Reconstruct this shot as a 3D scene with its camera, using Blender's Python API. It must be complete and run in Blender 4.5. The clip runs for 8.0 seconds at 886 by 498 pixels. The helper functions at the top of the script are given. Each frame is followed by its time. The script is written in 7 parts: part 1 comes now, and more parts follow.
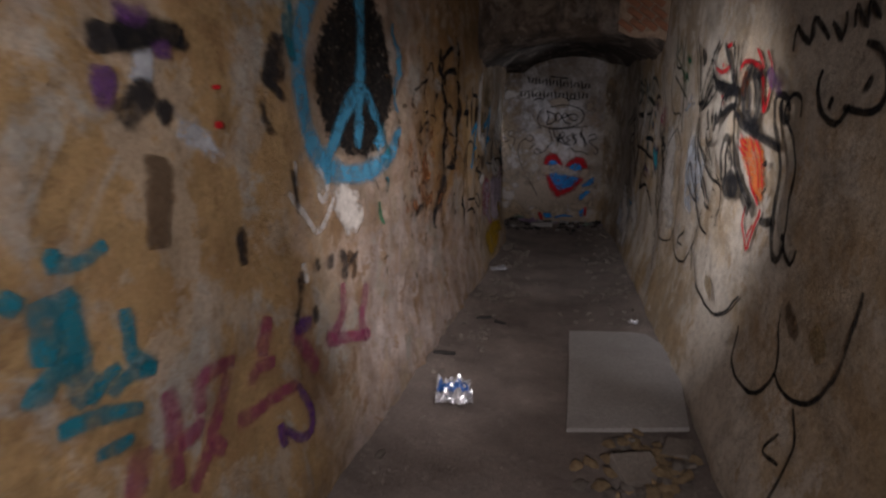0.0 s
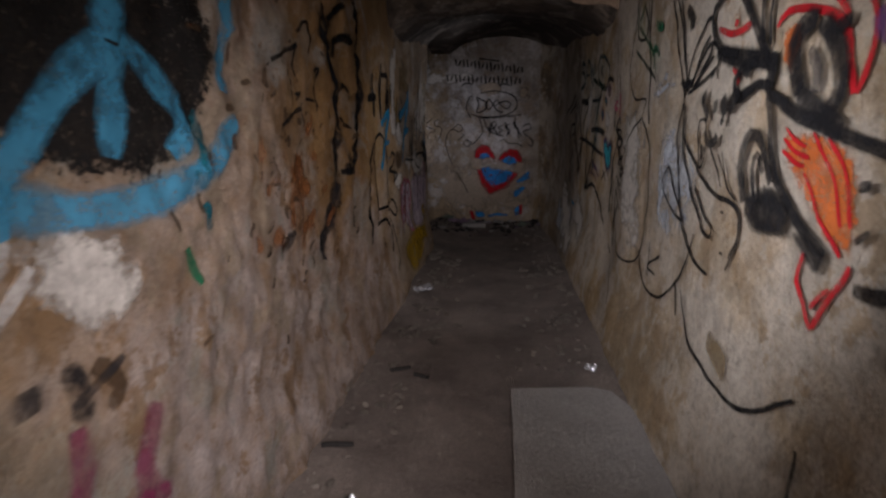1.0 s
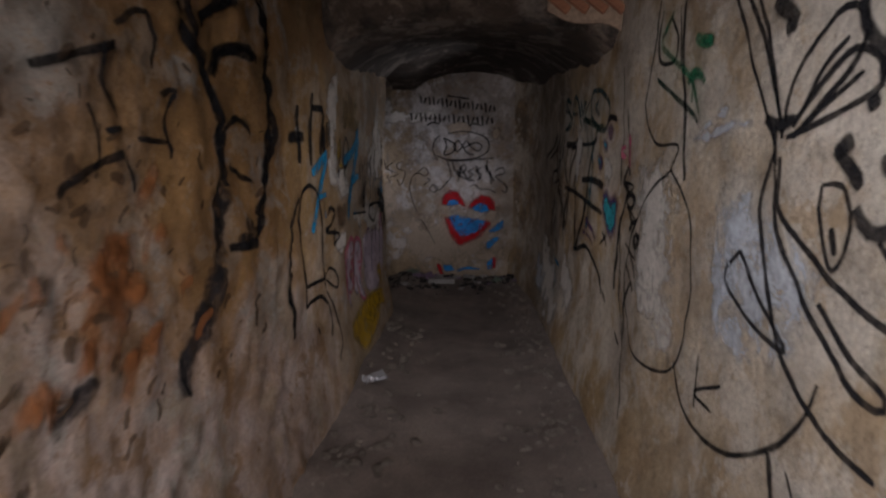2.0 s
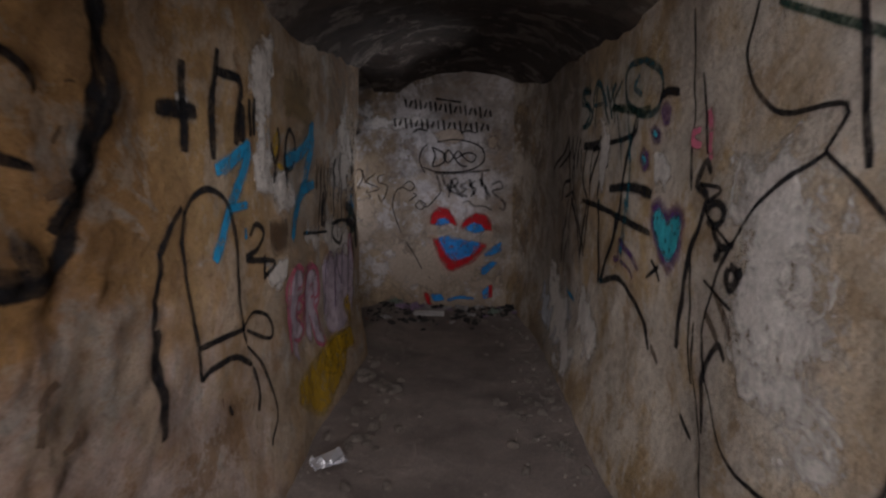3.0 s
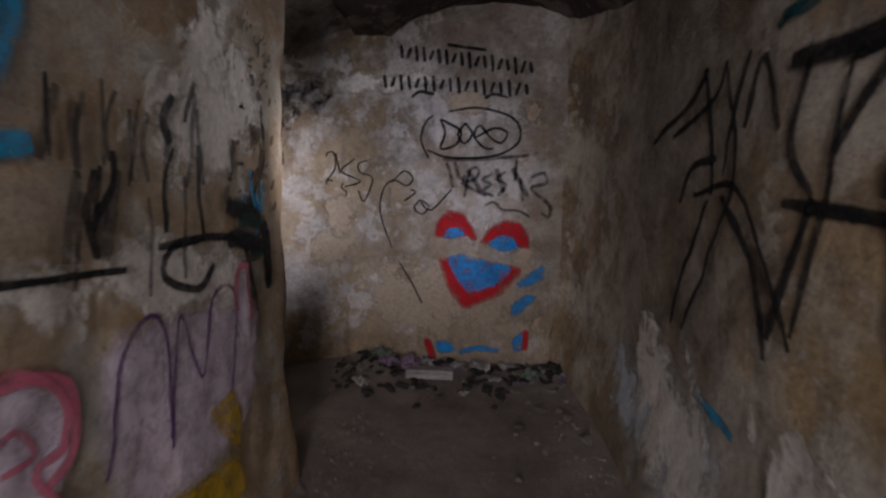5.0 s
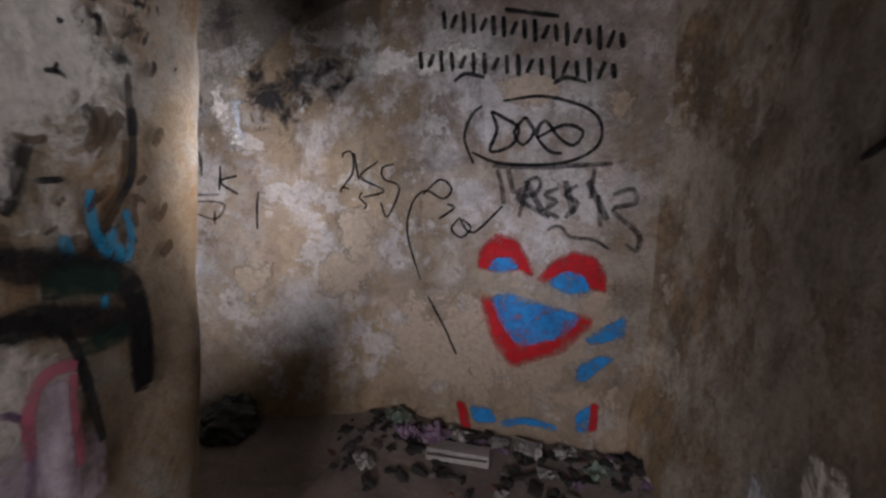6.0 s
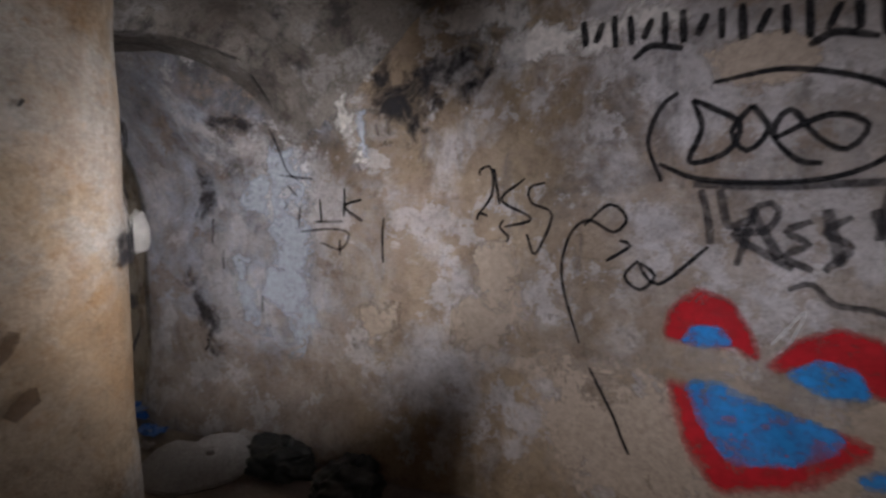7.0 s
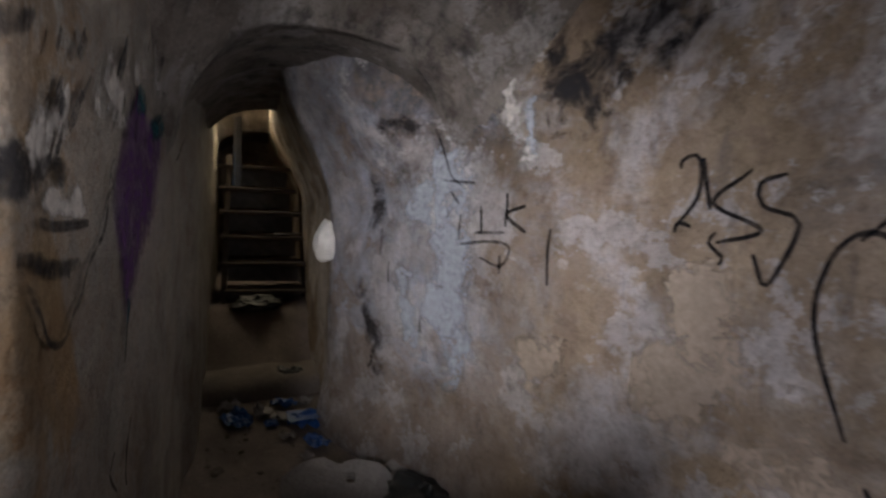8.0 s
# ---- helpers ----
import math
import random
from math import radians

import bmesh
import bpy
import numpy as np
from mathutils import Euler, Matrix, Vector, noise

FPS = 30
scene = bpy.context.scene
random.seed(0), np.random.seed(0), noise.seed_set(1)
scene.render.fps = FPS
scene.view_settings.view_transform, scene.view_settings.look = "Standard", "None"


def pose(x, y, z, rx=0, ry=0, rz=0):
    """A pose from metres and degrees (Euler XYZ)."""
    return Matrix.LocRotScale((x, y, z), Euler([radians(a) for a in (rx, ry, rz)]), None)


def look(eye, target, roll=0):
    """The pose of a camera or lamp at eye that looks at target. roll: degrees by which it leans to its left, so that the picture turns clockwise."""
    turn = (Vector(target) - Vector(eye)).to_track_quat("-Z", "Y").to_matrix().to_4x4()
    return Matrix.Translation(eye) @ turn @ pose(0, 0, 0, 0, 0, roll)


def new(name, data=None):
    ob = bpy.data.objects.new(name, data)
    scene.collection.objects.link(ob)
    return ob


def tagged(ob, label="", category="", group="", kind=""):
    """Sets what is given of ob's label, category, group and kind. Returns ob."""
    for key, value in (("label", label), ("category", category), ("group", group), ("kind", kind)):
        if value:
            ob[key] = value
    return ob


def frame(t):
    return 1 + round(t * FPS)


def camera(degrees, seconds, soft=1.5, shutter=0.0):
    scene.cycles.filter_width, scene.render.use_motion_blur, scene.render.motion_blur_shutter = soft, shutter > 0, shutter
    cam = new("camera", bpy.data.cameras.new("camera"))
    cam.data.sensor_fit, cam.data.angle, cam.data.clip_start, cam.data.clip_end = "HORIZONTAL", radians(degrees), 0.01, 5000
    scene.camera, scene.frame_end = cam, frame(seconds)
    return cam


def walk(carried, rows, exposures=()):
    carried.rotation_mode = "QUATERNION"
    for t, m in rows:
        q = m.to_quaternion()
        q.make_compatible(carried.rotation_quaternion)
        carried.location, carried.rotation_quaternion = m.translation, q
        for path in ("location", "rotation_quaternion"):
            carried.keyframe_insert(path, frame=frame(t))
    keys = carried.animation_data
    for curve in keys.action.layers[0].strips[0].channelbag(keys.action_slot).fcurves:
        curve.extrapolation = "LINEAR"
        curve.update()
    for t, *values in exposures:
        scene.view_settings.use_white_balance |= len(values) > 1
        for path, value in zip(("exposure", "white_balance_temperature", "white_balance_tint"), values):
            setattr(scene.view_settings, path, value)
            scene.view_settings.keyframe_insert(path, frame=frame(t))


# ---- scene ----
cam = camera(80.5, 8.0, soft=2.4, shutter=0.3)
PATH = [
    (0, (0.140, -0.454, 1.201), (-0.328, 1.453, 0.819), 0.08),
    (0.5, (0.109, 0.004, 1.189), (-0.206, 1.934, 0.766), -0.64),
    (1, (0.106, 0.489, 1.241), (-0.118, 2.431, 0.817), -0.08),
    (1.5, (0.086, 0.937, 1.263), (-0.061, 2.900, 0.909), 0.84),
    (2, (0.094, 1.365, 1.306), (-0.022, 3.342, 1.024), 0.43),
    (2.2, (0.093, 1.532, 1.304), (-0.006, 3.516, 1.072), 0.72),
    (3.3, (0.112, 2.470, 1.209), (0.014, 4.458, 1.008), 0.50),
    (3.5, (0.114, 2.622, 1.198), (-0.001, 4.606, 0.973), 0.52),
    (4, (0.126, 3.083, 1.195), (-0.026, 5.067, 0.990), 0.11),
    (4.5, (0.127, 3.563, 1.178), (-0.018, 5.549, 0.988), 0.79),
    (6, (0.163, 4.983, 1.324), (-0.309, 6.914, 1.105), 3.56),
    (6.5, (0.073, 5.333, 1.339), (-0.627, 7.199, 1.166), 4.63),
    (7, (0.119, 5.750, 1.486), (-1.053, 7.342, 1.184), 2.01),
    (7.5, (0.139, 6.045, 1.428), (-1.359, 7.338, 1.143), 1.95),
    (8, (-0.025, 6.267, 1.348), (-1.784, 7.201, 1.159), 2.67),
]
walk(cam, [(r[0], look(*r[1:])) for r in PATH], exposures=[(0, 0.1), (0.5, 0.0), (1.0, 0.1), (2.2, 0.55), (3.5, 1.0), (4.7, 1.4), (6.0, 2.0), (6.6, 1.92), (7.3, 1.68), (8.0, 1.62)])

# ---- world and light ----
world = bpy.data.worlds.new("daylight")
scene.world = world
world.use_nodes = True
sky = world.node_tree.nodes.new("ShaderNodeTexSky")
sky.sky_type = "NISHITA"
sky.sun_disc = False
sky.sun_elevation, sky.sun_rotation = radians(48), radians(250)
world.node_tree.links.new(sky.outputs[0], world.node_tree.nodes["Background"].inputs[0])
world.node_tree.nodes["Background"].inputs[1].default_value = 0.06


def lamp(name, kind, m, power, colour, **settings):
    data = bpy.data.lights.new(name, kind)
    data.energy, data.color = power, colour
    for key, value in settings.items():
        if key == "radius":
            data.shadow_soft_size = value
        elif key == "wide":
            data.spot_size, data.spot_blend = radians(value), 1.0
        elif key == "size":
            data.size = value
        elif key == "angle":
            data.angle = radians(value)
    ob = new(name, data)
    ob.matrix_world = m
    return ob


lamp("sun", "SUN", look((-20, 2, 20), (-6.5, 6.6, 1.0)), 2.0, (1, 0.94, 0.84), angle=0.5)
# seven fixed spots added along the path, standing in for the hand-carried torch
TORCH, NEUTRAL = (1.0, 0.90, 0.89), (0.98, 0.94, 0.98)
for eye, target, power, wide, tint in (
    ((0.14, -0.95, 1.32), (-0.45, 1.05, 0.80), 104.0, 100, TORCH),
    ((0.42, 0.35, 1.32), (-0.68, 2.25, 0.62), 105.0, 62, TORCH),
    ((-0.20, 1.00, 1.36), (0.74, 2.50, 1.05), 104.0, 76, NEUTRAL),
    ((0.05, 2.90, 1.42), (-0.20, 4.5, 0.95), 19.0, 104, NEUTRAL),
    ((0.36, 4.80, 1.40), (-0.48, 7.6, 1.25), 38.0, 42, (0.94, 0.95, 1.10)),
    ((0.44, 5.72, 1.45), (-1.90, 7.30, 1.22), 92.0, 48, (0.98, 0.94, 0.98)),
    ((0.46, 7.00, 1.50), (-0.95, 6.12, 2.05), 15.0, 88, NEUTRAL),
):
    lamp("torch_stand_in", "SPOT", look(eye, target), power, tint, wide=wide, radius=0.06)
# area lamp added under the closed ceiling, standing in for daylight at the stair
lamp("stair_daylight_fill", "AREA", look((-5.75, 7.25, 2.40), (-4.2, 6.95, 1.60)), 16.0, (1.0, 0.84, 0.58), size=0.8)

# ---- materials ----
def nodes(name):
    m = bpy.data.materials.new(name)
    m.use_nodes = True
    t = m.node_tree
    return m, t, t.nodes["Principled BSDF"]


def noise_node(t, co, scale, detail=6, rough=0.6, distort=0.0):
    n = t.nodes.new("ShaderNodeTexNoise")
    n.inputs["Scale"].default_value, n.inputs["Detail"].default_value = scale, detail
    n.inputs["Roughness"].default_value, n.inputs["Distortion"].default_value = rough, distort
    t.links.new(co, n.inputs["Vector"])
    return n.outputs["Fac"]


def ramp(t, fac, stops):
    r = t.nodes.new("ShaderNodeValToRGB")
    while len(r.color_ramp.elements) < len(stops):
        r.color_ramp.elements.new(0.5)
    for e, (p, c) in zip(r.color_ramp.elements, stops):
        e.position, e.color = p, (*c, 1) if len(c) == 3 else (c[0], c[0], c[0], 1)
    t.links.new(fac, r.inputs[0])
    return r.outputs[0]


def mix(t, fac, a, b, kind="MIX"):
    n = t.nodes.new("ShaderNodeMix")
    n.data_type, n.blend_type = "RGBA", kind
    for socket, value in ((n.inputs["Factor"], fac), (n.inputs["A"], a), (n.inputs["B"], b)):
        if isinstance(value, bpy.types.NodeSocket):
            t.links.new(value, socket)
        elif isinstance(value, (int, float)):
            socket.default_value = value
        else:
            socket.default_value = (*value, 1)
    return n.outputs["Result"]


def coords(t, scale=(1, 1, 1)):
    c = t.nodes.new("ShaderNodeTexCoord")
    m = t.nodes.new("ShaderNodeMapping")
    m.inputs["Scale"].default_value = scale
    t.links.new(c.outputs["Object"], m.inputs["Vector"])
    return m.outputs["Vector"]


def relief(t, bsdf, heights, strength=0.5, distance=0.01):
    """Bump from a list of (height socket, weight)."""
    last = None
    for h, w in heights:
        b = t.nodes.new("ShaderNodeBump")
        b.inputs["Strength"].default_value, b.inputs["Distance"].default_value = strength * w, distance
        t.links.new(h, b.inputs["Height"])
        if last:
            t.links.new(last, b.inputs["Normal"])
        last = b.outputs["Normal"]
    t.links.new(last, bsdf.inputs["Normal"])


def band(t, co, axis, lo, hi, soft, wobble=1.1):
    """1 between lo and hi metres along an axis, with a ragged soft edge."""
    sep = t.nodes.new("ShaderNodeSeparateXYZ")
    t.links.new(co, sep.inputs[0])
    n = noise_node(t, co, 2.6, 7, 0.68, 0.6)
    add = t.nodes.new("ShaderNodeMath")
    add.operation = "MULTIPLY_ADD"
    t.links.new(n, add.inputs[0])
    add.inputs[1].default_value = wobble * 2
    t.links.new(sep.outputs[axis], add.inputs[2])
    out = []
    for edge, sign in ((lo, 1), (hi, -1)):
        r = t.nodes.new("ShaderNodeMapRange")
        r.interpolation_type = "SMOOTHSTEP"
        at = edge + wobble
        r.inputs["From Min"].default_value, r.inputs["From Max"].default_value = at - soft, at + soft
        r.inputs["To Min"].default_value, r.inputs["To Max"].default_value = (0, 1) if sign > 0 else (1, 0)
        t.links.new(add.outputs[0], r.inputs["Value"])
        out.append(r.outputs[0])
    both = t.nodes.new("ShaderNodeMath")
    both.operation = "MULTIPLY"
    t.links.new(out[0], both.inputs[0])
    t.links.new(out[1], both.inputs[1])
    return both.outputs[0]


def scaled(t, fac, k):
    n = t.nodes.new("ShaderNodeMath")
    n.operation = "MULTIPLY"
    t.links.new(fac, n.inputs[0])
    n.inputs[1].default_value = k
    return n.outputs[0]


def plaster(name, base, pale, stain, grey, pale_share=0.45, grey_share=0.5, streak=1.0, zones=(), bumps=1.0, late_zones=()):
    """Old lime plaster: tones in zones, some holding painted light or shade; pale bare patches, brown stains, sooty
    streaks and pits.
    zones: (axis, from, to, softness, colour, share); the last argument's zones lie over the patches and stains."""
    m, t, b = nodes(name)
    co = coords(t)
    tall = coords(t, (1, 1, 0.3))
    big = noise_node(t, co, 1.9, 9, 0.66, 0.15)
    mid = noise_node(t, co, 6.0, 9, 0.70, 0.1)
    pit = noise_node(t, co, 17.0, 8, 0.72, 0.1)
    fine = noise_node(t, co, 46, 6, 0.72)
    grain = noise_node(t, co, 170, 4, 0.7)
    drip = noise_node(t, tall, 7.0, 9, 0.72, 0.1)
    col = base
    for axis, lo, hi, soft, colour, share, *second in zones:
        fac = scaled(t, band(t, co, axis, lo, hi, soft), share)
        if second:
            both = t.nodes.new("ShaderNodeMath")
            both.operation = "MULTIPLY"
            t.links.new(fac, both.inputs[0])
            t.links.new(band(t, co, *second), both.inputs[1])
            fac = both.outputs[0]
        col = mix(t, fac, col, colour)
    col = mix(t, ramp(t, mid, [(0.42, (0,)), (0.66, (0.75,))]), col, stain)
    col = mix(t, ramp(t, big, [(pale_share, (0,)), (pale_share + 0.10, (0.85,))]), col, pale)
    peel = noise_node(t, co, 3.4, 12, 0.74, 0.12)
    col = mix(t, ramp(t, peel, [(0.535, (0,)), (0.56, (0.75,))]), col, pale)
    col = mix(t, ramp(t, peel, [(0.40, (0.7,)), (0.43, (0,))]), col, stain)
    col = mix(t, ramp(t, drip, [(grey_share, (0,)), (grey_share + 0.13, (0.8 * streak,))]), col, grey)
    for axis, lo, hi, soft, colour, share in late_zones:
        col = mix(t, scaled(t, band(t, co, axis, lo, hi, soft, 0.5), share), col, colour)
    col = mix(t, ramp(t, pit, [(0.60, (0,)), (0.72, (0.55,))]), col, stain)
    col = mix(t, ramp(t, pit, [(0.28, (0.45,)), (0.38, (0,))]), col, pale)
    col = mix(t, ramp(t, fine, [(0.30, (0.6,)), (0.44, (0,))]), col, stain)
    col = mix(t, 0.5, col, ramp(t, grain, [(0.25, (0.35, 0.35, 0.35)), (0.7, (1, 1, 1))]), "MULTIPLY")
    t.links.new(col, b.inputs["Base Color"])
    b.inputs["Roughness"].default_value = 0.8
    b.inputs["Specular IOR Level"].default_value = 0.3
    spot = noise_node(t, co, 24, 10, 0.8, 0.0)
    cloud = noise_node(t, co, 3.1, 8, 0.68, 0.4)
    col = mix(t, 0.6, col, ramp(t, cloud, [(0.36, (0.42, 0.39, 0.36)), (0.56, (1, 1, 1))]), "MULTIPLY")
    col = mix(t, 0.55, col, ramp(t, spot, [(0.36, (0.42, 0.40, 0.38)), (0.52, (1, 1, 1))]), "MULTIPLY")
    t.links.new(col, b.inputs["Base Color"])
    relief(t, b, [(mid, 1.0), (peel, 1.0), (pit, 1.0), (fine, 0.8), (grain, 0.3)], 0.9 * bumps, 0.02)
    return m


SOOT_GREY = (0.10, 0.095, 0.10)
ROSE = (0.66, 0.53, 0.46)
# Zones also darken the foot, the top and the upper deep end.
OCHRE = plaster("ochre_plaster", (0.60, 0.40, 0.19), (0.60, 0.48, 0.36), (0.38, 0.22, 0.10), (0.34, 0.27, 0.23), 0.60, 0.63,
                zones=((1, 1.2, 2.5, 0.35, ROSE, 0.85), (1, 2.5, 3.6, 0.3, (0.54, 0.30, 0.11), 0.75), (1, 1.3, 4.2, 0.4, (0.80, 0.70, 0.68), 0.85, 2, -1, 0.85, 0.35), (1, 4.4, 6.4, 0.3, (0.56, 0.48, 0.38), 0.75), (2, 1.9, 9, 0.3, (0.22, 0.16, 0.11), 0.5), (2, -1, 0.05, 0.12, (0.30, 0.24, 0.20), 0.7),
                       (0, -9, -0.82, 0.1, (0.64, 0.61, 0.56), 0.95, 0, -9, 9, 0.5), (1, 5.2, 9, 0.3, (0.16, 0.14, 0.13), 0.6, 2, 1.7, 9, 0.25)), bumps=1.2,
                late_zones=((0, -9, -0.95, 0.2, (0.50, 0.475, 0.43), 0.6),))
# Far end: brown plaster, darkened further to paint in the tunnel's shade.
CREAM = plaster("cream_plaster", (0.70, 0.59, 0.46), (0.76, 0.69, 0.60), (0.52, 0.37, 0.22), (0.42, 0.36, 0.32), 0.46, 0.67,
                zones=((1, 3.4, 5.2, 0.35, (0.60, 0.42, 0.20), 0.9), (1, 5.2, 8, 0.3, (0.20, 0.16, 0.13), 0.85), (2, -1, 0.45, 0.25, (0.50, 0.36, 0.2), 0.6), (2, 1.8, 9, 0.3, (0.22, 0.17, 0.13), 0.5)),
                late_zones=((1, 5.6, 7.0, 0.6, (0.15, 0.12, 0.095), 0.62),))
SOOTY = plaster("sooty_plaster", (0.065, 0.055, 0.05), (0.22, 0.20, 0.18), (0.04, 0.06, 0.05), (0.035, 0.033, 0.033), 0.62, 0.50)
# The lit front edge and the shaded inside are painted in as zones.
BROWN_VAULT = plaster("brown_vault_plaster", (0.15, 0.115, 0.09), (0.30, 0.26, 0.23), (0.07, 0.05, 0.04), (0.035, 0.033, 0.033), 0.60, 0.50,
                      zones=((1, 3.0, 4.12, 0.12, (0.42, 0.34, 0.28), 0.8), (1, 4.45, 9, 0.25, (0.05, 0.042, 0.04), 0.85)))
VAULT = plaster("smoky_vault_plaster", (0.34, 0.31, 0.28), (0.46, 0.44, 0.43), (0.17, 0.14, 0.12), (0.07, 0.065, 0.065), 0.55, 0.50, 1.1)
# The first zone paints the torch's bluish hot spot over pale plaster.
END = plaster("end_plaster", (0.60, 0.555, 0.53), (0.80, 0.77, 0.78), (0.42, 0.32, 0.24), (0.20, 0.185, 0.19), 0.52, 0.58,
              zones=((0, -9, -1.7, 0.3, (0.66, 0.70, 0.82), 0.95), (0, -2.3, -0.4, 0.3, (0.10, 0.095, 0.095), 0.9, 2, 1.42, 9, 0.22), (2, -1, 0.62, 0.22, (0.56, 0.45, 0.34), 0.8), (0, -1.55, 2, 0.3, (0.60, 0.47, 0.32), 0.25, 2, -1, 1.5, 0.3), (2, 1.62, 1.95, 0.2, SOOT_GREY, 0.4), (0, -1.6, -0.6, 0.3, (0.56, 0.42, 0.26), 0.7)), bumps=1.2)


def dirt(name, base, dark, pale):
    m, t, b = nodes(name)
    co = coords(t)
    big, mid, fine = noise_node(t, co, 2.2, 7), noise_node(t, co, 11, 8, 0.7), noise_node(t, co, 70, 5, 0.75)
    col = mix(t, ramp(t, big, [(0.35, (0,)), (0.65, (1,))]), base, dark)
    col = mix(t, ramp(t, mid, [(0.56, (0,)), (0.76, (0.5,))]), col, pale)
    col = mix(t, 0.6, col, ramp(t, fine, [(0.25, (0.3, 0.3, 0.3)), (0.7, (1, 1, 1))]), "MULTIPLY")
    t.links.new(col, b.inputs["Base Color"])
    b.inputs["Roughness"].default_value = 0.9
    relief(t, b, [(mid, 1.0), (fine, 1.0)], 0.8, 0.012)
    return m


EARTH = dirt("trodden_earth", (0.30, 0.25, 0.225), (0.16, 0.13, 0.118), (0.46, 0.41, 0.37))


def plain(name, colour, rough=0.7, metal=0.0, vary=0.35, scale=30, bump=0.4):
    m, t, b = nodes(name)
    co = coords(t)
    n = noise_node(t, co, scale, 6, 0.7)
    dark = tuple(c * (1 - vary) for c in colour)
    t.links.new(ramp(t, n, [(0.3, dark), (0.65, colour)]), b.inputs["Base Color"])
    b.inputs["Roughness"].default_value, b.inputs["Metallic"].default_value = rough, metal
    if bump:
        relief(t, b, [(n, 1.0)], bump, 0.006)
    return m


# ---- building helpers ----
def mesh_object(name, bm, material, parent=None, smooth=True):
    me = bpy.data.meshes.new(name)
    bm.to_mesh(me)
    bm.free()
    for p in me.polygons:
        p.use_smooth = smooth
    if material:
        me.materials.append(material)
    ob = new(name, me)
    ob.parent = parent
    return ob


def part(name, bm, material, parent, label="", smooth=True):
    ob = mesh_object(name, bm, material, parent, smooth)
    return tagged(ob, label) if label else ob


def fbm(x, y, z, octaves=4):
    return noise.fractal(Vector((x, y, z)), 0.9, 2.1, octaves)


def clamp(v, a=0.0, b=1.0):
    return max(a, min(b, v))


def ease(v):
    v = clamp(v)
    return v * v * (3 - 2 * v)


# ---- the shape of the place ----
ARCH_Y = 4.04       # where the low vault begins
CORNER_Y = 6.12     # end of the left wall, where the side passage opens
END_Y = 7.60


def rough_patch(y, z):
    """Where the left wall's coat has come off and the knobbly render shows."""
    return ease((y - 1.3) / 0.5) * (1 - ease((y - 3.3) / 0.4))


def left_x(y, z):
    """Face of the left wall."""
    foot = 0.07 * (1 - ease(z / 0.55))
    low = 0.02 * ease((y - 4.4) / 0.4)
    return -0.68 - low + foot + 0.022 * fbm(1.3 * y, 1.1 * z, 3) + (0.006 + 0.010 * rough_patch(y, z)) * fbm(7 * y, 7 * z, 9) + 0.030 * rough_patch(y, z) * abs(noise.noise(Vector((12 * y, 12 * z, 4))))


def right_x(y, z):
    """Face of the right wall."""
    foot = 0.09 * (1 - ease(z / 0.6))
    bend = 0.27 * (1 - math.sqrt(1 - 0.99 * clamp((y - 6.15) / 1.45) ** 2.4))
    return 0.78 - foot - bend + 0.022 * fbm(1.2 * y, 1.1 * z, 13) + 0.006 * fbm(7 * y, 7 * z, 19)


def end_y(x, z):
    """Face of the end wall, which runs on as the far wall of the side passage."""
    bend = 0.30 * ease((-x - 0.7) / 1.7) + 0.20 * ease((-x - 1.9) / 1.1)
    foot = 0.06 * (1 - ease(z / 0.4))
    lean = 0.30 * ease((z - 1.25) / 0.8) * ease((-x - 1.95) / 0.45)
    return END_Y - bend - foot - lean + 0.016 * fbm(1.3 * x, 1.3 * z, 23) + 0.006 * fbm(8 * x, 8 * z, 29)


def near_y(x, z):
    """Near wall of the side passage."""
    run = -x - 0.8
    return 6.12 + 0.125 * max(0.0, run) + 0.02 * ease((run - 1.75) / 0.25) - 0.02 * max(0.0, run - 2.0) + 0.018 * fbm(1.4 * x, 1.2 * z, 33) + 0.005 * fbm(8 * x, 8 * z, 39)


def side_y(x, z):
    """Far wall of the passage beyond the narrow ring."""
    return 7.12 + 0.14 * (-x - 2.95) * ease((-x - 2.7) / 0.5) - 0.30 * ease((z - 1.25) / 0.8) + 0.02 * fbm(1.4 * x, 1.2 * z, 53) + 0.006 * fbm(8 * x, 8 * z, 59)


def floor_z(x, y):
    side = 0.05 * ease((abs(x - 0.02) - 0.33) / 0.35) if x > -0.8 else 0.03 * ease((abs(y - 6.75) - 0.3) / 0.3)
    heap = 0.10 * ease((y - 7.0) / 0.6) * (1 - ease((-x - 0.6) / 0.8))
    rise = 0.40 * ease((-x - 3.85) / 0.8)
    return side + heap + rise + 0.014 * fbm(2 * x, 2 * y, 43) + 0.006 * fbm(9 * x, 9 * y, 47)


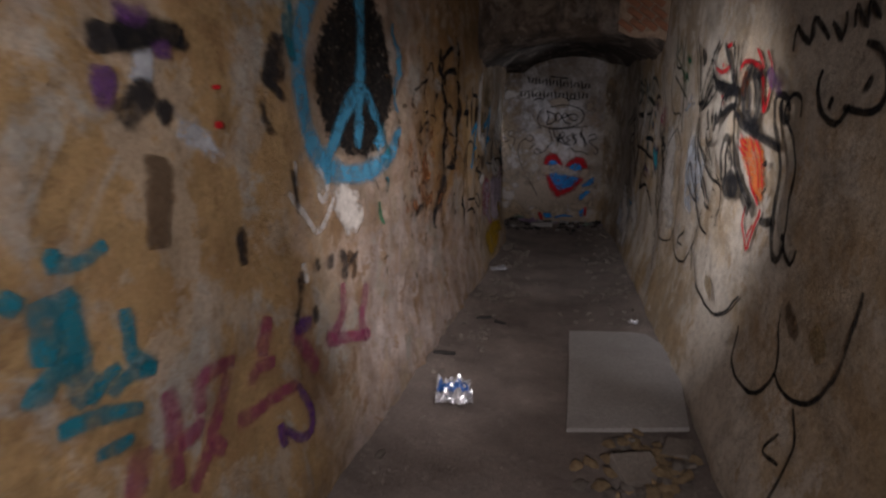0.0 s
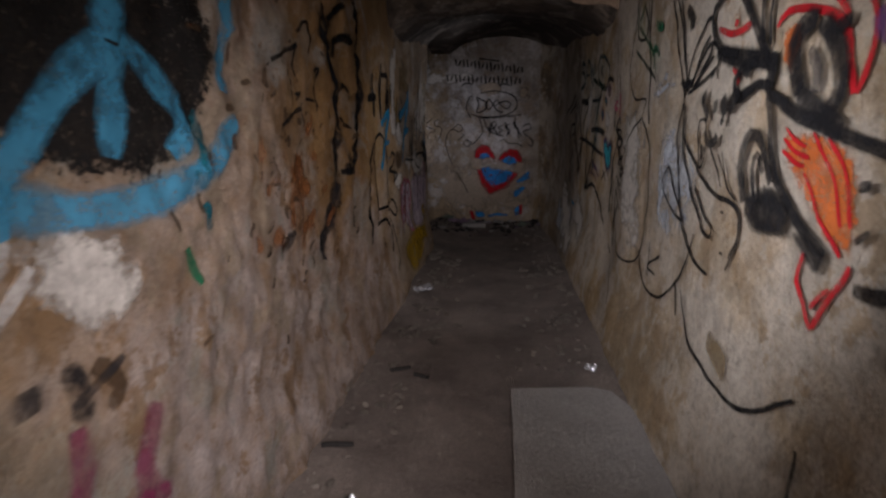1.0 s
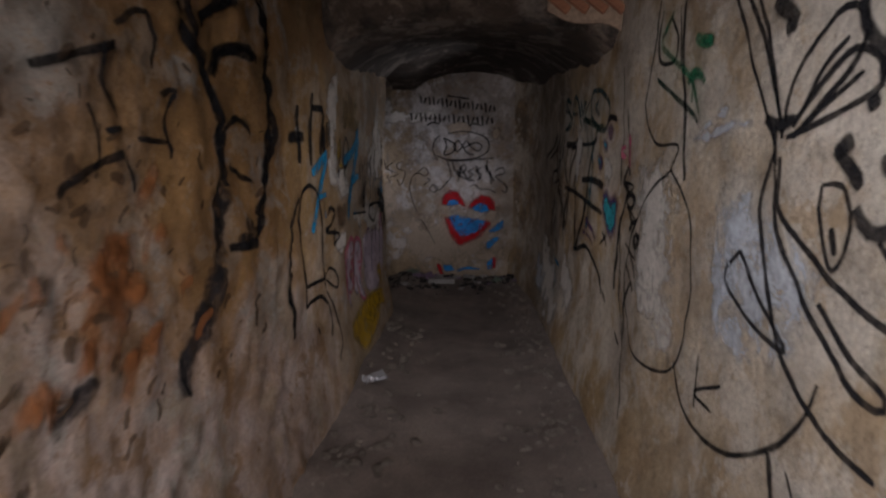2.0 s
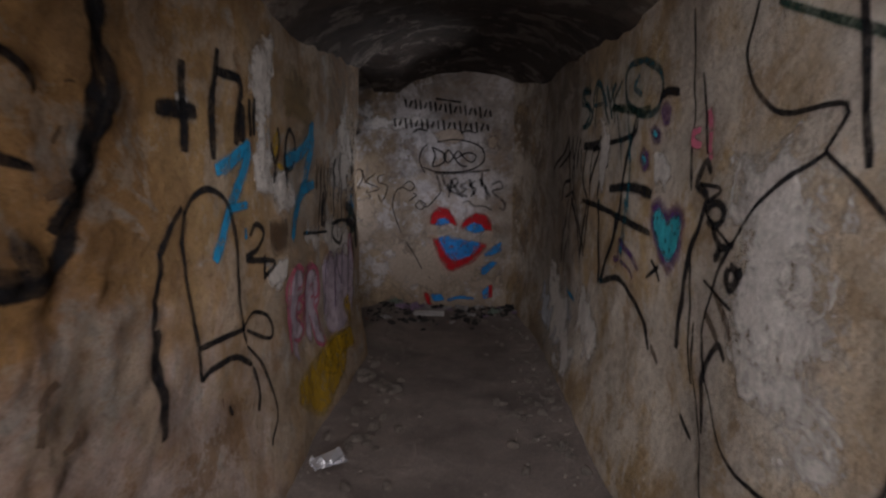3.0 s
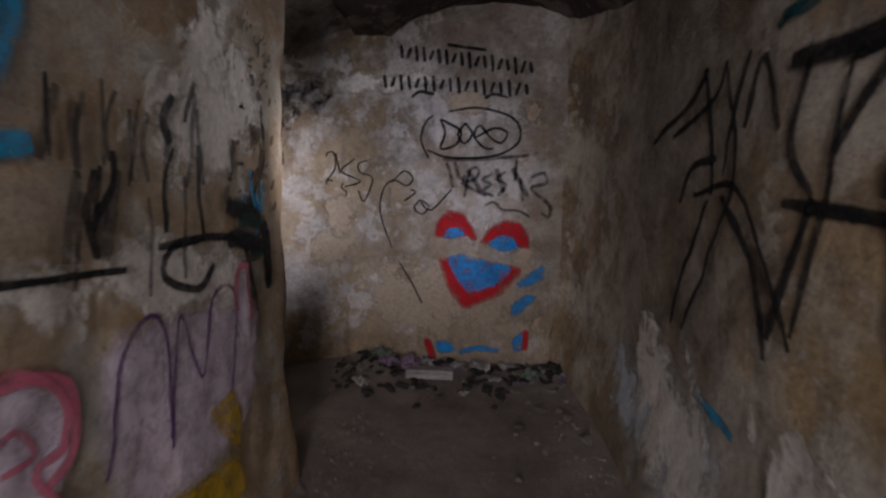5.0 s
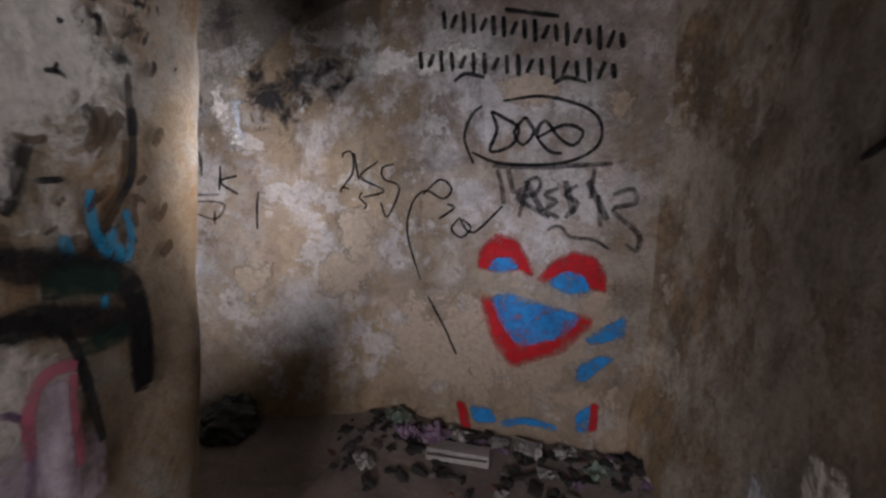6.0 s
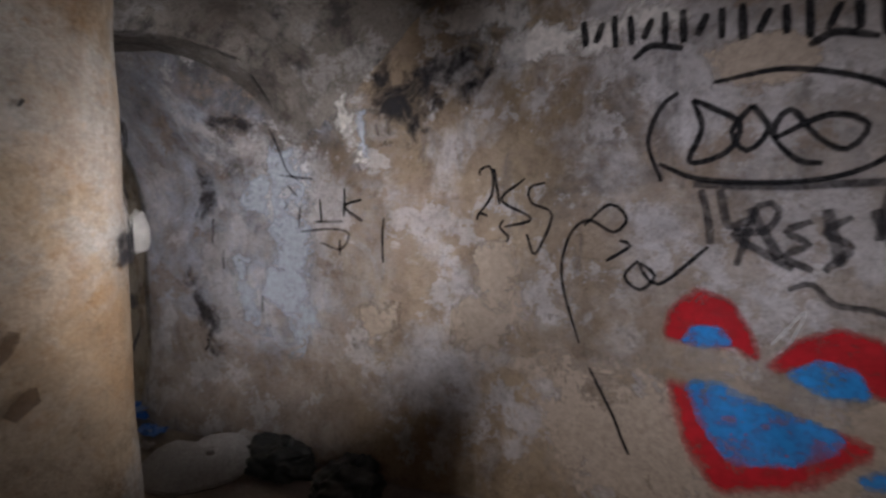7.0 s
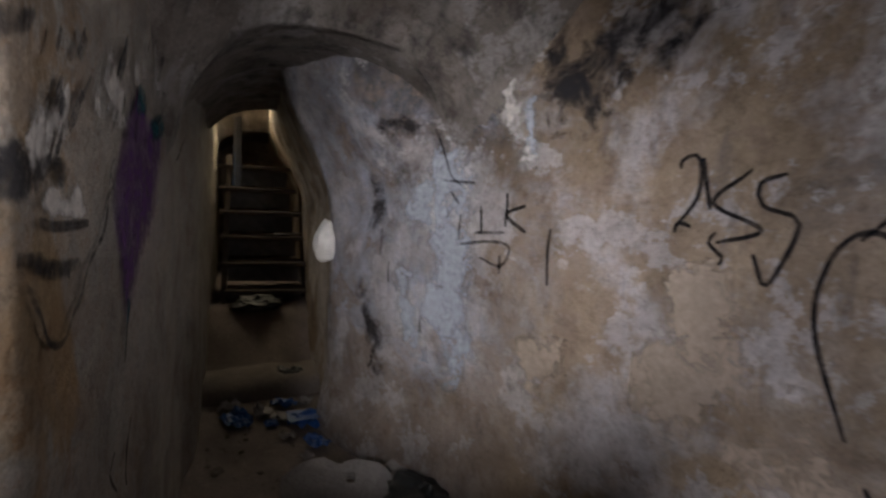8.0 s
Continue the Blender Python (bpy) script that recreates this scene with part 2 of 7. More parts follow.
def sheet(us, vs, place, back, full=False):
    """A thick slab: a face of grid points place(u, v), and the same grid moved by the vector back, closed all round."""
    bm = bmesh.new()
    back = Vector(back)
    a = [[bm.verts.new(place(u, v)) for v in vs] for u in us]
    rim_u, rim_v = (0, len(us) - 1), (0, len(vs) - 1)
    c = [[None] * len(vs) for _ in us]
    for i in range(len(us)):
        for j in range(len(vs)):
            if full or i in rim_u or j in rim_v:
                c[i][j] = bm.verts.new(a[i][j].co + back)
    for i in range(len(us) - 1):
        for j in range(len(vs) - 1):
            bm.faces.new((a[i][j], a[i + 1][j], a[i + 1][j + 1], a[i][j + 1]))
    for i in range(len(us) - 1):
        for j in rim_v:
            bm.faces.new((a[i][j], a[i + 1][j], c[i + 1][j], c[i][j]))
    for j in range(len(vs) - 1):
        for i in rim_u:
            bm.faces.new((a[i][j], a[i][j + 1], c[i][j + 1], c[i][j]))
    if full:
        for i in range(len(us) - 1):
            for j in range(len(vs) - 1):
                bm.faces.new((c[i][j], c[i][j + 1], c[i + 1][j + 1], c[i + 1][j]))
    else:
        bm.faces.new([c[0][0], c[-1][0], c[-1][-1], c[0][-1]])
    bmesh.ops.recalc_face_normals(bm, faces=bm.faces)
    return bm


def span(a, b, step):
    n = max(1, round(abs(b - a) / step))
    return [a + (b - a) * i / n for i in range(n + 1)]


def wall(name, us, vs, place, back, material, label):
    ob = mesh_object(name, sheet(us, vs, place, back), material)
    return tagged(ob, label, "wall", kind="structure")


CORNER_R = 0.10


def corner_point(d, z):
    """The left wall past its straight run: d metres on, round the corner and along the side passage. Point and normal."""
    arc = CORNER_R * math.pi / 2
    y0 = CORNER_Y - CORNER_R
    x0 = left_x(y0, z)
    if d < arc:
        q = d / CORNER_R
        return (x0 - CORNER_R * (1 - math.cos(q)), y0 + CORNER_R * math.sin(q)), (math.cos(q), math.sin(q))
    x = x0 - CORNER_R - (d - arc)
    wave = ease((d - arc) / 0.3)
    return (x, CORNER_Y + wave * (near_y(x, z) - CORNER_Y)), (0, 1)


def west_face(s, z):
    if s < CORNER_Y - CORNER_R:
        return (left_x(s, z), s, z)
    p, _ = corner_point(s - (CORNER_Y - CORNER_R), z)
    return (p[0], p[1], z)


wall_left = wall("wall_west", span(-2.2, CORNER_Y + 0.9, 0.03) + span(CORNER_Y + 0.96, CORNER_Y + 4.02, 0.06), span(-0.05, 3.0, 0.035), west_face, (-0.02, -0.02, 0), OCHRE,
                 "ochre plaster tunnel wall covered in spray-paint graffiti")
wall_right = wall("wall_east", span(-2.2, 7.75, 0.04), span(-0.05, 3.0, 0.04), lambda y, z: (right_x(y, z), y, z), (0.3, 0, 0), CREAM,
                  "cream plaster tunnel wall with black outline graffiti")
wall_end = wall("wall_north", span(1.0, -2.98, 0.04), span(-0.05, 3.0, 0.04), lambda x, z: (x, end_y(x, z), z), (0, 1.0, 0), END,
                "pale flaking plaster end wall with painted hearts and tags")
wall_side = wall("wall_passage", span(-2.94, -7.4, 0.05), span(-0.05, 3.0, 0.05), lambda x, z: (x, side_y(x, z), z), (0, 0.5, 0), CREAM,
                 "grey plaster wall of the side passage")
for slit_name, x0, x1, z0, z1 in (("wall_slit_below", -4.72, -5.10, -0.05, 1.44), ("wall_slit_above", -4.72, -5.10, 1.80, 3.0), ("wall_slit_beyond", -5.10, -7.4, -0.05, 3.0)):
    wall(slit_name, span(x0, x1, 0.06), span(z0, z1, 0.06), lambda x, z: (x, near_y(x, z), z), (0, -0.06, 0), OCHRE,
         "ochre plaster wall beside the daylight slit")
wall_far = wall("wall_west_end", span(5.8, 8.4, 0.06), span(-0.05, 3.0, 0.06), lambda y, z: (-7.2 + 0.03 * fbm(2 * y, 2 * z, 71), y, z), (-0.3, 0, 0), CREAM,
                "daylit plaster wall behind the stair")
wall_back = wall("wall_south", span(-1.3, 1.3, 0.1), span(-0.05, 3.0, 0.1), lambda x, z: (x, -2.2 + 0.02 * fbm(x, z, 3), z), (0, -0.3, 0), OCHRE,
                 "plain plaster wall closing the tunnel")


def vault_z(x, mid, half, spring, top):
    """Height of a flat arch over x."""
    q = clamp(abs(x - mid) / half)
    return spring + (top - spring) * math.sqrt(max(0.0, 1 - q ** 2.4))


def ceiling_mesh():
    out = bmesh.new()

    def add(bm):
        me = bpy.data.meshes.new("tmp")
        bm.to_mesh(me)
        bm.free()
        out.from_mesh(me)
        bpy.data.meshes.remove(me)

    # high part before the arch
    add(sheet(span(-1.0, 1.1, 0.06), span(-2.2, ARCH_Y + 0.25, 0.08),
              lambda x, y: (x, y, vault_z(x, 0.05, 1.1, 2.45, 2.95) + 0.03 * fbm(2 * x, 2 * y, 5)), (0, 0, 0.9)))
    return out


def low_vault_mesh():
    """The low vault, which meets the side passage in a groin; its front edge is worn round."""
    return sheet(span(-0.86, 0.95, 0.03), [ARCH_Y, ARCH_Y + 0.012, ARCH_Y + 0.035, ARCH_Y + 0.07, ARCH_Y + 0.12] + span(ARCH_Y + 0.18, 7.8, 0.04),
                 lambda x, y: (x, y, low_vault(x, y) + 0.02 * fbm(2 * x, 2 * y, 55) + 0.010 * fbm(7 * x, 7 * y, 5)), (0, 0, 0.9))


def passage_mid(x):
    return 6.82 + 0.10 * max(0.0, -x - 2.8)


def low_vault(x, y):
    deep = ease((y - ARCH_Y - 0.3) / 1.6)
    z = vault_z(x, 0.05, 0.86 + 0.06 * deep, 1.74 - 0.08 * deep, low_top(y))
    if y > CORNER_Y and x < 0.05:
        z = max(z, min(low_top(y), vault_z(y, 6.82, 1.15, 1.95, 2.34)))
    worn = clamp(1 - (y - ARCH_Y) / 0.15)
    return z + 0.15 * (1 - math.sqrt(1 - worn * worn))


def low_top(y):
    return 2.09 + 0.24 * ease((y - ARCH_Y - 0.2) / 1.6) + 0.14 * ease((y - 5.2) / 1.6)


def bay_vault(x, y):
    """The passage's first bay narrows like a funnel towards its arched mouth."""
    q = ease((-x - 0.7) / 1.3)
    z = vault_z(y, 6.82, 1.15 - 0.62 * q, 1.95 - 0.49 * q, 2.34 - 0.38 * q)
    return z + 0.09 * (1 - ease((-x - 1.86) / 0.12))


def passage_ceiling_mesh():
    out = bmesh.new()

    def add(bm):
        me = bpy.data.meshes.new("tmp")
        bm.to_mesh(me)
        bm.free()
        out.from_mesh(me)
        bpy.data.meshes.remove(me)

    add(sheet(span(5.95, 7.75, 0.03), span(-0.85, -2.02, 0.03),
              lambda y, x: (x, y, bay_vault(x, y) + 0.02 * fbm(2 * x, 2 * y, 65) + 0.014 * fbm(7 * x, 7 * y, 5)), (0, 0, 0.95)))
    # unseen flat lid over the stair, added to keep the sun out
    add(sheet(span(6.05, 8.1, 0.1), span(-4.2, -6.0, 0.1), lambda y, x: (x, y, 2.60 + 0.02 * fbm(2 * x, 2 * y, 85)), (0, 0, 0.4)))
    for x0, x1 in ((-1.99, -4.3), (-5.9, -7.4)):
        add(sheet(span(6.05, 8.1, 0.035), span(x0, x1, 0.05),
                  lambda y, x: (x, y, vault_z(y, passage_mid(x), 0.53, 1.44, 1.97) + 0.015 * fbm(2 * x, 2 * y, 75) + 0.008 * fbm(8 * x, 8 * y, 5)), (0, 0, 0.9)))
    return out


ceiling = tagged(mesh_object("ceiling", ceiling_mesh(), SOOTY), "sooty vaulted plaster ceiling", "ceiling", kind="structure")
ceiling_low = tagged(mesh_object("ceiling_low", low_vault_mesh(), BROWN_VAULT), "brown smoke-stained low vault plaster, its shade painted deeper in", "ceiling", kind="structure")

tagged(mesh_object("ceiling_passage", passage_ceiling_mesh(), VAULT), "smoke-stained plaster vault of the side passage", "ceiling", kind="structure")

floor = tagged(mesh_object("floor", sheet(span(-8.5, 1.2, 0.05), span(-2.4, 7.9, 0.05), lambda x, y: (x, y, floor_z(x, y)), (0, 0, -0.4)), EARTH),
               "dark trodden earth floor with grit", "floor", kind="structure")

# ---- paints ----
def paint(name, colour, cover=0.72, rough=0.55, wear=0.85, thin=0.42):
    """Sprayed or brushed paint: soft edges from the ribbon's own attribute, worn through in specks."""
    m, t, b = nodes(name)
    co = coords(t)
    n = noise_node(t, co, 55, 6, 0.72)
    big = noise_node(t, co, 9, 5, 0.6)
    t.links.new(ramp(t, big, [(0.3, tuple(c * 0.7 for c in colour)), (0.65, colour)]), b.inputs["Base Color"])
    soft = t.nodes.new("ShaderNodeAttribute")
    soft.attribute_name = "soft"
    add = t.nodes.new("ShaderNodeMath")
    add.operation = "MULTIPLY_ADD"
    t.links.new(n, add.inputs[0])
    add.inputs[1].default_value = wear
    t.links.new(scaled(t, soft.outputs["Fac"], 1.7 - 0.8 * wear), add.inputs[2])
    last, stops = add.outputs[0], [(0.40, (0,)), (1.0, (cover,))]
    if wear > 1:
        last, stops = scaled(t, last, 0.6), [(0.585, (0,)), (0.66, (cover,))]
    patch = noise_node(t, co, 15, 9, 0.74, 0.2)
    t.links.new(mix(t, 1.0, ramp(t, last, stops), ramp(t, patch, [(0.36, (thin,)), (0.56, (1,))]), "MULTIPLY"), b.inputs["Alpha"])
    b.inputs["Roughness"].default_value = max(rough, 0.75)
    b.inputs["Specular IOR Level"].default_value = 0.12
    relief(t, b, [(n, 1.0)], 0.5, 0.006)
    return m


def stain(name, colour, cover=0.6, cut=1.27):
    """A stain or flaked patch: broken up at several sizes, thinning out towards its rim."""
    m, t, b = nodes(name)
    co = coords(t)
    mid, fine = noise_node(t, co, 7.5, 12, 0.72, 0.8), noise_node(t, co, 42, 7, 0.7)
    t.links.new(ramp(t, fine, [(0.3, tuple(c * 0.6 for c in colour)), (0.65, colour)]), b.inputs["Base Color"])
    soft = t.nodes.new("ShaderNodeAttribute")
    soft.attribute_name = "soft"
    last = soft.outputs["Fac"]
    for n, k in ((mid, 1.9), (fine, 0.5)):
        add = t.nodes.new("ShaderNodeMath")
        add.operation = "MULTIPLY_ADD"
        t.links.new(n, add.inputs[0])
        add.inputs[1].default_value = k
        t.links.new(last, add.inputs[2])
        last = add.outputs[0]
    sub = t.nodes.new("ShaderNodeMath")
    sub.operation = "SUBTRACT"
    t.links.new(last, sub.inputs[0])
    sub.inputs[1].default_value = cut
    t.links.new(ramp(t, sub.outputs[0], [(0.22, (0,)), (0.60, (cover,))]), b.inputs["Alpha"])
    b.inputs["Roughness"].default_value = 0.9
    b.inputs["Specular IOR Level"].default_value = 0.15
    relief(t, b, [(mid, 1.0), (fine, 0.8)], 0.8, 0.015)
    return m


BLACK = paint("black_paint", (0.012, 0.012, 0.014), 0.95, thin=0.7)
WORN_BLACK = paint("worn_black_paint", (0.014, 0.013, 0.013), 0.97, wear=1.35, thin=0.8)
GREY = paint("faded_black_paint", (0.035, 0.033, 0.036), 0.74)
RED = paint("red_paint", (0.42, 0.012, 0.02), 0.96, wear=0.6, thin=0.62)
BLUE = paint("blue_paint", (0.02, 0.23, 0.60), 0.96, wear=1.0, thin=0.3)
SKY = paint("sky_blue_paint", (0.065, 0.29, 0.48), 0.8, wear=1.0, thin=0.3)
CYAN = paint("azure_paint", (0.015, 0.25, 0.48), 0.92)
TEAL = paint("teal_paint", (0.008, 0.13, 0.18), 0.8, wear=1.0, thin=0.2)
DARKTEAL = paint("dark_teal_paint", (0.012, 0.07, 0.085), 0.9)
AQUA = paint("turquoise_paint", (0.04, 0.40, 0.48), 0.95)
GREEN = paint("green_paint", (0.02, 0.16, 0.08), 0.85)
DARKGREEN = paint("dark_green_paint", (0.015, 0.04, 0.03), 0.9)
MAGENTA = paint("magenta_paint", (0.26, 0.035, 0.11), 0.6, wear=1.0, thin=0.2)
PURPLE = paint("purple_paint", (0.10, 0.035, 0.15), 0.8)
PINK = paint("pink_paint", (0.55, 0.14, 0.22), 0.8)
LILAC = paint("lilac_paint", (0.58, 0.50, 0.60), 0.9)
YELLOW = paint("yellow_paint", (0.48, 0.30, 0.02), 0.8)
ORANGE = paint("orange_paint", (0.52, 0.13, 0.03), 0.85, wear=1.2)
WHITE = paint("white_paint", (0.70, 0.68, 0.67), 0.62, wear=1.0, thin=0.25)
BROWN = stain("brown_stain", (0.10, 0.06, 0.035), 0.65)
RUST = stain("rust_stain", (0.34, 0.13, 0.045), 0.6, 1.45)
OLIVE = stain("damp_stain", (0.30, 0.215, 0.11), 0.6)
OCHRE_BARE = stain("bare_ochre_plaster", (0.51, 0.415, 0.33), 0.72)
PALE_BARE = stain("pale_flaking_plaster", (0.71, 0.67, 0.63), 0.85, 1.27)
# serves pale bluish patches and the torch's glare painted on the walls
PALE_BLUE = stain("bluish_patch_and_glare", (0.62, 0.67, 0.76), 0.62, 1.36)
# serves real soot and the torch's falloff painted by the passage mouth
SOOT_SHADE = stain("soot_and_shade", (0.045, 0.042, 0.045), 0.8, 1.52)
SMUDGE = stain("smudged_black_paint", (0.022, 0.021, 0.024), 0.85, 1.5)
MULBERRY = stain("smudged_purple_paint", (0.13, 0.05, 0.18), 0.75, 1.5)


def on_left(u, v, lift):
    if u < CORNER_Y - CORNER_R:
        return (left_x(u, v) + lift, u, v)
    p, n = corner_point(u - (CORNER_Y - CORNER_R), v)
    return (p[0] + n[0] * lift, p[1] + n[1] * lift, v)


def on_right(u, v, lift):
    return (right_x(u, v) - lift, u, v)


def on_end(u, v, lift):
    return (u, end_y(u, v) - lift, v)


class Painting:
    """One painted piece on a wall, gathered from lines and filled shapes given in the wall's own metres."""
    made = []
    layer = 0

    def __init__(self, side, name, label):
        self.side, self.name, self.label, self.count = side, name, label, 0
        self.first = not any(g.side == side for g in Painting.made)
        self.place = {"L": on_left, "R": on_right, "E": on_end}[side]
        self.verts, self.faces, self.soft, self.paints, self.slots = [], [], [], [], []
        Painting.made.append(self)

    def slot(self, material):
        if material not in self.paints:
            self.paints.append(material)
        return self.paints.index(material)

    def lift(self):
        Painting.layer += 1
        self.count += 1
        return 0.003 + 0.0003 * self.count if self.first else 0.0065 + 0.0005 * self.count

    def line(self, material, width, points):
        pts = [Vector(p) for p in points]
        if len(pts) == 2:
            pts.insert(1, (pts[0] + pts[1]) / 2)
        ctrl = [2 * pts[0] - pts[1], *pts, 2 * pts[-1] - pts[-2]]
        path = []
        for a, b, c, d in zip(ctrl, ctrl[1:], ctrl[2:], ctrl[3:]):
            n = max(2, int((c - b).length / 0.02))
            for i in range(n):
                s = i / n
                path.append(0.5 * (2 * b + (c - a) * s + (2 * a - 5 * b + 4 * c - d) * s * s + (3 * b - a - 3 * c + d) * s ** 3))
        path.append(pts[-1])
        slot, lift = self.slot(material), self.lift()
        across = (-1.3, -1.0, -0.7, -0.35, 0.0, 0.35, 0.7, 1.0, 1.3)
        total, first = len(path), len(self.verts)
        for i, p in enumerate(path):
            way = (path[min(i + 1, total - 1)] - path[max(i - 1, 0)])
            way = way.normalized() if way.length > 1e-6 else Vector((1, 0))
            side = Vector((-way.y, way.x))
            s = i / max(1, total - 1)
            w = 0.5 * width * (1.0 + 0.25 * noise.noise(Vector((9 * p.x, 9 * p.y, Painting.layer))))
            tip = min(1.0, 0.45 + 6 * min(s, 1 - s))
            for k in across:
                q = p + side * (k * w * (0.6 + 0.4 * tip))
                self.verts.append(self.place(q.x, q.y, lift))
                self.soft.append(ease((1.3 - abs(k)) / 0.85) * (0.55 + 0.45 * tip) * 0.85)
        m = len(across)
        for i in range(total - 1):
            for k in range(m - 1):
                o = first + i * m + k
                self.faces.append((o, o + 1, o + m + 1, o + m))
                self.slots.append(slot)

    def fill(self, material, points):
        slot, lift = self.slot(material), self.lift()
        poly = [Vector(p) for p in points]
        count = len(poly)       # round the corners off
        poly = [q for i in range(count) for q in (poly[i].lerp(poly[i - 1], 0.13), (poly[i] * 12 + poly[i - 1] + poly[(i + 1) % count]) / 14, poly[i].lerp(poly[(i + 1) % count], 0.13))]
        lo_u, hi_u = min(p.x for p in poly), max(p.x for p in poly)
        lo_v, hi_v = min(p.y for p in poly), max(p.y for p in poly)
        step = max(0.006, min(0.025, min(hi_u - lo_u, hi_v - lo_v) / 24))
        ragged = material in (OCHRE_BARE, PALE_BARE, PALE_BLUE, SOOT_SHADE, RUST, BROWN, OLIVE)
        edge = min(0.05, 0.14 * min(hi_u - lo_u, hi_v - lo_v)) + 0.004
        if ragged:
            edge = 0.35 * min(hi_u - lo_u, hi_v - lo_v)

        def depth(q):
            near, inside = 9.0, False
            for a, b in zip(poly, poly[1:] + poly[:1]):
                ab = b - a
                s = clamp((q - a).dot(ab) / max(ab.length_squared, 1e-9))
                near = min(near, (q - a - ab * s).length)
                if (a.y > q.y) != (b.y > q.y) and q.x < (b.x - a.x) * (q.y - a.y) / (b.y - a.y) + a.x:
                    inside = not inside
            d = near if inside else -near
            if ragged:
                d += 0.8 * edge * fbm(5 * q.x, 5 * q.y, Painting.layer, 5)
            else:
                d += 0.15 * edge * fbm(22 * q.x, 22 * q.y, Painting.layer, 3)
            return d

        nu, nv = int((hi_u - lo_u) / step) + 3, int((hi_v - lo_v) / step) + 3
        index = {}
        for i in range(nu):
            for j in range(nv):
                q = Vector((lo_u + (i - 1) * step, lo_v + (j - 1) * step))
                d = depth(q)
                if d > -1.5 * step:
                    index[i, j] = len(self.verts)
                    self.verts.append(self.place(q.x, q.y, lift))
                    self.soft.append(0.85 * clamp(0.35 + d / edge * 0.65))
        for i, j in list(index):
            ring = [(i, j), (i + 1, j), (i + 1, j + 1), (i, j + 1)]
            if all(k in index for k in ring):
                self.faces.append([index[k] for k in ring])
                self.slots.append(slot)

    def cloud(self, material, lo, hi, count, size, seed):
        """Soot or mould: many short wandering dabs, thicker towards the middle of the box lo to hi."""
        r = random.Random(seed)
        for i in range(count):
            u = lo[0] + (hi[0] - lo[0]) * (r.random() + r.random()) / 2
            v = lo[1] + (hi[1] - lo[1]) * (r.random() + r.random()) / 2
            k = size * r.uniform(0.4, 1.6)
            a = r.gauss(1.0, 0.6)
            du, dv = k * math.cos(a), k * math.sin(a)
            self.line(material, k * r.uniform(0.5, 1.0), [(u, v), (u + du + r.uniform(-k, k) * 0.4, v + dv), (u + 1.7 * du, v + 1.6 * dv + r.uniform(-k, k) * 0.5)])
            self.count -= 0.9

    def finish(self):
        me = bpy.data.meshes.new(self.name)
        me.from_pydata(self.verts, [], self.faces)
        a = me.attributes.new("soft", "FLOAT", "POINT")
        a.data.foreach_set("value", self.soft)
        for m in self.paints:
            me.materials.append(m)
        me.polygons.foreach_set("material_index", self.slots)
        for p in me.polygons:
            p.use_smooth = True
        ob = new(self.name, me)
        ob.parent = {"L": wall_left, "R": wall_right, "E": wall_end}[self.side]
        tagged(ob, self.label)

# ---- painting on the walls ----

g = Painting("E", "bare_patch", "bare ochre plaster where the coat has fallen")
g.fill(OCHRE_BARE, [(-0.825, 0.632), (-0.725, 0.826), (-0.539, 0.846), (-0.274, 0.931), (-0.017, 0.942), (0.156, 0.86), (0.417, 0.903), (0.465, 0.672), (0.471, 0.331), (0.209, 0.229), (-0.22, 0.172), (-0.688, 0.141), (-0.891, 0.374)])
g.fill(OCHRE_BARE, [(-0.285, 1.886), (-0.04, 1.915), (0.096, 1.864), (0.078, 1.771), (-0.191, 1.752)])
g.fill(OCHRE_BARE, [(0.23, 1.814), (0.376, 1.867), (0.44, 1.715), (0.291, 1.698)])
g.fill(PALE_BARE, [(-1.076, 2.005), (-0.791, 2.049), (-0.354, 2.061), (-0.263, 1.967), (-0.604, 1.911), (-0.957, 1.873)])

g = Painting("E", "heart_painting", "red and blue heart painted on plaster")
g.fill(RED, [(-0.289, 0.944), (-0.282, 1.047), (-0.201, 1.134), (-0.1, 1.105), (-0.037, 1.026), (-0.002, 0.929), (-0.088, 0.955), (-0.23, 0.936)])
g.fill(BLUE, [(-0.231, 0.941), (-0.206, 1.002), (-0.121, 1.018), (-0.08, 0.965), (-0.158, 0.937)])
g.fill(RED, [(0.013, 0.917), (0.075, 1.008), (0.178, 1.073), (0.286, 1.055), (0.346, 0.964), (0.346, 0.887), (0.287, 0.889), (0.147, 0.958), (0.056, 0.907)])
g.fill(BLUE, [(0.064, 0.907), (0.146, 0.972), (0.242, 0.954), (0.275, 0.879), (0.156, 0.86)])
g.fill(RED, [(-0.264, 0.8), (-0.206, 0.798), (0.052, 0.777), (0.286, 0.756), (0.302, 0.722), (0.154, 0.559), (-0.078, 0.452), (-0.19, 0.586)])
g.fill(BLUE, [(-0.201, 0.807), (-0.121, 0.83), (0.051, 0.792), (0.224, 0.76), (0.217, 0.711), (0.133, 0.634), (-0.05, 0.569), (-0.145, 0.681)])
g.fill(BLUE, [(0.269, 0.641), (0.356, 0.72), (0.449, 0.781), (0.452, 0.676), (0.363, 0.644), (0.298, 0.621)])
g.fill(BLUE, [(0.241, 0.434), (0.253, 0.515), (0.343, 0.57), (0.417, 0.567), (0.349, 0.5), (0.288, 0.433)])
g.fill(RED, [(-0.352, 0.24), (-0.3, 0.236), (-0.252, 0.113), (-0.307, 0.11)])
g.fill(BLUE, [(-0.272, 0.225), (-0.164, 0.227), (-0.124, 0.166), (-0.243, 0.152)])
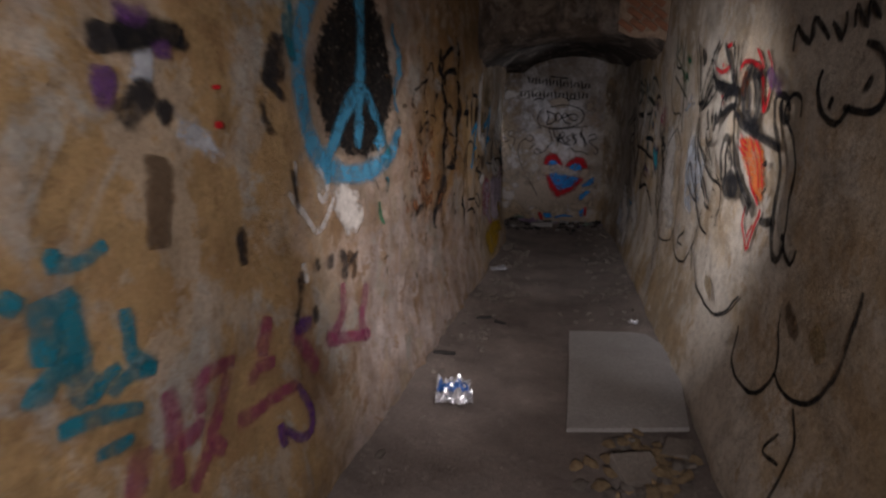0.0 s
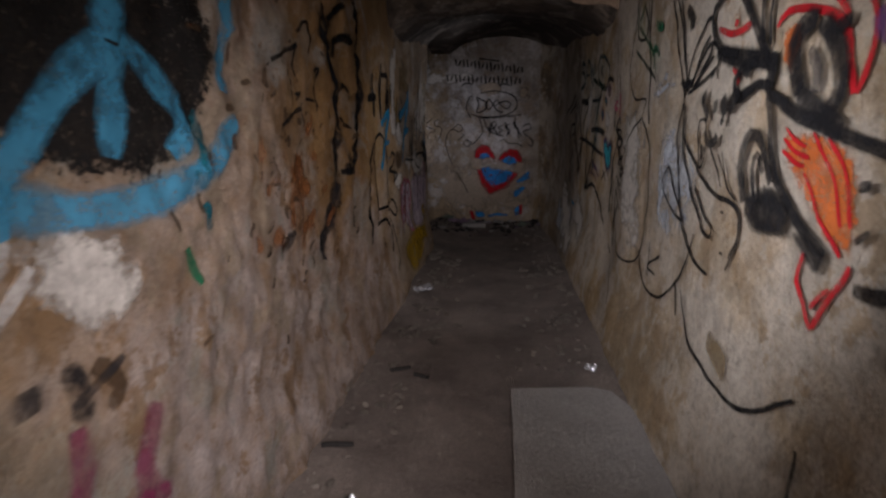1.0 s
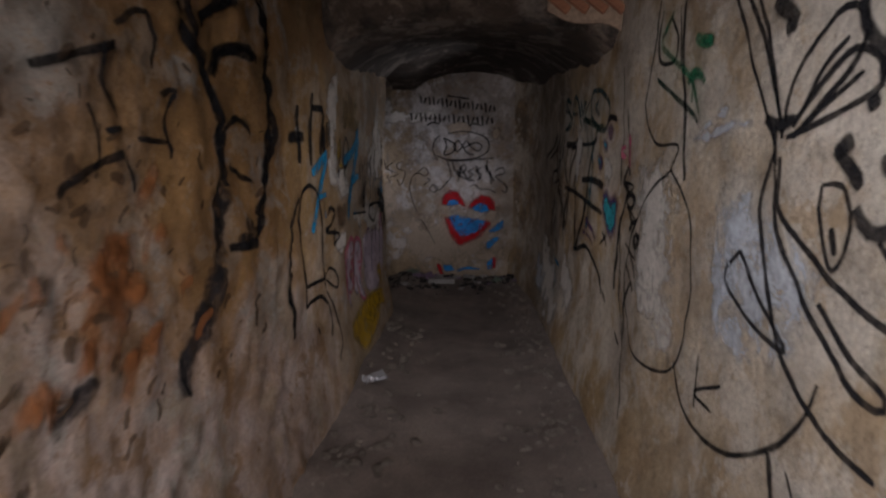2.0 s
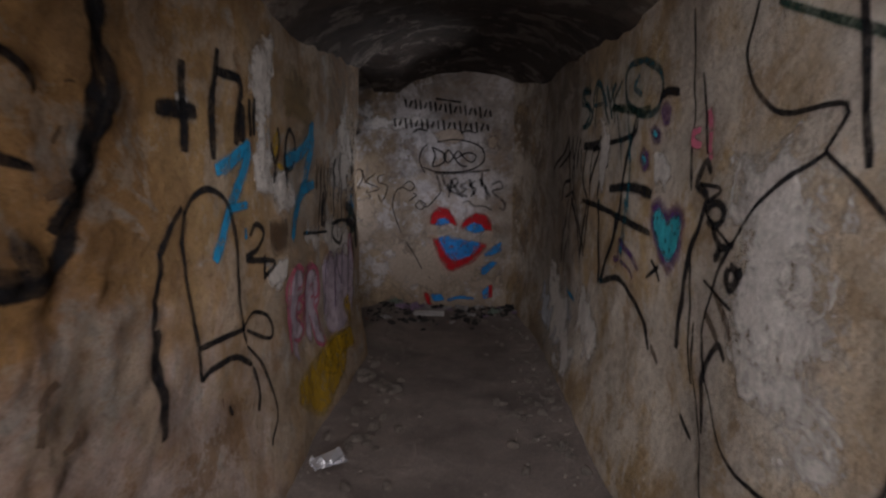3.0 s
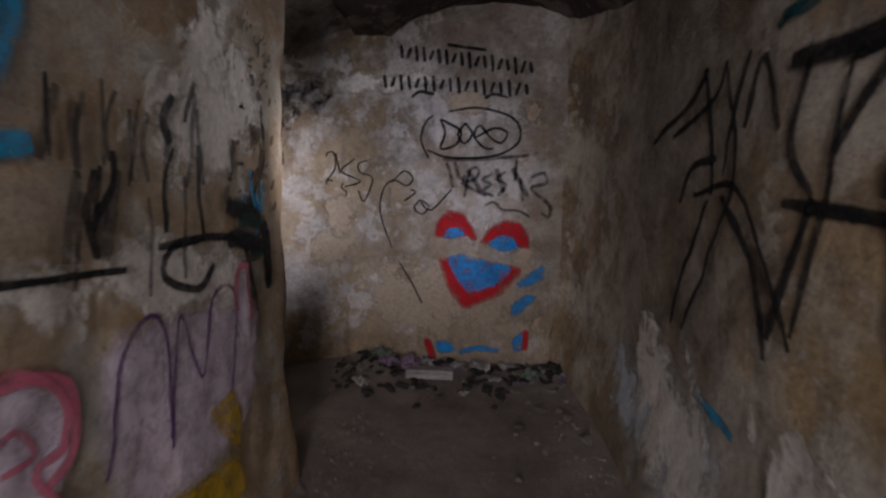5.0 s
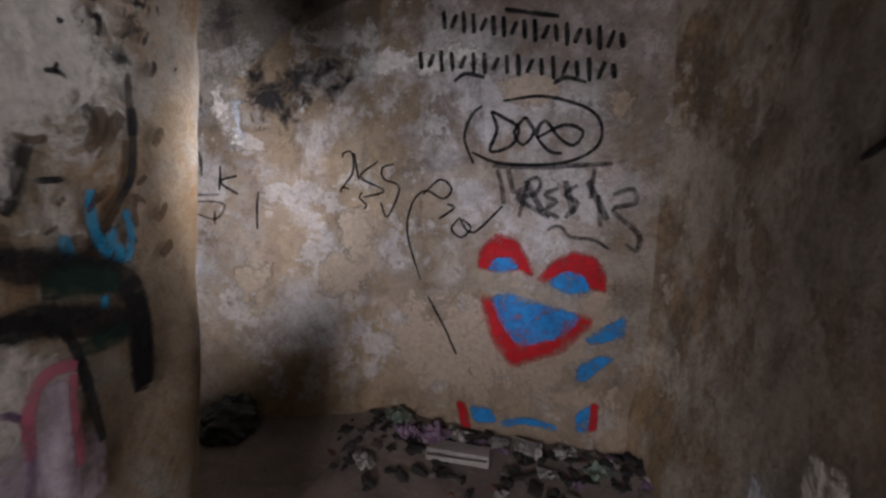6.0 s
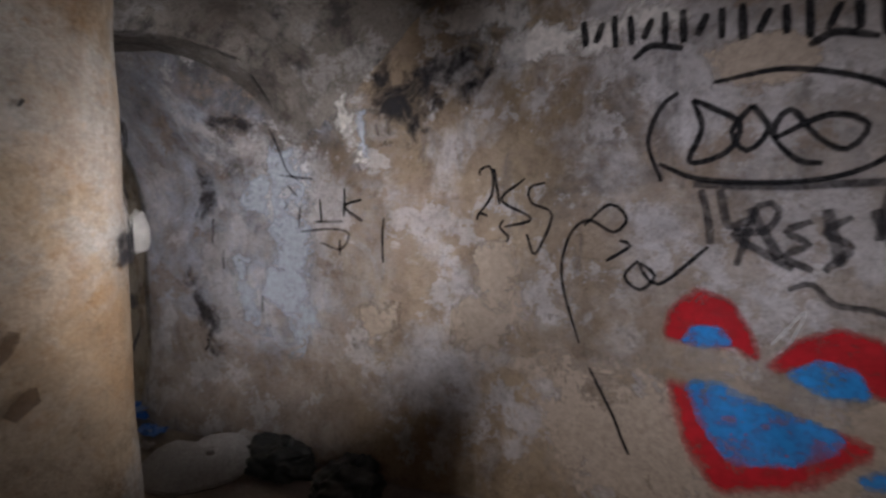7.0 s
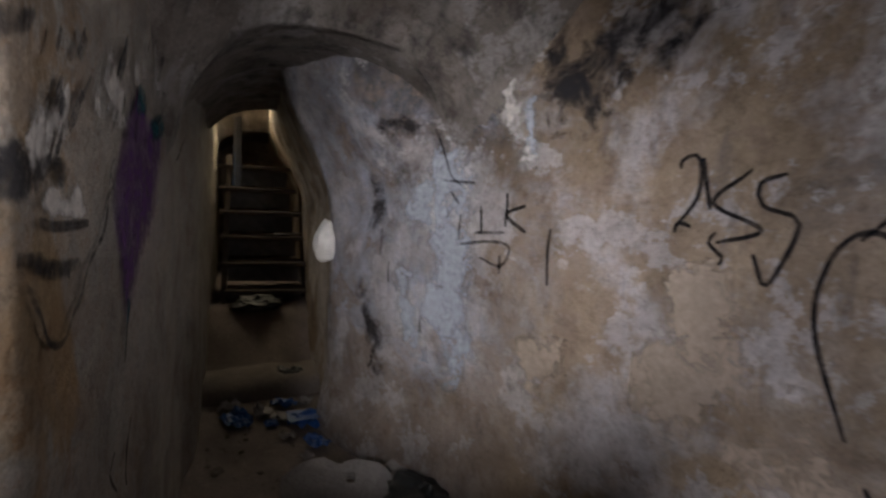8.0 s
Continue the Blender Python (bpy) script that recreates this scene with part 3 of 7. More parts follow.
g.fill(RED, [(0.324, 0.331), (0.365, 0.328), (0.365, 0.206), (0.318, 0.188)])
g.fill(BLUE, [(0.256, 0.267), (0.325, 0.322), (0.323, 0.195), (0.268, 0.189)])
g.line(BLUE, 0.03, [(-0.1, 0.161), (0.014, 0.196), (0.171, 0.187)])
g.line(WHITE, 0.008, [(0.021, 0.989), (0.094, 1.108), (0.067, 1.007), (0.037, 0.962)])

g = Painting("E", "name_tag", "two rows of bold black marker strokes")
for first, step, high, drop_by, count in ((-0.54, 0.050, 2.165, 0.0062, 18), (-0.65, 0.055, 1.972, 0.003, 18)):
    for k in range(count):
        u, v, h = first + step * k, high - drop_by * k, 0.043 + 0.012 * math.sin(4.3 * k)
        lean = 0.012 * math.sin(2.1 * k + first)
        g.line(BLACK, 0.023, [(u - lean, v - h), (u + lean, v + h)])
g.line(BLACK, 0.020, [(-0.466, 1.868), (-0.411, 1.904), (-0.313, 1.886)])
g.line(BLACK, 0.020, [(0.017, 1.86), (0.073, 1.89), (0.168, 1.87)])
g.line(BLACK, 0.020, [(-0.239, 2.205), (-0.116, 2.187), (0.018, 2.169)])

g = Painting("E", "bubble_tag", "black marker lettering inside a drawn bubble")
g.line(BLACK, 0.016, [(-0.346, 1.471), (-0.401, 1.595), (-0.371, 1.707), (-0.318, 1.755)])
g.line(BLACK, 0.016, [(-0.221, 1.779), (-0.031, 1.804), (0.157, 1.765), (0.246, 1.697), (0.25, 1.592), (0.153, 1.516), (-0.005, 1.482), (-0.227, 1.482), (-0.359, 1.527)])
g.line(BLACK, 0.018, [(-0.273, 1.729), (-0.239, 1.642), (-0.265, 1.536), (-0.163, 1.568), (-0.134, 1.651), (-0.215, 1.703), (-0.273, 1.729)])
g.line(BLACK, 0.018, [(-0.105, 1.706), (-0.154, 1.631), (-0.108, 1.573), (-0.058, 1.634), (-0.105, 1.706)])
g.line(BLACK, 0.018, [(-0.043, 1.608), (0.086, 1.674), (0.173, 1.645), (0.134, 1.579), (0.065, 1.612), (-0.009, 1.69), (-0.044, 1.621), (0.022, 1.548), (0.084, 1.54)])

g = Painting("E", "faded_tag", "faded grey-black marker lettering")
g.line(GREY, 0.024, [(-0.248, 1.464), (-0.004, 1.471), (0.322, 1.503)])
g.line(GREY, 0.026, [(-0.225, 1.449), (-0.196, 1.367), (-0.178, 1.278)])
g.line(GREY, 0.022, [(-0.1, 1.218), (-0.059, 1.408), (-0.004, 1.4), (-0.034, 1.334), (-0.116, 1.315), (0.048, 1.226)])
g.line(GREY, 0.022, [(0.079, 1.374), (0.02, 1.338), (0.077, 1.306), (0.024, 1.263), (0.097, 1.23)])
g.line(GREY, 0.022, [(0.169, 1.393), (0.114, 1.344), (0.176, 1.307), (0.124, 1.232)])
g.line(GREY, 0.022, [(0.24, 1.477), (0.234, 1.332)])
g.line(GREY, 0.022, [(0.272, 1.353), (0.291, 1.2)])
g.line(GREY, 0.024, [(0.336, 1.357), (0.422, 1.389), (0.441, 1.324), (0.343, 1.285), (0.467, 1.179), (0.463, 1.098), (0.416, 1.129)])
g.line(GREY, 0.03, [(-0.168, 1.452), (-0.132, 1.342), (-0.065, 1.374)])
g.line(GREY, 0.03, [(-0.081, 1.401), (0.013, 1.254)])
g.line(GREY, 0.03, [(0.109, 1.411), (0.162, 1.251)])
g.line(GREY, 0.03, [(0.214, 1.417), (0.321, 1.235)])
g.line(GREY, 0.018, [(0.043, 1.165), (0.1, 1.191), (0.158, 1.141), (0.265, 1.136), (0.342, 1.096)])

g = Painting("E", "thin_tag", "thin black marker lettering with a long tail")
g.line(BLACK, 0.012, [(-0.597, 1.3), (-0.511, 1.383), (-0.449, 1.338), (-0.49, 1.286), (-0.583, 1.321), (-0.65, 1.258), (-0.673, 1.133), (-0.641, 1.001), (-0.583, 0.856)])
g.line(BLACK, 0.012, [(-0.54, 0.77), (-0.448, 0.629), (-0.368, 0.481)])
g.line(BLACK, 0.013, [(-0.505, 1.181), (-0.428, 1.244), (-0.467, 1.259)])
g.line(BLACK, 0.013, [(-0.395, 1.197), (-0.436, 1.136), (-0.379, 1.097), (-0.336, 1.152), (-0.392, 1.189), (-0.322, 1.125), (-0.183, 1.269)])

g = Painting("E", "soot_shade_glare", "black soot clouds and streaks, with torch falloff and bluish glare painted in")
g.fill(SOOT_SHADE, [(-1.653, 1.786), (-1.498, 1.927), (-1.236, 2.018), (-0.993, 1.987), (-1.057, 1.767), (-1.288, 1.583), (-1.53, 1.539), (-1.651, 1.639)])
g.fill(SOOT_SHADE, [(-2.058, 2.058), (-1.838, 2.147), (-1.561, 2.081), (-1.496, 1.901), (-1.65, 1.733), (-1.876, 1.746), (-2.037, 1.872)])
g.fill(PALE_BARE, [(-1.347, 2.091), (-1.142, 2.2), (-0.873, 2.151), (-0.832, 1.977), (-1.02, 1.987), (-1.209, 2.006)])
g.fill(PALE_BLUE, [(-1.649, 1.706), (-1.57, 1.764), (-1.528, 1.499), (-1.607, 1.439)])
# by the passage mouth: part soot, part torch falloff painted dark
g.fill(SOOT_SHADE, [(-2.406, 1.707), (-2.216, 1.755), (-2.043, 1.704), (-2.069, 1.598), (-2.279, 1.595)])
g.fill(SOOT_SHADE, [(-2.551, 1.481), (-2.402, 1.64), (-2.331, 1.479), (-2.377, 1.209), (-2.509, 1.142), (-2.588, 1.252)])
# bluish torch glare painted over the pale plaster
g.fill(PALE_BLUE, [(-2.293, 1.504), (-2.003, 1.595), (-1.851, 1.742), (-1.781, 1.605), (-1.812, 1.204), (-1.748, 0.754), (-1.929, 0.507), (-2.119, 0.712), (-2.274, 1.163)])
g.fill(PALE_BLUE, [(-2.329, 1.104), (-2.172, 1.016), (-2.077, 0.617), (-2.224, 0.632), (-2.358, 0.88)])
# part soot, part painted falloff again, lower down
g.fill(SOOT_SHADE, [(-2.649, 0.951), (-2.496, 0.914), (-2.346, 0.658), (-2.291, 0.419), (-2.57, 0.484)])
g.line(GREY, 0.01, [(-2.056, 1.645), (-2.016, 1.548), (-1.977, 1.452), (-1.907, 1.406)])
g.line(GREY, 0.012, [(-1.986, 1.306), (-1.976, 1.288), (-1.988, 1.269)])
g.line(GREY, 0.014, [(-2.126, 0.821), (-2.131, 0.778), (-2.133, 0.735)])
g.line(GREY, 0.014, [(-1.686, 1.147), (-1.69, 1.109), (-1.69, 1.071)])
g.line(GREY, 0.02, [(-2.485, 0.545), (-2.467, 0.518), (-2.492, 0.478)])
g.line(GREY, 0.013, [(-2.404, 1.193), (-2.41, 1.13), (-2.417, 1.067)])
g.line(GREY, 0.011, [(-2.344, 1.042), (-2.352, 0.99), (-2.353, 0.938)])
g.fill(PALE_BARE, [(-1.899, 1.97), (-1.702, 1.871), (-1.576, 1.713), (-1.536, 1.511), (-1.607, 1.472), (-1.687, 1.662), (-1.843, 1.84)])
g.fill(SOOT_SHADE, [(-2.165, 2.066), (-1.932, 1.976), (-1.751, 1.795), (-1.715, 1.675), (-1.849, 1.709), (-2.022, 1.877)])
g.fill(SOOT_SHADE, [(-1.589, 1.892), (-1.374, 1.961), (-1.161, 1.88), (-1.112, 1.71), (-1.264, 1.592), (-1.495, 1.588), (-1.59, 1.734)])
g.fill(SOOT_SHADE, [(-1.188, 1.983), (-0.945, 1.917), (-0.95, 1.818), (-1.121, 1.808)])
g.fill(OCHRE_BARE, [(-1.609, 0.79), (-1.396, 0.905), (-1.342, 0.779), (-1.468, 0.616), (-1.611, 0.634)])
g.fill(OCHRE_BARE, [(-1.064, 1.169), (-0.895, 1.253), (-0.821, 1.086), (-0.905, 0.878), (-1.04, 0.903)])

g = Painting("E", "corner_tag", "thin black marker lettering")
g.line(BLACK, 0.012, [(-1.04, 1.284), (-1.035, 1.312), (-0.996, 1.304)])
g.line(BLACK, 0.012, [(-1.042, 1.303), (-0.985, 1.385), (-0.984, 1.463), (-1.003, 1.503), (-1.039, 1.488), (-1.04, 1.465)])
g.line(BLACK, 0.012, [(-0.982, 1.495), (-0.963, 1.417), (-0.947, 1.353)])
g.line(BLACK, 0.012, [(-0.851, 1.46), (-0.94, 1.372), (-0.809, 1.308), (-0.919, 1.266)])
g.line(BLACK, 0.011, [(-0.922, 1.294), (-0.939, 1.264), (-0.9, 1.23), (-0.906, 1.206)])
g.line(BLACK, 0.012, [(-0.763, 1.448), (-0.827, 1.425), (-0.815, 1.369), (-0.738, 1.344), (-0.729, 1.298), (-0.782, 1.173), (-0.823, 1.246)])
g.line(BLACK, 0.012, [(-1.47, 1.263), (-1.472, 1.163), (-1.469, 1.06)])
g.line(GREY, 0.012, [(-2.019, 1.429), (-1.829, 1.418)])
g.line(GREY, 0.012, [(-1.974, 1.382), (-1.916, 1.331)])
g.line(BLACK, 0.012, [(-1.791, 1.329), (-1.777, 1.225)])
g.line(GREY, 0.012, [(-1.814, 1.221), (-1.669, 1.233)])
g.line(BLACK, 0.013, [(-1.663, 1.383), (-1.663, 1.256)])
g.line(BLACK, 0.013, [(-1.577, 1.338), (-1.66, 1.302), (-1.57, 1.241)])
g.line(GREY, 0.012, [(-1.893, 1.168), (-1.722, 1.194), (-1.632, 1.177), (-1.686, 1.101), (-1.782, 1.126)])
g.line(GREY, 0.012, [(-1.892, 1.29), (-1.904, 1.184)])
g.fill(OCHRE_BARE, [(-1.104, 1.025), (-0.867, 1.106), (-0.76, 0.897), (-0.902, 0.686), (-1.131, 0.697)])

g = Painting("L", "teal_tag", "teal spray letters")
g.line(TEAL, 0.03, [(0.202, 1.039), (0.201, 1.013), (0.242, 1.004), (0.283, 1.019), (0.302, 1.031)])
g.line(TEAL, 0.05, [(0.206, 0.967), (0.214, 0.92), (0.219, 0.878), (0.218, 0.827), (0.227, 0.754)])
g.line(TEAL, 0.04, [(0.123, 0.821), (0.151, 0.805), (0.162, 0.83), (0.196, 0.835), (0.228, 0.834)])
g.line(TEAL, 0.05, [(0.167, 0.963), (0.172, 0.905), (0.158, 0.853)])
g.line(TEAL, 0.035, [(0.327, 0.901), (0.326, 0.85), (0.328, 0.804), (0.384, 0.757)])
g.line(TEAL, 0.032, [(0.384, 0.757), (0.328, 0.769), (0.294, 0.761), (0.273, 0.746)])
g.line(TEAL, 0.03, [(0.227, 0.754), (0.254, 0.779), (0.299, 0.798)])
g.line(TEAL, 0.03, [(0.163, 0.735), (0.212, 0.728), (0.269, 0.716), (0.338, 0.69)])
g.line(TEAL, 0.028, [(0.219, 0.66), (0.272, 0.649), (0.301, 0.654)])
g.line(TEAL, 0.04, [(0.107, 0.955), (0.131, 0.983)])

g = Painting("L", "magenta_tag", "faded magenta and purple spray letters")
g.line(MAGENTA, 0.045, [(0.404, 0.697), (0.414, 0.627), (0.406, 0.565), (0.398, 0.475)])
g.line(MAGENTA, 0.04, [(0.418, 0.56), (0.476, 0.563), (0.501, 0.58)])
g.line(MAGENTA, 0.04, [(0.645, 0.661), (0.549, 0.679), (0.498, 0.664), (0.502, 0.594)])
g.line(MAGENTA, 0.045, [(0.613, 0.644), (0.567, 0.575), (0.523, 0.517), (0.568, 0.461)])
g.line(MAGENTA, 0.05, [(0.8, 0.732), (0.774, 0.674), (0.76, 0.626)])
g.line(MAGENTA, 0.045, [(0.814, 0.591), (0.731, 0.605), (0.708, 0.566)])
g.line(MAGENTA, 0.04, [(0.63, 0.499), (0.708, 0.487), (0.799, 0.489), (0.923, 0.47)])
g.line(MAGENTA, 0.06, [(0.915, 0.65), (1.003, 0.542), (1.063, 0.457)])
g.line(MAGENTA, 0.05, [(1.285, 0.708), (1.265, 0.583), (1.141, 0.518)])
g.line(MAGENTA, 0.05, [(1.488, 0.656), (1.419, 0.533), (1.46, 0.423)])
g.line(MAGENTA, 0.045, [(1.165, 0.526), (1.484, 0.439)])
g.line(MAGENTA, 0.05, [(0.314, 0.619), (0.284, 0.529)])
g.line(MAGENTA, 0.045, [(0.517, 0.513), (0.432, 0.438)])
g.line(PURPLE, 0.05, [(0.925, 0.655), (1.031, 0.638)])
g.line(PURPLE, 0.03, [(0.917, 0.473), (0.956, 0.378), (0.944, 0.307), (0.885, 0.311), (0.818, 0.376)])
g.line(PURPLE, 0.04, [(0.798, 0.405), (0.795, 0.335)])

g = Painting("L", "peace_sign", "pale blue peace sign over a black oval")
g.fill(WORN_BLACK, [(1.365, 1.761), (1.202, 1.597), (1.13, 1.447), (1.155, 1.31), (1.206, 1.202), (1.362, 1.151), (1.614, 1.133), (1.79, 1.252), (1.891, 1.455), (1.815, 1.682), (1.662, 1.844)])
g.line(SKY, 0.08, [(1.192, 1.696), (1.087, 1.556), (1.049, 1.42), (1.07, 1.288), (1.124, 1.193), (1.22, 1.126)])
g.line(TEAL, 0.05, [(1.019, 1.635), (1.007, 1.525), (1.025, 1.449)])
g.line(SKY, 0.07, [(1.18, 1.146), (1.358, 1.104), (1.581, 1.107), (1.822, 1.165), (1.946, 1.281)])
g.line(SKY, 0.05, [(1.871, 1.354), (1.944, 1.56), (1.877, 1.741)])
g.line(SKY, 0.075, [(1.515, 1.783), (1.514, 1.624), (1.488, 1.425)])
g.line(SKY, 0.065, [(1.477, 1.424), (1.351, 1.312), (1.249, 1.202), (1.171, 1.137)])
g.line(SKY, 0.06, [(1.521, 1.428), (1.647, 1.352), (1.707, 1.262), (1.65, 1.198)])
g.line(SKY, 0.06, [(1.498, 1.416), (1.479, 1.309), (1.46, 1.198)])
g.line(SKY, 0.06, [(1.127, 1.184), (1.188, 1.146), (1.207, 1.078)])

g = Painting("L", "white_scribble", "chalky white scribble on pale plaster")
g.fill(PALE_BARE, [(1.259, 1.065), (1.488, 1.06), (1.505, 0.888), (1.339, 0.869), (1.226, 0.948)])
g.line(WHITE, 0.03, [(1.139, 1.147), (1.206, 1.069), (1.176, 1.023), (1.13, 1.046)])
g.line(WHITE, 0.025, [(0.937, 1.071), (1.013, 1.003), (1.098, 0.928), (1.184, 0.964), (1.256, 1.025)])
g.line(WHITE, 0.03, [(0.99, 0.846), (1.008, 0.778)])
g.line(WHITE, 0.02, [(0.978, 1.16), (0.987, 1.084)])

g = Painting("L", "dark_scrawl", "black, grey and purple spray smudges on ochre plaster")
g.fill(PALE_BLUE, [(0.5, 1.27), (0.607, 1.289), (0.72, 1.188), (0.669, 1.134), (0.555, 1.177)])
g.fill(PALE_BLUE, [(0.395, 1.385), (0.46, 1.397), (0.455, 1.333), (0.399, 1.321)])
g.line(SMUDGE, 0.11, [(0.351, 1.415), (0.35, 1.387), (0.355, 1.364)])
g.line(BLACK, 0.055, [(0.365, 1.392), (0.418, 1.412), (0.49, 1.426), (0.553, 1.427)])
g.line(SMUDGE, 0.05, [(0.537, 1.427), (0.576, 1.406)])
g.line(MULBERRY, 0.08, [(0.329, 1.341), (0.329, 1.298), (0.332, 1.26)])
g.line(MULBERRY, 0.07, [(0.366, 1.442), (0.409, 1.442), (0.462, 1.454)])
g.line(MULBERRY, 0.05, [(0.453, 1.39), (0.513, 1.395)])
g.line(SMUDGE, 0.08, [(0.449, 1.319), (0.393, 1.279), (0.346, 1.239)])
g.line(SMUDGE, 0.07, [(0.456, 1.287), (0.49, 1.258)])
g.line(SMUDGE, 0.07, [(0.709, 1.003), (0.714, 0.898)])
g.line(BROWN, 0.08, [(0.435, 1.185), (0.419, 1.102), (0.414, 0.999)])
g.line(RED, 0.03, [(0.649, 1.343), (0.651, 1.333)])
g.line(RED, 0.03, [(0.642, 1.26), (0.644, 1.243)])
g.fill(SMUDGE, [(0.885, 1.529), (1.002, 1.539), (0.97, 1.378), (0.893, 1.355), (0.816, 1.39)])
g.line(SMUDGE, 0.05, [(0.816, 1.39), (0.88, 1.369), (0.949, 1.329)])
g.line(SMUDGE, 0.06, [(0.836, 1.335), (0.834, 1.276), (0.879, 1.233)])
g.line(SMUDGE, 0.04, [(0.944, 1.137), (0.969, 1.068), (0.978, 0.999)])
g.line(SMUDGE, 0.05, [(0.96, 0.826), (0.958, 0.736), (0.926, 0.664)])
g.line(SMUDGE, 0.05, [(1.037, 0.694), (1.069, 0.626)])
g.line(SMUDGE, 0.06, [(1.064, 0.849), (1.086, 0.797)])
g.line(SMUDGE, 0.07, [(1.286, 0.836), (1.3, 0.704)])
g.line(GREY, 0.02, [(1.412, 0.801), (1.279, 0.752)])

g = Painting("L", "black_figure", "looping black spray figure")
g.line(BLACK, 0.03, [(2.77, 1.81), (2.79, 1.69), (2.85, 1.61), (2.92, 1.51), (2.94, 1.39), (2.91, 1.22), (2.89, 1.08)])
g.line(BLACK, 0.035, [(3.2, 1.93), (3.29, 1.8), (3.31, 1.63), (3.35, 1.45), (3.25, 1.26), (3.14, 1.08), (2.95, 1.07)])
g.line(BLACK, 0.025, [(2.82, 1.7), (2.89, 1.77), (3.01, 1.83)])
g.line(BLACK, 0.03, [(2.89, 1.59), (2.96, 1.67), (3.11, 1.71), (3.22, 1.69)])
g.line(BLACK, 0.022, [(2.96, 1.39), (2.99, 1.46), (3.09, 1.48), (3.17, 1.42)])
g.line(BLACK, 0.02, [(2.99, 1.32), (3.13, 1.28)])
g.line(GREY, 0.06, [(2.9, 1.02), (2.84, 0.92), (2.75, 0.84), (2.67, 0.79)])
g.line(BLACK, 0.018, [(2.67, 0.81), (2.68, 0.7)])
g.line(BLACK, 0.018, [(2.26, 1.49), (2.34, 1.52), (2.49, 1.58)])
g.line(BLACK, 0.014, [(2.44, 1.57), (2.44, 1.5), (2.47, 1.42)])
g.line(BLACK, 0.014, [(2.49, 1.62), (2.57, 1.67), (2.62, 1.66), (2.62, 1.55)])
g.line(BLACK, 0.014, [(2.62, 1.49), (2.69, 1.51), (2.65, 1.43), (2.67, 1.34)])
g.line(BLACK, 0.018, [(2.27, 1.26), (2.34, 1.3), (2.48, 1.35)])
g.line(BLACK, 0.014, [(2.49, 1.34), (2.52, 1.26)])
g.line(BLACK, 0.014, [(2.43, 1.39), (2.48, 1.4)])
g.line(BLACK, 0.014, [(2.37, 1.44), (2.4, 1.39), (2.38, 1.31)])
g.line(BLACK, 0.014, [(2.53, 1.38), (2.65, 1.38)])
g.fill(RUST, [(2.31, 1.11), (2.4, 1.1), (2.52, 1.05), (2.5, 1), (2.36, 1.05)])
g.fill(RUST, [(2.3, 0.94), (2.41, 0.93), (2.37, 0.86), (2.31, 0.88)])
g.fill(RUST, [(2.41, 1.2), (2.56, 1.15), (2.49, 1.1), (2.38, 1.14)])

g = Painting("L", "dark_figure", "smudged dark run of paint below the looping figure")
g.line(SMUDGE, 0.09, [(2.937, 1.265), (2.894, 1.096), (2.827, 0.954), (2.738, 0.861)])
g.line(SMUDGE, 0.07, [(3.077, 1.168), (3.113, 1.087), (3.005, 1.082)])
g.line(BLACK, 0.03, [(2.715, 1.736), (2.783, 1.643), (2.894, 1.56), (2.949, 1.436), (2.948, 1.265)])
g.line(BLACK, 0.035, [(3.27, 1.91), (3.321, 1.77), (3.321, 1.569), (3.289, 1.361), (3.168, 1.161)])
g.line(GREY, 0.06, [(2.736, 0.845), (2.683, 0.767), (2.676, 0.705)])
g.line(BLACK, 0.03, [(2.913, 1.587), (2.955, 1.651), (3.051, 1.689), (3.177, 1.69)])
g.line(BLACK, 0.03, [(2.819, 1.711), (2.901, 1.772), (3.029, 1.835)])
g.fill(RUST, [(2.292, 1.12), (2.402, 1.148), (2.547, 1.087), (2.603, 0.976), (2.48, 0.874), (2.339, 0.901), (2.273, 1.016)])
g.fill(RUST, [(2.431, 1.107), (2.527, 1.097), (2.508, 1.027), (2.442, 1.042)])
g.fill(SMUDGE, [(2.173, 0.864), (2.327, 0.93), (2.35, 0.86), (2.225, 0.793)])

g.cloud(BROWN, (1.5, 0.5), (3.3, 1.7), 110, 0.022, 31)
g.cloud(RUST, (2.0, 0.75), (2.8, 1.25), 40, 0.045, 32)

g = Painting("L", "green_dabs", "green spray dabs")
g.line(TEAL, 0.035, [(1.76, 1.07), (1.79, 1)])
g.line(GREEN, 0.03, [(1.67, 0.97), (1.71, 0.87)])
g.line(TEAL, 0.05, [(1.75, 1.3), (1.78, 1.2), (1.75, 1.11)])
g.line(GREY, 0.06, [(1.2, 0.83), (1.2, 0.78)])
g.line(BROWN, 0.06, [(1.35, 0.81), (1.4, 0.74), (1.36, 0.71)])

g = Painting("L", "capsule_drawing", "tall capsule outline in black spray")
g.line(BLACK, 0.022, [(3.47, 0.75), (3.45, 0.9), (3.46, 0.97), (3.49, 1.06), (3.54, 1.14), (3.61, 1.2)])
g.line(BLACK, 0.02, [(3.62, 1.18), (3.66, 1.22), (3.73, 1.25), (3.81, 1.24), (3.88, 1.2), (3.92, 1.1), (3.94, 0.98), (3.97, 0.79), (4.01, 0.71)])
g.line(BLACK, 0.018, [(3.62, 1.19), (3.61, 1.1), (3.63, 0.96), (3.67, 0.79), (3.7, 0.68)])
g.line(BLACK, 0.02, [(3.67, 0.79), (3.8, 0.78), (3.99, 0.77)])
g.line(BLACK, 0.022, [(3.7, 0.68), (3.74, 0.7), (3.91, 0.69), (4.05, 0.62)])
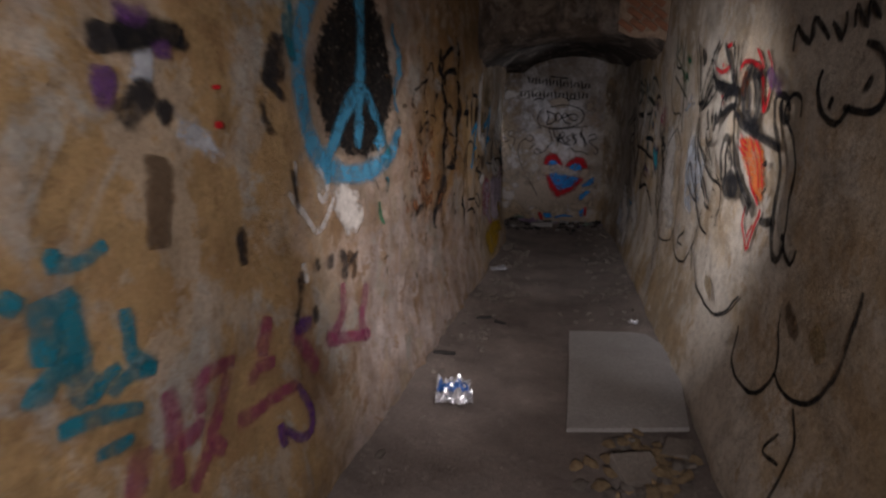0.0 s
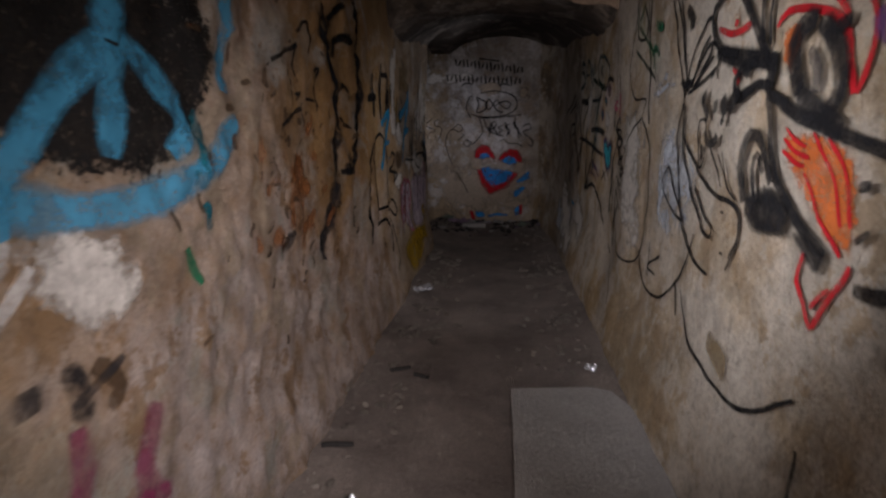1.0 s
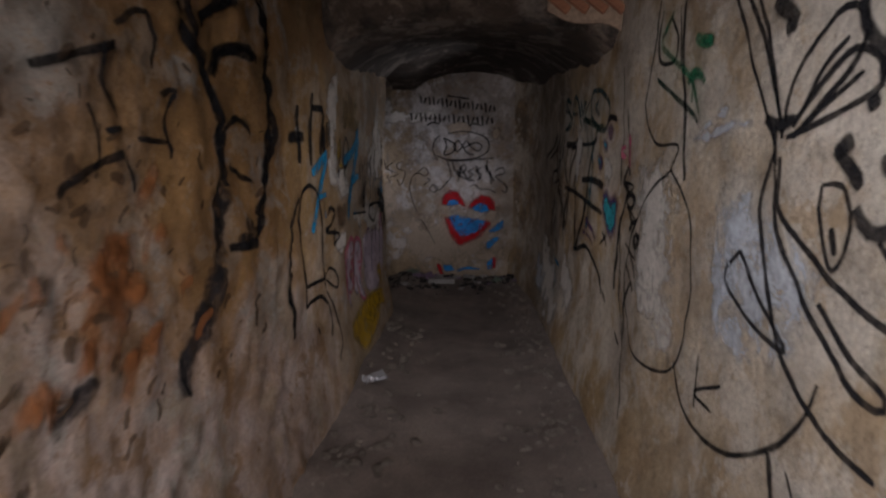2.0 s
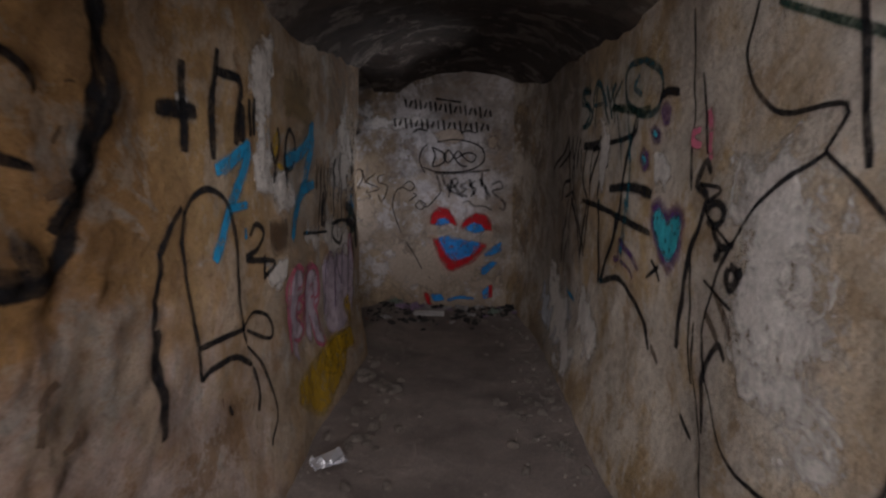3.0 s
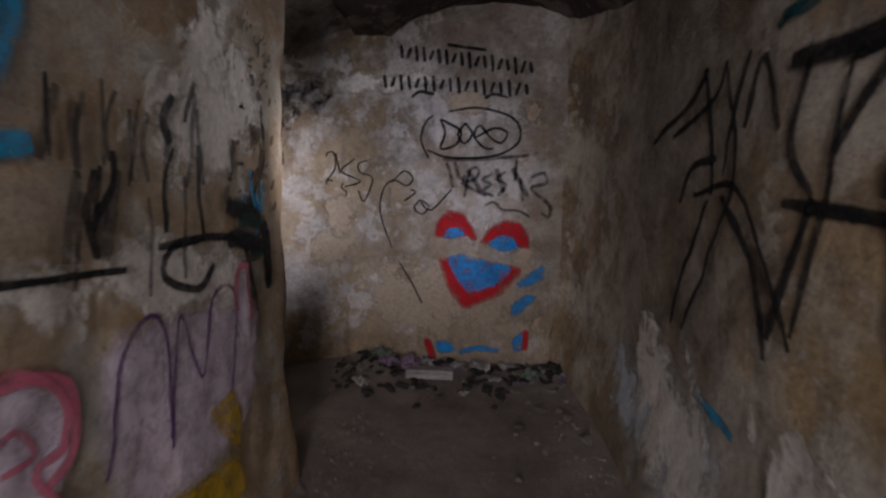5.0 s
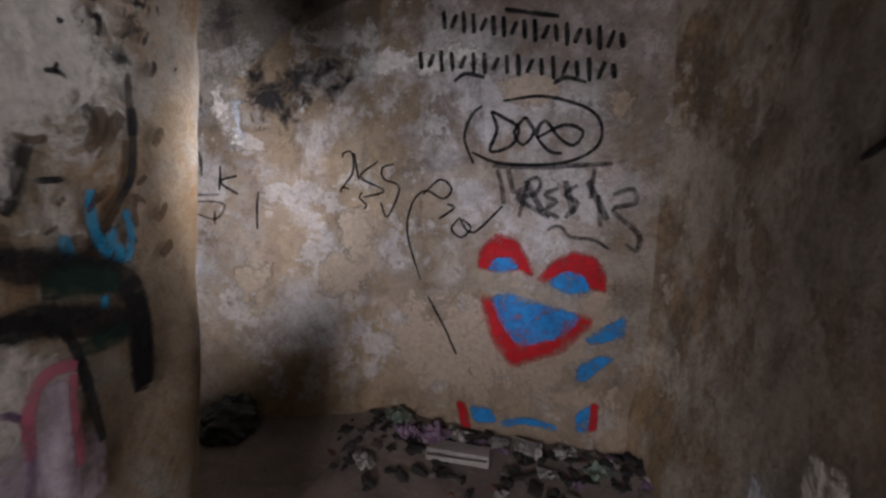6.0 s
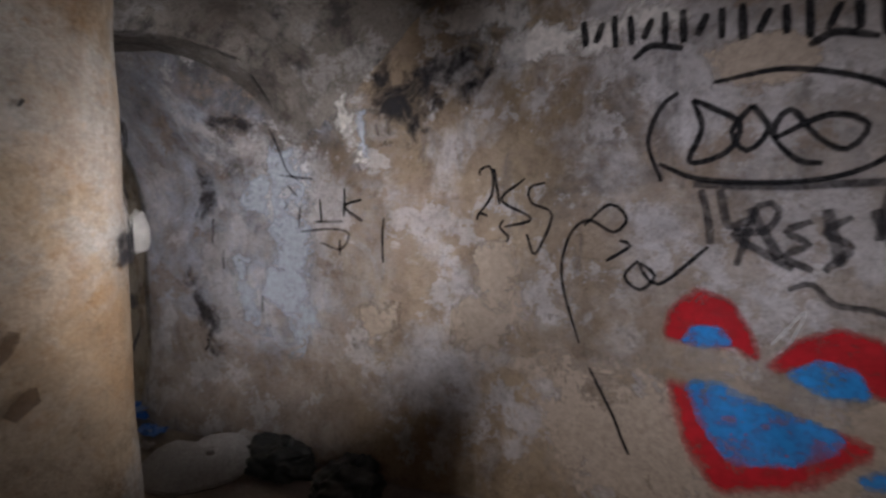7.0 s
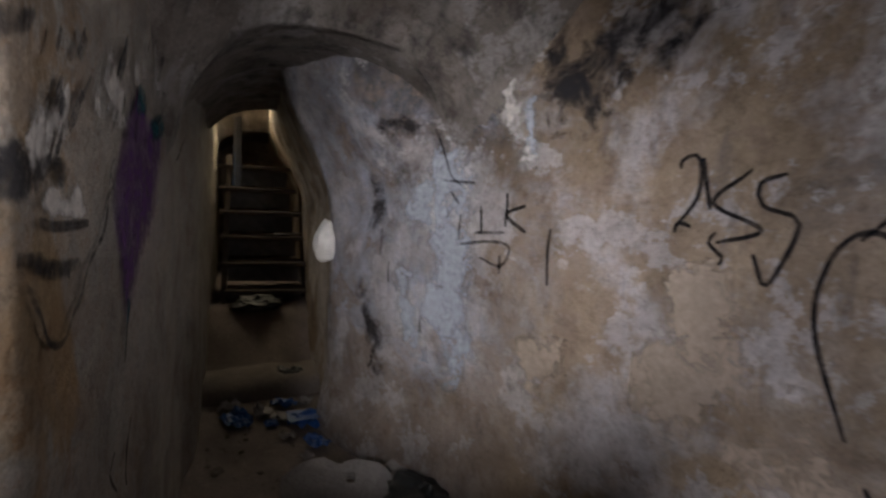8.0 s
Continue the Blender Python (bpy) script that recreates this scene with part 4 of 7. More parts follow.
g.line(BLACK, 0.015, [(3.98, 0.78), (4.06, 0.81), (4.21, 0.76), (4.23, 0.67), (4, 0.76)])
g.line(BLACK, 0.014, [(4.01, 0.7), (4.16, 0.57), (4.21, 0.38), (4.11, 0.28)])
g.line(BLACK, 0.022, [(4.05, 0.61), (4.1, 0.5), (4.08, 0.43)])
g.line(BLACK, 0.035, [(3.46, 0.9), (3.47, 0.79), (3.47, 0.61)])
g.line(RUST, 0.02, [(3.81, 0.59), (3.82, 0.55)])
g.line(BLACK, 0.014, [(3.86, 0.54), (3.88, 0.5)])

g = Painting("L", "blue_arrows", "blue spray arrows")
g.line(CYAN, 0.05, [(3.81, 1.31), (3.92, 1.34), (4.06, 1.4), (4, 1.29), (3.89, 1.19), (3.82, 1.09), (3.78, 1.03)])
g.line(CYAN, 0.03, [(3.89, 1.19), (4.04, 1.2)])
g.line(CYAN, 0.025, [(4, 1.12), (4.01, 1.08)])
g.fill(OLIVE, [(4.4, 1.72), (4.73, 1.85), (4.88, 1.74), (4.67, 1.56), (4.44, 1.55)])

g = Painting("L", "block_letters", "bold black letters over pale flaking plaster")
g.fill(PALE_BARE, [(4.1, 1.77), (4.32, 1.86), (4.33, 1.58), (4.26, 1.43), (4.28, 1.33), (4.15, 1.28), (4.11, 1.41), (4.07, 1.62)])
g.fill(PALE_BARE, [(4.28, 1.35), (4.5, 1.37), (4.59, 1.23), (4.43, 1.08), (4.31, 1.2)])
g.fill(PALE_BARE, [(3.62, 1.51), (3.7, 1.54), (3.69, 1.48), (3.62, 1.45)])
g.fill(PALE_BARE, [(4.19, 0.98), (4.42, 0.98), (4.43, 0.86), (4.22, 0.88)])
g.line(BLACK, 0.035, [(3.85, 1.68), (3.81, 1.54), (3.8, 1.44), (3.8, 1.34)])
g.line(BLACK, 0.035, [(3.83, 1.61), (3.99, 1.61), (3.98, 1.5), (3.96, 1.4)])
g.line(BLACK, 0.025, [(4.07, 1.57), (4.07, 1.44)])
g.line(BLACK, 0.045, [(3.52, 1.45), (3.6, 1.46), (3.72, 1.47)])
g.line(BLACK, 0.04, [(3.66, 1.6), (3.65, 1.48), (3.64, 1.35)])
g.line(BLACK, 0.02, [(4.29, 1.44), (4.33, 1.35), (4.29, 1.28)])
g.line(BLACK, 0.022, [(4.03, 1.09), (4.09, 1.13), (4.15, 1.09), (4.1, 1.04), (4.01, 1.01), (4.27, 0.97), (4.17, 0.92)])
g.line(BLACK, 0.02, [(4.17, 1.01), (4.18, 0.91)])
g.fill(BROWN, [(4.22, 1.13), (4.31, 1.15), (4.44, 1.12), (4.41, 0.99), (4.23, 0.99)])

g = Painting("L", "flaking_strip", "pale flaking plaster strip with blue, yellow and black spray")
g.fill(PALE_BARE, [(4.126, 1.586), (4.288, 1.649), (4.312, 1.574), (4.269, 1.486), (4.31, 1.39), (4.262, 1.24), (4.08, 1.234), (4.106, 1.359), (4.145, 1.48)])
g.fill(PALE_BARE, [(4.269, 1.319), (4.393, 1.346), (4.608, 1.27), (4.612, 1.186), (4.457, 1.164), (4.257, 1.188)])
g.fill(PALE_BARE, [(4.278, 0.955), (4.385, 0.965), (4.43, 0.864), (4.301, 0.837), (4.251, 0.892)])
g.fill(PALE_BARE, [(5.099, 1.447), (5.361, 1.671), (5.682, 1.818), (5.853, 1.568), (5.83, 1.24), (5.326, 1.207)])
g.fill(PALE_BARE, [(4.787, 1.091), (5.189, 1.114), (5.816, 1.031), (5.751, 0.827), (5.003, 0.905), (4.758, 0.998)])
g.fill(OLIVE, [(4.373, 1.66), (4.568, 1.666), (4.943, 1.674), (4.957, 1.569), (4.668, 1.563), (4.414, 1.591)])
g.fill(YELLOW, [(4.32, 1.459), (4.383, 1.51), (4.392, 1.445), (4.368, 1.392), (4.316, 1.385)])
g.fill(YELLOW, [(4.356, 1.362), (4.395, 1.372), (4.44, 1.351), (4.422, 1.335), (4.369, 1.344)])
g.line(BLACK, 0.022, [(4.372, 1.51), (4.398, 1.46), (4.379, 1.401), (4.336, 1.36)])
g.line(BLACK, 0.026, [(4.457, 1.263), (4.462, 1.384), (4.478, 1.491), (4.527, 1.519), (4.593, 1.49), (4.608, 1.42), (4.555, 1.356), (4.473, 1.34)])
g.line(CYAN, 0.07, [(4.471, 1.382), (4.634, 1.413), (4.787, 1.473), (4.896, 1.596)])
g.line(CYAN, 0.07, [(4.905, 1.598), (4.869, 1.476), (4.784, 1.298), (4.612, 1.186), (4.491, 1.036)])
g.line(CYAN, 0.05, [(4.698, 1.257), (4.935, 1.29)])
g.line(BLACK, 0.05, [(4.002, 1.541), (3.999, 1.482), (3.996, 1.412)])
g.line(BLACK, 0.03, [(4.103, 1.578), (4.096, 1.446)])
g.line(GREY, 0.017, [(5.043, 1.205), (5.035, 1.105), (5.023, 1.004)])
g.line(BLACK, 0.023, [(5.127, 1.294), (5.127, 1.22), (5.077, 1.147)])
g.line(GREY, 0.015, [(5.136, 1.422), (5.11, 1.345), (5.115, 1.27)])
g.line(GREY, 0.013, [(5.205, 1.415), (5.199, 1.317), (5.176, 1.218)])
g.line(GREY, 0.025, [(5.109, 1.173), (5.086, 1.119), (5.078, 1.065)])
g.line(BLACK, 0.028, [(5.327, 1.448), (5.296, 1.386), (5.319, 1.328)])
g.line(GREY, 0.016, [(5.43, 1.433), (5.441, 1.332), (5.453, 1.229)])
g.line(GREY, 0.02, [(5.311, 1.361), (5.302, 1.235), (5.301, 1.107)])
g.line(BLACK, 0.015, [(5.328, 1.318), (5.294, 1.212), (5.298, 1.106)])
g.line(GREY, 0.027, [(5.14, 1.253), (5.118, 1.155), (5.1, 1.057)])
g.line(GREY, 0.029, [(5.027, 1.245), (5.01, 1.154), (4.993, 1.064)])
g.line(GREY, 0.02, [(5.234, 1.391), (5.223, 1.31), (5.238, 1.229)])
g.line(GREY, 0.017, [(5.368, 1.249), (5.373, 1.115), (5.371, 0.979)])
g.line(BLACK, 0.016, [(5.082, 1.259), (5.076, 1.189), (5.07, 1.12)])
g.line(BLACK, 0.021, [(5.069, 1.25), (5.05, 1.158), (5.08, 1.064)])
g.line(GREY, 0.016, [(5.232, 1.193), (5.242, 1.075), (5.228, 0.957)])
g.line(GREY, 0.015, [(5.044, 1.404), (5.022, 1.316), (5.027, 1.23)])
g.line(GREY, 0.017, [(5.409, 1.47), (5.401, 1.346), (5.373, 1.221)])
g.line(BLACK, 0.024, [(5.403, 1.496), (5.382, 1.442), (5.367, 1.388)])
g.line(GREY, 0.024, [(4.976, 1.402), (4.956, 1.331), (4.935, 1.262)])
g.line(GREY, 0.028, [(5.017, 1.379), (5.012, 1.314), (5.025, 1.25)])
g.line(BLACK, 0.017, [(5.421, 1.335), (5.421, 1.211), (5.45, 1.085)])

g = Painting("L", "lilac_fills", "faded lilac and yellow paint worn off in patches")
g.fill(LILAC, [(4.438, 0.798), (4.493, 0.882), (4.683, 0.869), (4.686, 0.767), (4.581, 0.75), (4.574, 0.601), (4.625, 0.442), (4.499, 0.524), (4.455, 0.647)])
g.fill(LILAC, [(4.755, 0.817), (4.877, 0.858), (4.995, 0.802), (4.995, 0.665), (4.928, 0.597), (5.051, 0.419), (4.922, 0.436), (4.832, 0.586), (4.774, 0.685)])
g.fill(LILAC, [(5.1, 0.88), (5.372, 0.878), (5.782, 0.838), (5.714, 0.473), (5.377, 0.403), (5.154, 0.453), (5.064, 0.647)])
g.line(PINK, 0.026, [(4.459, 0.528), (4.436, 0.67), (4.413, 0.805), (4.454, 0.874), (4.565, 0.904), (4.716, 0.863), (4.715, 0.759), (4.608, 0.742), (4.575, 0.69), (4.618, 0.639)])
g.line(PINK, 0.024, [(4.688, 0.558), (4.72, 0.719), (4.764, 0.824), (4.877, 0.866), (4.996, 0.819), (4.996, 0.687), (4.931, 0.639)])
g.fill(YELLOW, [(4.533, 0.37), (4.78, 0.38), (5.11, 0.421), (5.508, 0.373), (5.335, 0.178), (4.986, 0.124), (4.79, 0.104), (4.478, 0.296)])

g = Painting("L", "lilac_letters", "lilac bubble letters outlined in pink")
g.fill(LILAC, [(4.46, 0.64), (4.48, 0.84), (4.53, 0.9), (4.62, 0.9), (4.69, 0.85), (4.66, 0.8), (4.58, 0.8), (4.57, 0.77), (4.66, 0.74), (4.65, 0.68), (4.57, 0.7), (4.69, 0.59), (4.62, 0.55), (4.51, 0.58)])
g.fill(LILAC, [(4.73, 0.56), (4.74, 0.83), (4.85, 0.88), (4.97, 0.8), (4.96, 0.71), (4.9, 0.68), (5.03, 0.44), (4.91, 0.47), (4.83, 0.63), (4.84, 0.47)])
g.fill(LILAC, [(5.08, 0.58), (5.15, 0.85), (5.27, 0.88), (5.29, 0.54), (5.18, 0.68)])
g.fill(LILAC, [(5.3, 0.58), (5.35, 0.87), (5.43, 0.69), (5.51, 0.9), (5.62, 0.88), (5.57, 0.52), (5.42, 0.65)])
g.line(PINK, 0.022, [(4.46, 0.63), (4.46, 0.8), (4.5, 0.89), (4.61, 0.91), (4.69, 0.85), (4.66, 0.8), (4.59, 0.8)])
g.line(PINK, 0.02, [(4.6, 0.76), (4.7, 0.71), (4.65, 0.68), (4.58, 0.68), (4.7, 0.58), (4.62, 0.55), (4.49, 0.59)])
g.line(PINK, 0.02, [(4.73, 0.54), (4.73, 0.78), (4.76, 0.87), (4.88, 0.88), (4.98, 0.8), (4.97, 0.7), (4.91, 0.67), (5.05, 0.43), (4.91, 0.46), (4.83, 0.62)])
g.line(PINK, 0.015, [(4.82, 0.75), (4.87, 0.78), (4.91, 0.72), (4.84, 0.71)])
g.line(PURPLE, 0.012, [(5.08, 0.57), (5.15, 0.85), (5.28, 0.88), (5.3, 0.54)])
g.line(PURPLE, 0.012, [(5.29, 0.57), (5.35, 0.88), (5.43, 0.69), (5.51, 0.9), (5.63, 0.88), (5.57, 0.51)])
g.fill(YELLOW, [(4.92, 0.29), (5.04, 0.4), (5.25, 0.41), (5.61, 0.38), (5.6, 0.25), (5.24, 0.29), (5.12, 0.21)])
g.fill(YELLOW, [(5.45, 0.56), (5.59, 0.6), (5.64, 0.49), (5.61, 0.38)])
g.line(BLACK, 0.022, [(5.47, 1.08), (5.33, 1.06), (5.3, 0.99), (5.44, 0.94), (5.52, 1)])
g.line(BLACK, 0.022, [(5.28, 1.07), (5.52, 1.08), (5.7, 1.03), (5.76, 0.81)])
g.line(BLACK, 0.018, [(4.71, 1.05), (4.91, 1.04), (5.16, 1.03)])
g.line(CYAN, 0.03, [(4.79, 1.06), (4.79, 1.04)])
g.line(BLACK, 0.012, [(4.96, 1.42), (4.97, 1.27)])
g.line(GREY, 0.014, [(5.1, 1.44), (5.1, 1.26)])
g.line(GREY, 0.014, [(5.18, 1.39), (5.19, 1.23)])
g.fill(PALE_BARE, [(5.36, 1.69), (5.61, 1.79), (5.66, 1.54), (5.44, 1.44), (5.35, 1.56)])

g = Painting("L", "corner_scrawl", "black, blue and pink spray on the rounded corner")
g.line(BLACK, 0.045, [(5.662, 1.423), (5.668, 1.442), (5.687, 1.457)])
g.line(BLACK, 0.035, [(5.648, 1.372), (5.629, 1.334), (5.611, 1.281), (5.597, 1.246)])
g.line(BLACK, 0.035, [(5.808, 1.551), (5.827, 1.535), (5.85, 1.52)])
g.line(BLACK, 0.02, [(5.842, 1.513), (5.847, 1.46), (5.852, 1.384), (5.846, 1.317), (5.831, 1.284), (5.805, 1.24), (5.774, 1.188), (5.75, 1.158)])
g.line(BLACK, 0.03, [(5.851, 1.45), (5.852, 1.395)])
g.line(GREY, 0.025, [(5.743, 1.437), (5.763, 1.41), (5.765, 1.385)])
g.line(BLACK, 0.05, [(5.679, 1.308), (5.68, 1.296)])
g.line(CYAN, 0.024, [(5.754, 1.288), (5.76, 1.231), (5.78, 1.187), (5.811, 1.157), (5.84, 1.154), (5.851, 1.193), (5.845, 1.233), (5.827, 1.245)])
g.fill(CYAN, [(5.784, 1.198), (5.811, 1.218), (5.817, 1.184), (5.837, 1.171), (5.83, 1.144), (5.798, 1.151)])
g.line(CYAN, 0.05, [(5.696, 1.179), (5.722, 1.187)])
g.line(CYAN, 0.02, [(5.778, 1.062), (5.782, 1.089)])
g.line(BLACK, 0.06, [(5.587, 1.172), (5.656, 1.155), (5.738, 1.139), (5.81, 1.118), (5.844, 1.09), (5.865, 1.003), (5.876, 0.877)])
g.line(DARKGREEN, 0.05, [(5.655, 1.121), (5.738, 1.123), (5.817, 1.106)])
g.line(BLACK, 0.06, [(5.584, 1.062), (5.654, 1.068), (5.748, 1.042), (5.83, 1.017)])
g.line(DARKGREEN, 0.035, [(5.725, 0.994), (5.784, 1), (5.836, 1.01)])
g.line(BLACK, 0.05, [(5.844, 1.078), (5.865, 0.979), (5.861, 0.869)])
g.line(PINK, 0.028, [(5.629, 0.835), (5.627, 0.906), (5.647, 0.958), (5.682, 0.976), (5.719, 0.97)])
g.line(PINK, 0.024, [(5.711, 0.956), (5.703, 0.874), (5.71, 0.784)])
g.fill(LILAC, [(5.637, 0.76), (5.639, 0.901), (5.661, 0.953), (5.7, 0.955), (5.698, 0.834), (5.706, 0.72)])

g = Painting("R", "torch_glare_patch", "bluish torch glare painted on cream plaster, with pale flakes and strokes")
# the bluish fills paint in the torch's hot spot
g.fill(PALE_BLUE, [(2.951, 1.278), (2.714, 1.276), (2.5, 1.217), (2.431, 1.076), (2.508, 0.906), (2.751, 0.825), (2.886, 0.971)])
g.fill(PALE_BLUE, [(2.945, 1.245), (2.878, 1.264), (2.807, 1.052), (2.801, 0.831), (2.873, 0.84)])
g.fill(PALE_BLUE, [(3.166, 1.421), (3.009, 1.494), (2.786, 1.531), (2.715, 1.507), (2.895, 1.458), (3.092, 1.39)])
g.fill(PALE_BARE, [(3.63, 1.334), (3.263, 1.408), (3.156, 1.103), (3.142, 0.754), (3.355, 0.641), (3.6, 0.978)])
g.line(GREEN, 0.03, [(3.126, 1.74), (3.066, 1.704), (3, 1.697)])
g.line(GREEN, 0.026, [(3.19, 1.605), (3.15, 1.633), (3.093, 1.626), (3.049, 1.588)])
g.line(DARKGREEN, 0.018, [(3.454, 1.669), (3.296, 1.584), (3.175, 1.522), (3.094, 1.472)])
g.line(BLACK, 0.02, [(3.226, 1.88), (3.234, 1.74), (3.209, 1.553), (3.171, 1.292)])
g.line(BLACK, 0.016, [(3.421, 1.902), (3.463, 1.814), (3.435, 1.726), (3.319, 1.706), (3.278, 1.769), (3.347, 1.861)])

g = Painting("R", "flower_drawing", "black line drawing of a flower with long stems")
g.line(BLACK, 0.014, [(2.88, 1.81), (2.73, 1.56), (2.62, 1.38)])
g.line(BLACK, 0.014, [(2.82, 1.79), (2.66, 1.57), (2.59, 1.39)])
g.line(BLACK, 0.014, [(2.75, 1.75), (2.65, 1.58), (2.59, 1.4)])
g.line(BLACK, 0.014, [(2.59, 1.39), (2.55, 1.53), (2.44, 1.61), (2.37, 1.6), (2.36, 1.53), (2.55, 1.39)])
g.line(BLACK, 0.012, [(2.55, 1.41), (2.46, 1.52), (2.4, 1.56)])
g.line(BLACK, 0.014, [(2.57, 1.39), (2.4, 1.43), (2.31, 1.46), (2.32, 1.51), (2.4, 1.53), (2.54, 1.43)])
g.line(BLACK, 0.012, [(2.52, 1.41), (2.4, 1.47), (2.35, 1.49)])
g.line(BLACK, 0.035, [(2.66, 1.7), (2.57, 1.64), (2.6, 1.62)])
g.line(BLACK, 0.026, [(2.66, 1.44), (2.6, 1.42), (2.54, 1.43)])
g.line(BLACK, 0.02, [(2.62, 1.42), (2.6, 1.33)])
g.line(BLACK, 0.016, [(2.61, 1.36), (2.65, 1.23), (2.6, 1.06), (2.5, 0.9), (2.34, 0.82), (2.21, 0.8)])
g.line(BLACK, 0.016, [(2.58, 1.35), (2.57, 1.23), (2.42, 1.13), (2.25, 1.06), (2.09, 1.05), (2.03, 1.02), (2.02, 0.94), (2.07, 0.85)])
g.line(BLACK, 0.015, [(2.6, 1.33), (2.57, 1.18), (2.43, 1.03), (2.31, 0.94), (2.23, 0.92), (2.21, 0.95), (2.32, 0.99), (2.41, 1.06)])
g.line(BLACK, 0.012, [(2.44, 1.29), (2.44, 1.22), (2.38, 1.13), (2.34, 1.22), (2.38, 1.29), (2.44, 1.29)])
g.line(BLACK, 0.018, [(2.4, 1.21), (2.38, 1.16)])
g.line(BLACK, 0.013, [(2.72, 1.12), (2.79, 1.04), (2.67, 0.96), (2.5, 0.93), (2.62, 1.02), (2.72, 1.12)])
g.line(BLACK, 0.01, [(2.19, 1.19), (2.14, 1.11), (2.05, 1.06)])
g.line(BLACK, 0.02, [(2.13, 1.02), (2.13, 1.01)])
g.line(BLACK, 0.02, [(2.1, 0.9), (2.1, 0.89)])
g.line(BLACK, 0.01, [(2.05, 0.89), (2.02, 0.94)])

g = Painting("R", "fish_drawing", "orange and black spray figure with a lidded eye")
g.fill(ORANGE, [(1.857, 1.25), (1.756, 1.262), (1.62, 1.228), (1.571, 1.178), (1.553, 1.065), (1.563, 0.991), (1.652, 1.01), (1.759, 1.111), (1.836, 1.175)])
g.fill(ORANGE, [(1.924, 1.495), (1.85, 1.513), (1.832, 1.448), (1.85, 1.372), (1.914, 1.412)])
g.line(RED, 0.012, [(1.838, 1.258), (1.792, 1.232), (1.743, 1.215)])
g.line(RED, 0.012, [(1.84, 1.233), (1.785, 1.205), (1.726, 1.192)])
g.line(RED, 0.012, [(1.84, 1.205), (1.777, 1.179), (1.739, 1.173)])
g.line(RED, 0.012, [(1.723, 1.246), (1.65, 1.162), (1.606, 1.06)])
g.line(RED, 0.012, [(1.67, 1.236), (1.609, 1.163), (1.582, 1.063)])
g.line(RED, 0.012, [(1.735, 1.16), (1.668, 1.07), (1.591, 1.002)])
g.line(RED, 0.022, [(1.956, 1.501), (1.913, 1.529), (1.814, 1.515), (1.719, 1.481), (1.661, 1.435), (1.636, 1.376), (1.615, 1.319)])
g.line(RED, 0.016, [(1.672, 1.533), (1.6, 1.478), (1.58, 1.422), (1.59, 1.357), (1.606, 1.318)])
g.line(RED, 0.016, [(1.765, 1.555), (1.711, 1.507), (1.67, 1.471)])
g.line(RED, 0.018, [(1.706, 0.986), (1.714, 0.919), (1.676, 0.877), (1.646, 0.832), (1.61, 0.891), (1.564, 0.961), (1.557, 0.992)])
g.line(RED, 0.014, [(1.65, 0.875), (1.63, 0.903), (1.598, 0.933)])
g.line(RED, 0.02, [(2.297, 1.561), (2.211, 1.531), (2.136, 1.532), (2.098, 1.544)])
g.line(RED, 0.026, [(2.186, 1.56), (2.167, 1.549)])
g.line(RED, 0.02, [(2.146, 1.625), (2.072, 1.626)])
g.line(RED, 0.02, [(2.183, 1.431), (2.143, 1.408), (2.125, 1.383)])
g.line(BLACK, 0.05, [(2.308, 1.491), (2.152, 1.457), (2.019, 1.436), (1.922, 1.41)])
g.line(BLACK, 0.03, [(2.25, 1.667), (2.335, 1.627), (2.343, 1.569), (2.273, 1.498), (2.154, 1.465)])
g.line(BLACK, 0.032, [(2.163, 1.647), (2.092, 1.56), (2.016, 1.477), (1.959, 1.418)])
g.line(BLACK, 0.018, [(2.032, 1.616), (2.027, 1.548), (2.002, 1.475)])
g.line(BLACK, 0.018, [(1.975, 1.603), (1.984, 1.539), (1.962, 1.46)])
g.line(BLACK, 0.06, [(1.939, 1.44), (1.936, 1.398), (1.953, 1.366)])
g.line(BLACK, 0.03, [(2.017, 1.429), (2.09, 1.425), (2.15, 1.395), (2.12, 1.345), (2.045, 1.357), (2.001, 1.371), (1.928, 1.355)])
g.line(BLACK, 0.05, [(2.065, 1.428), (2.077, 1.397)])
g.line(BLACK, 0.03, [(1.953, 1.366), (1.897, 1.26), (1.852, 1.158), (1.798, 1.109), (1.723, 1.049), (1.622, 0.998)])
g.line(BLACK, 0.06, [(1.76, 1.484), (1.814, 1.476), (1.838, 1.441), (1.815, 1.384), (1.775, 1.333)])
g.line(BLACK, 0.045, [(1.745, 1.478), (1.679, 1.424), (1.644, 1.364), (1.648, 1.308), (1.682, 1.281)])
g.line(BLACK, 0.05, [(1.775, 1.333), (1.732, 1.307), (1.678, 1.278), (1.62, 1.252)])
g.line(GREY, 0.03, [(1.764, 1.423), (1.716, 1.372), (1.711, 1.327)])
g.line(BLACK, 0.03, [(1.939, 1.348), (1.854, 1.316), (1.769, 1.286), (1.676, 1.259), (1.592, 1.234), (1.504, 1.212), (1.437, 1.192)])
g.line(BLACK, 0.03, [(1.68, 1.452), (1.638, 1.461)])
g.line(BLACK, 0.03, [(1.391, 1.293), (1.427, 1.284), (1.457, 1.329), (1.442, 1.342)])
g.line(BLACK, 0.028, [(1.387, 1.31), (1.411, 1.348), (1.46, 1.366), (1.494, 1.364), (1.5, 1.321), (1.489, 1.269), (1.447, 1.205), (1.401, 1.143), (1.382, 1.094), (1.395, 1.042), (1.407, 0.988), (1.412, 0.92), (1.389, 0.872), (1.349, 0.856), (1.319, 0.871), (1.31, 0.918), (1.341, 0.936)])
g.line(BLACK, 0.03, [(1.517, 0.955), (1.463, 0.958), (1.415, 0.971)])
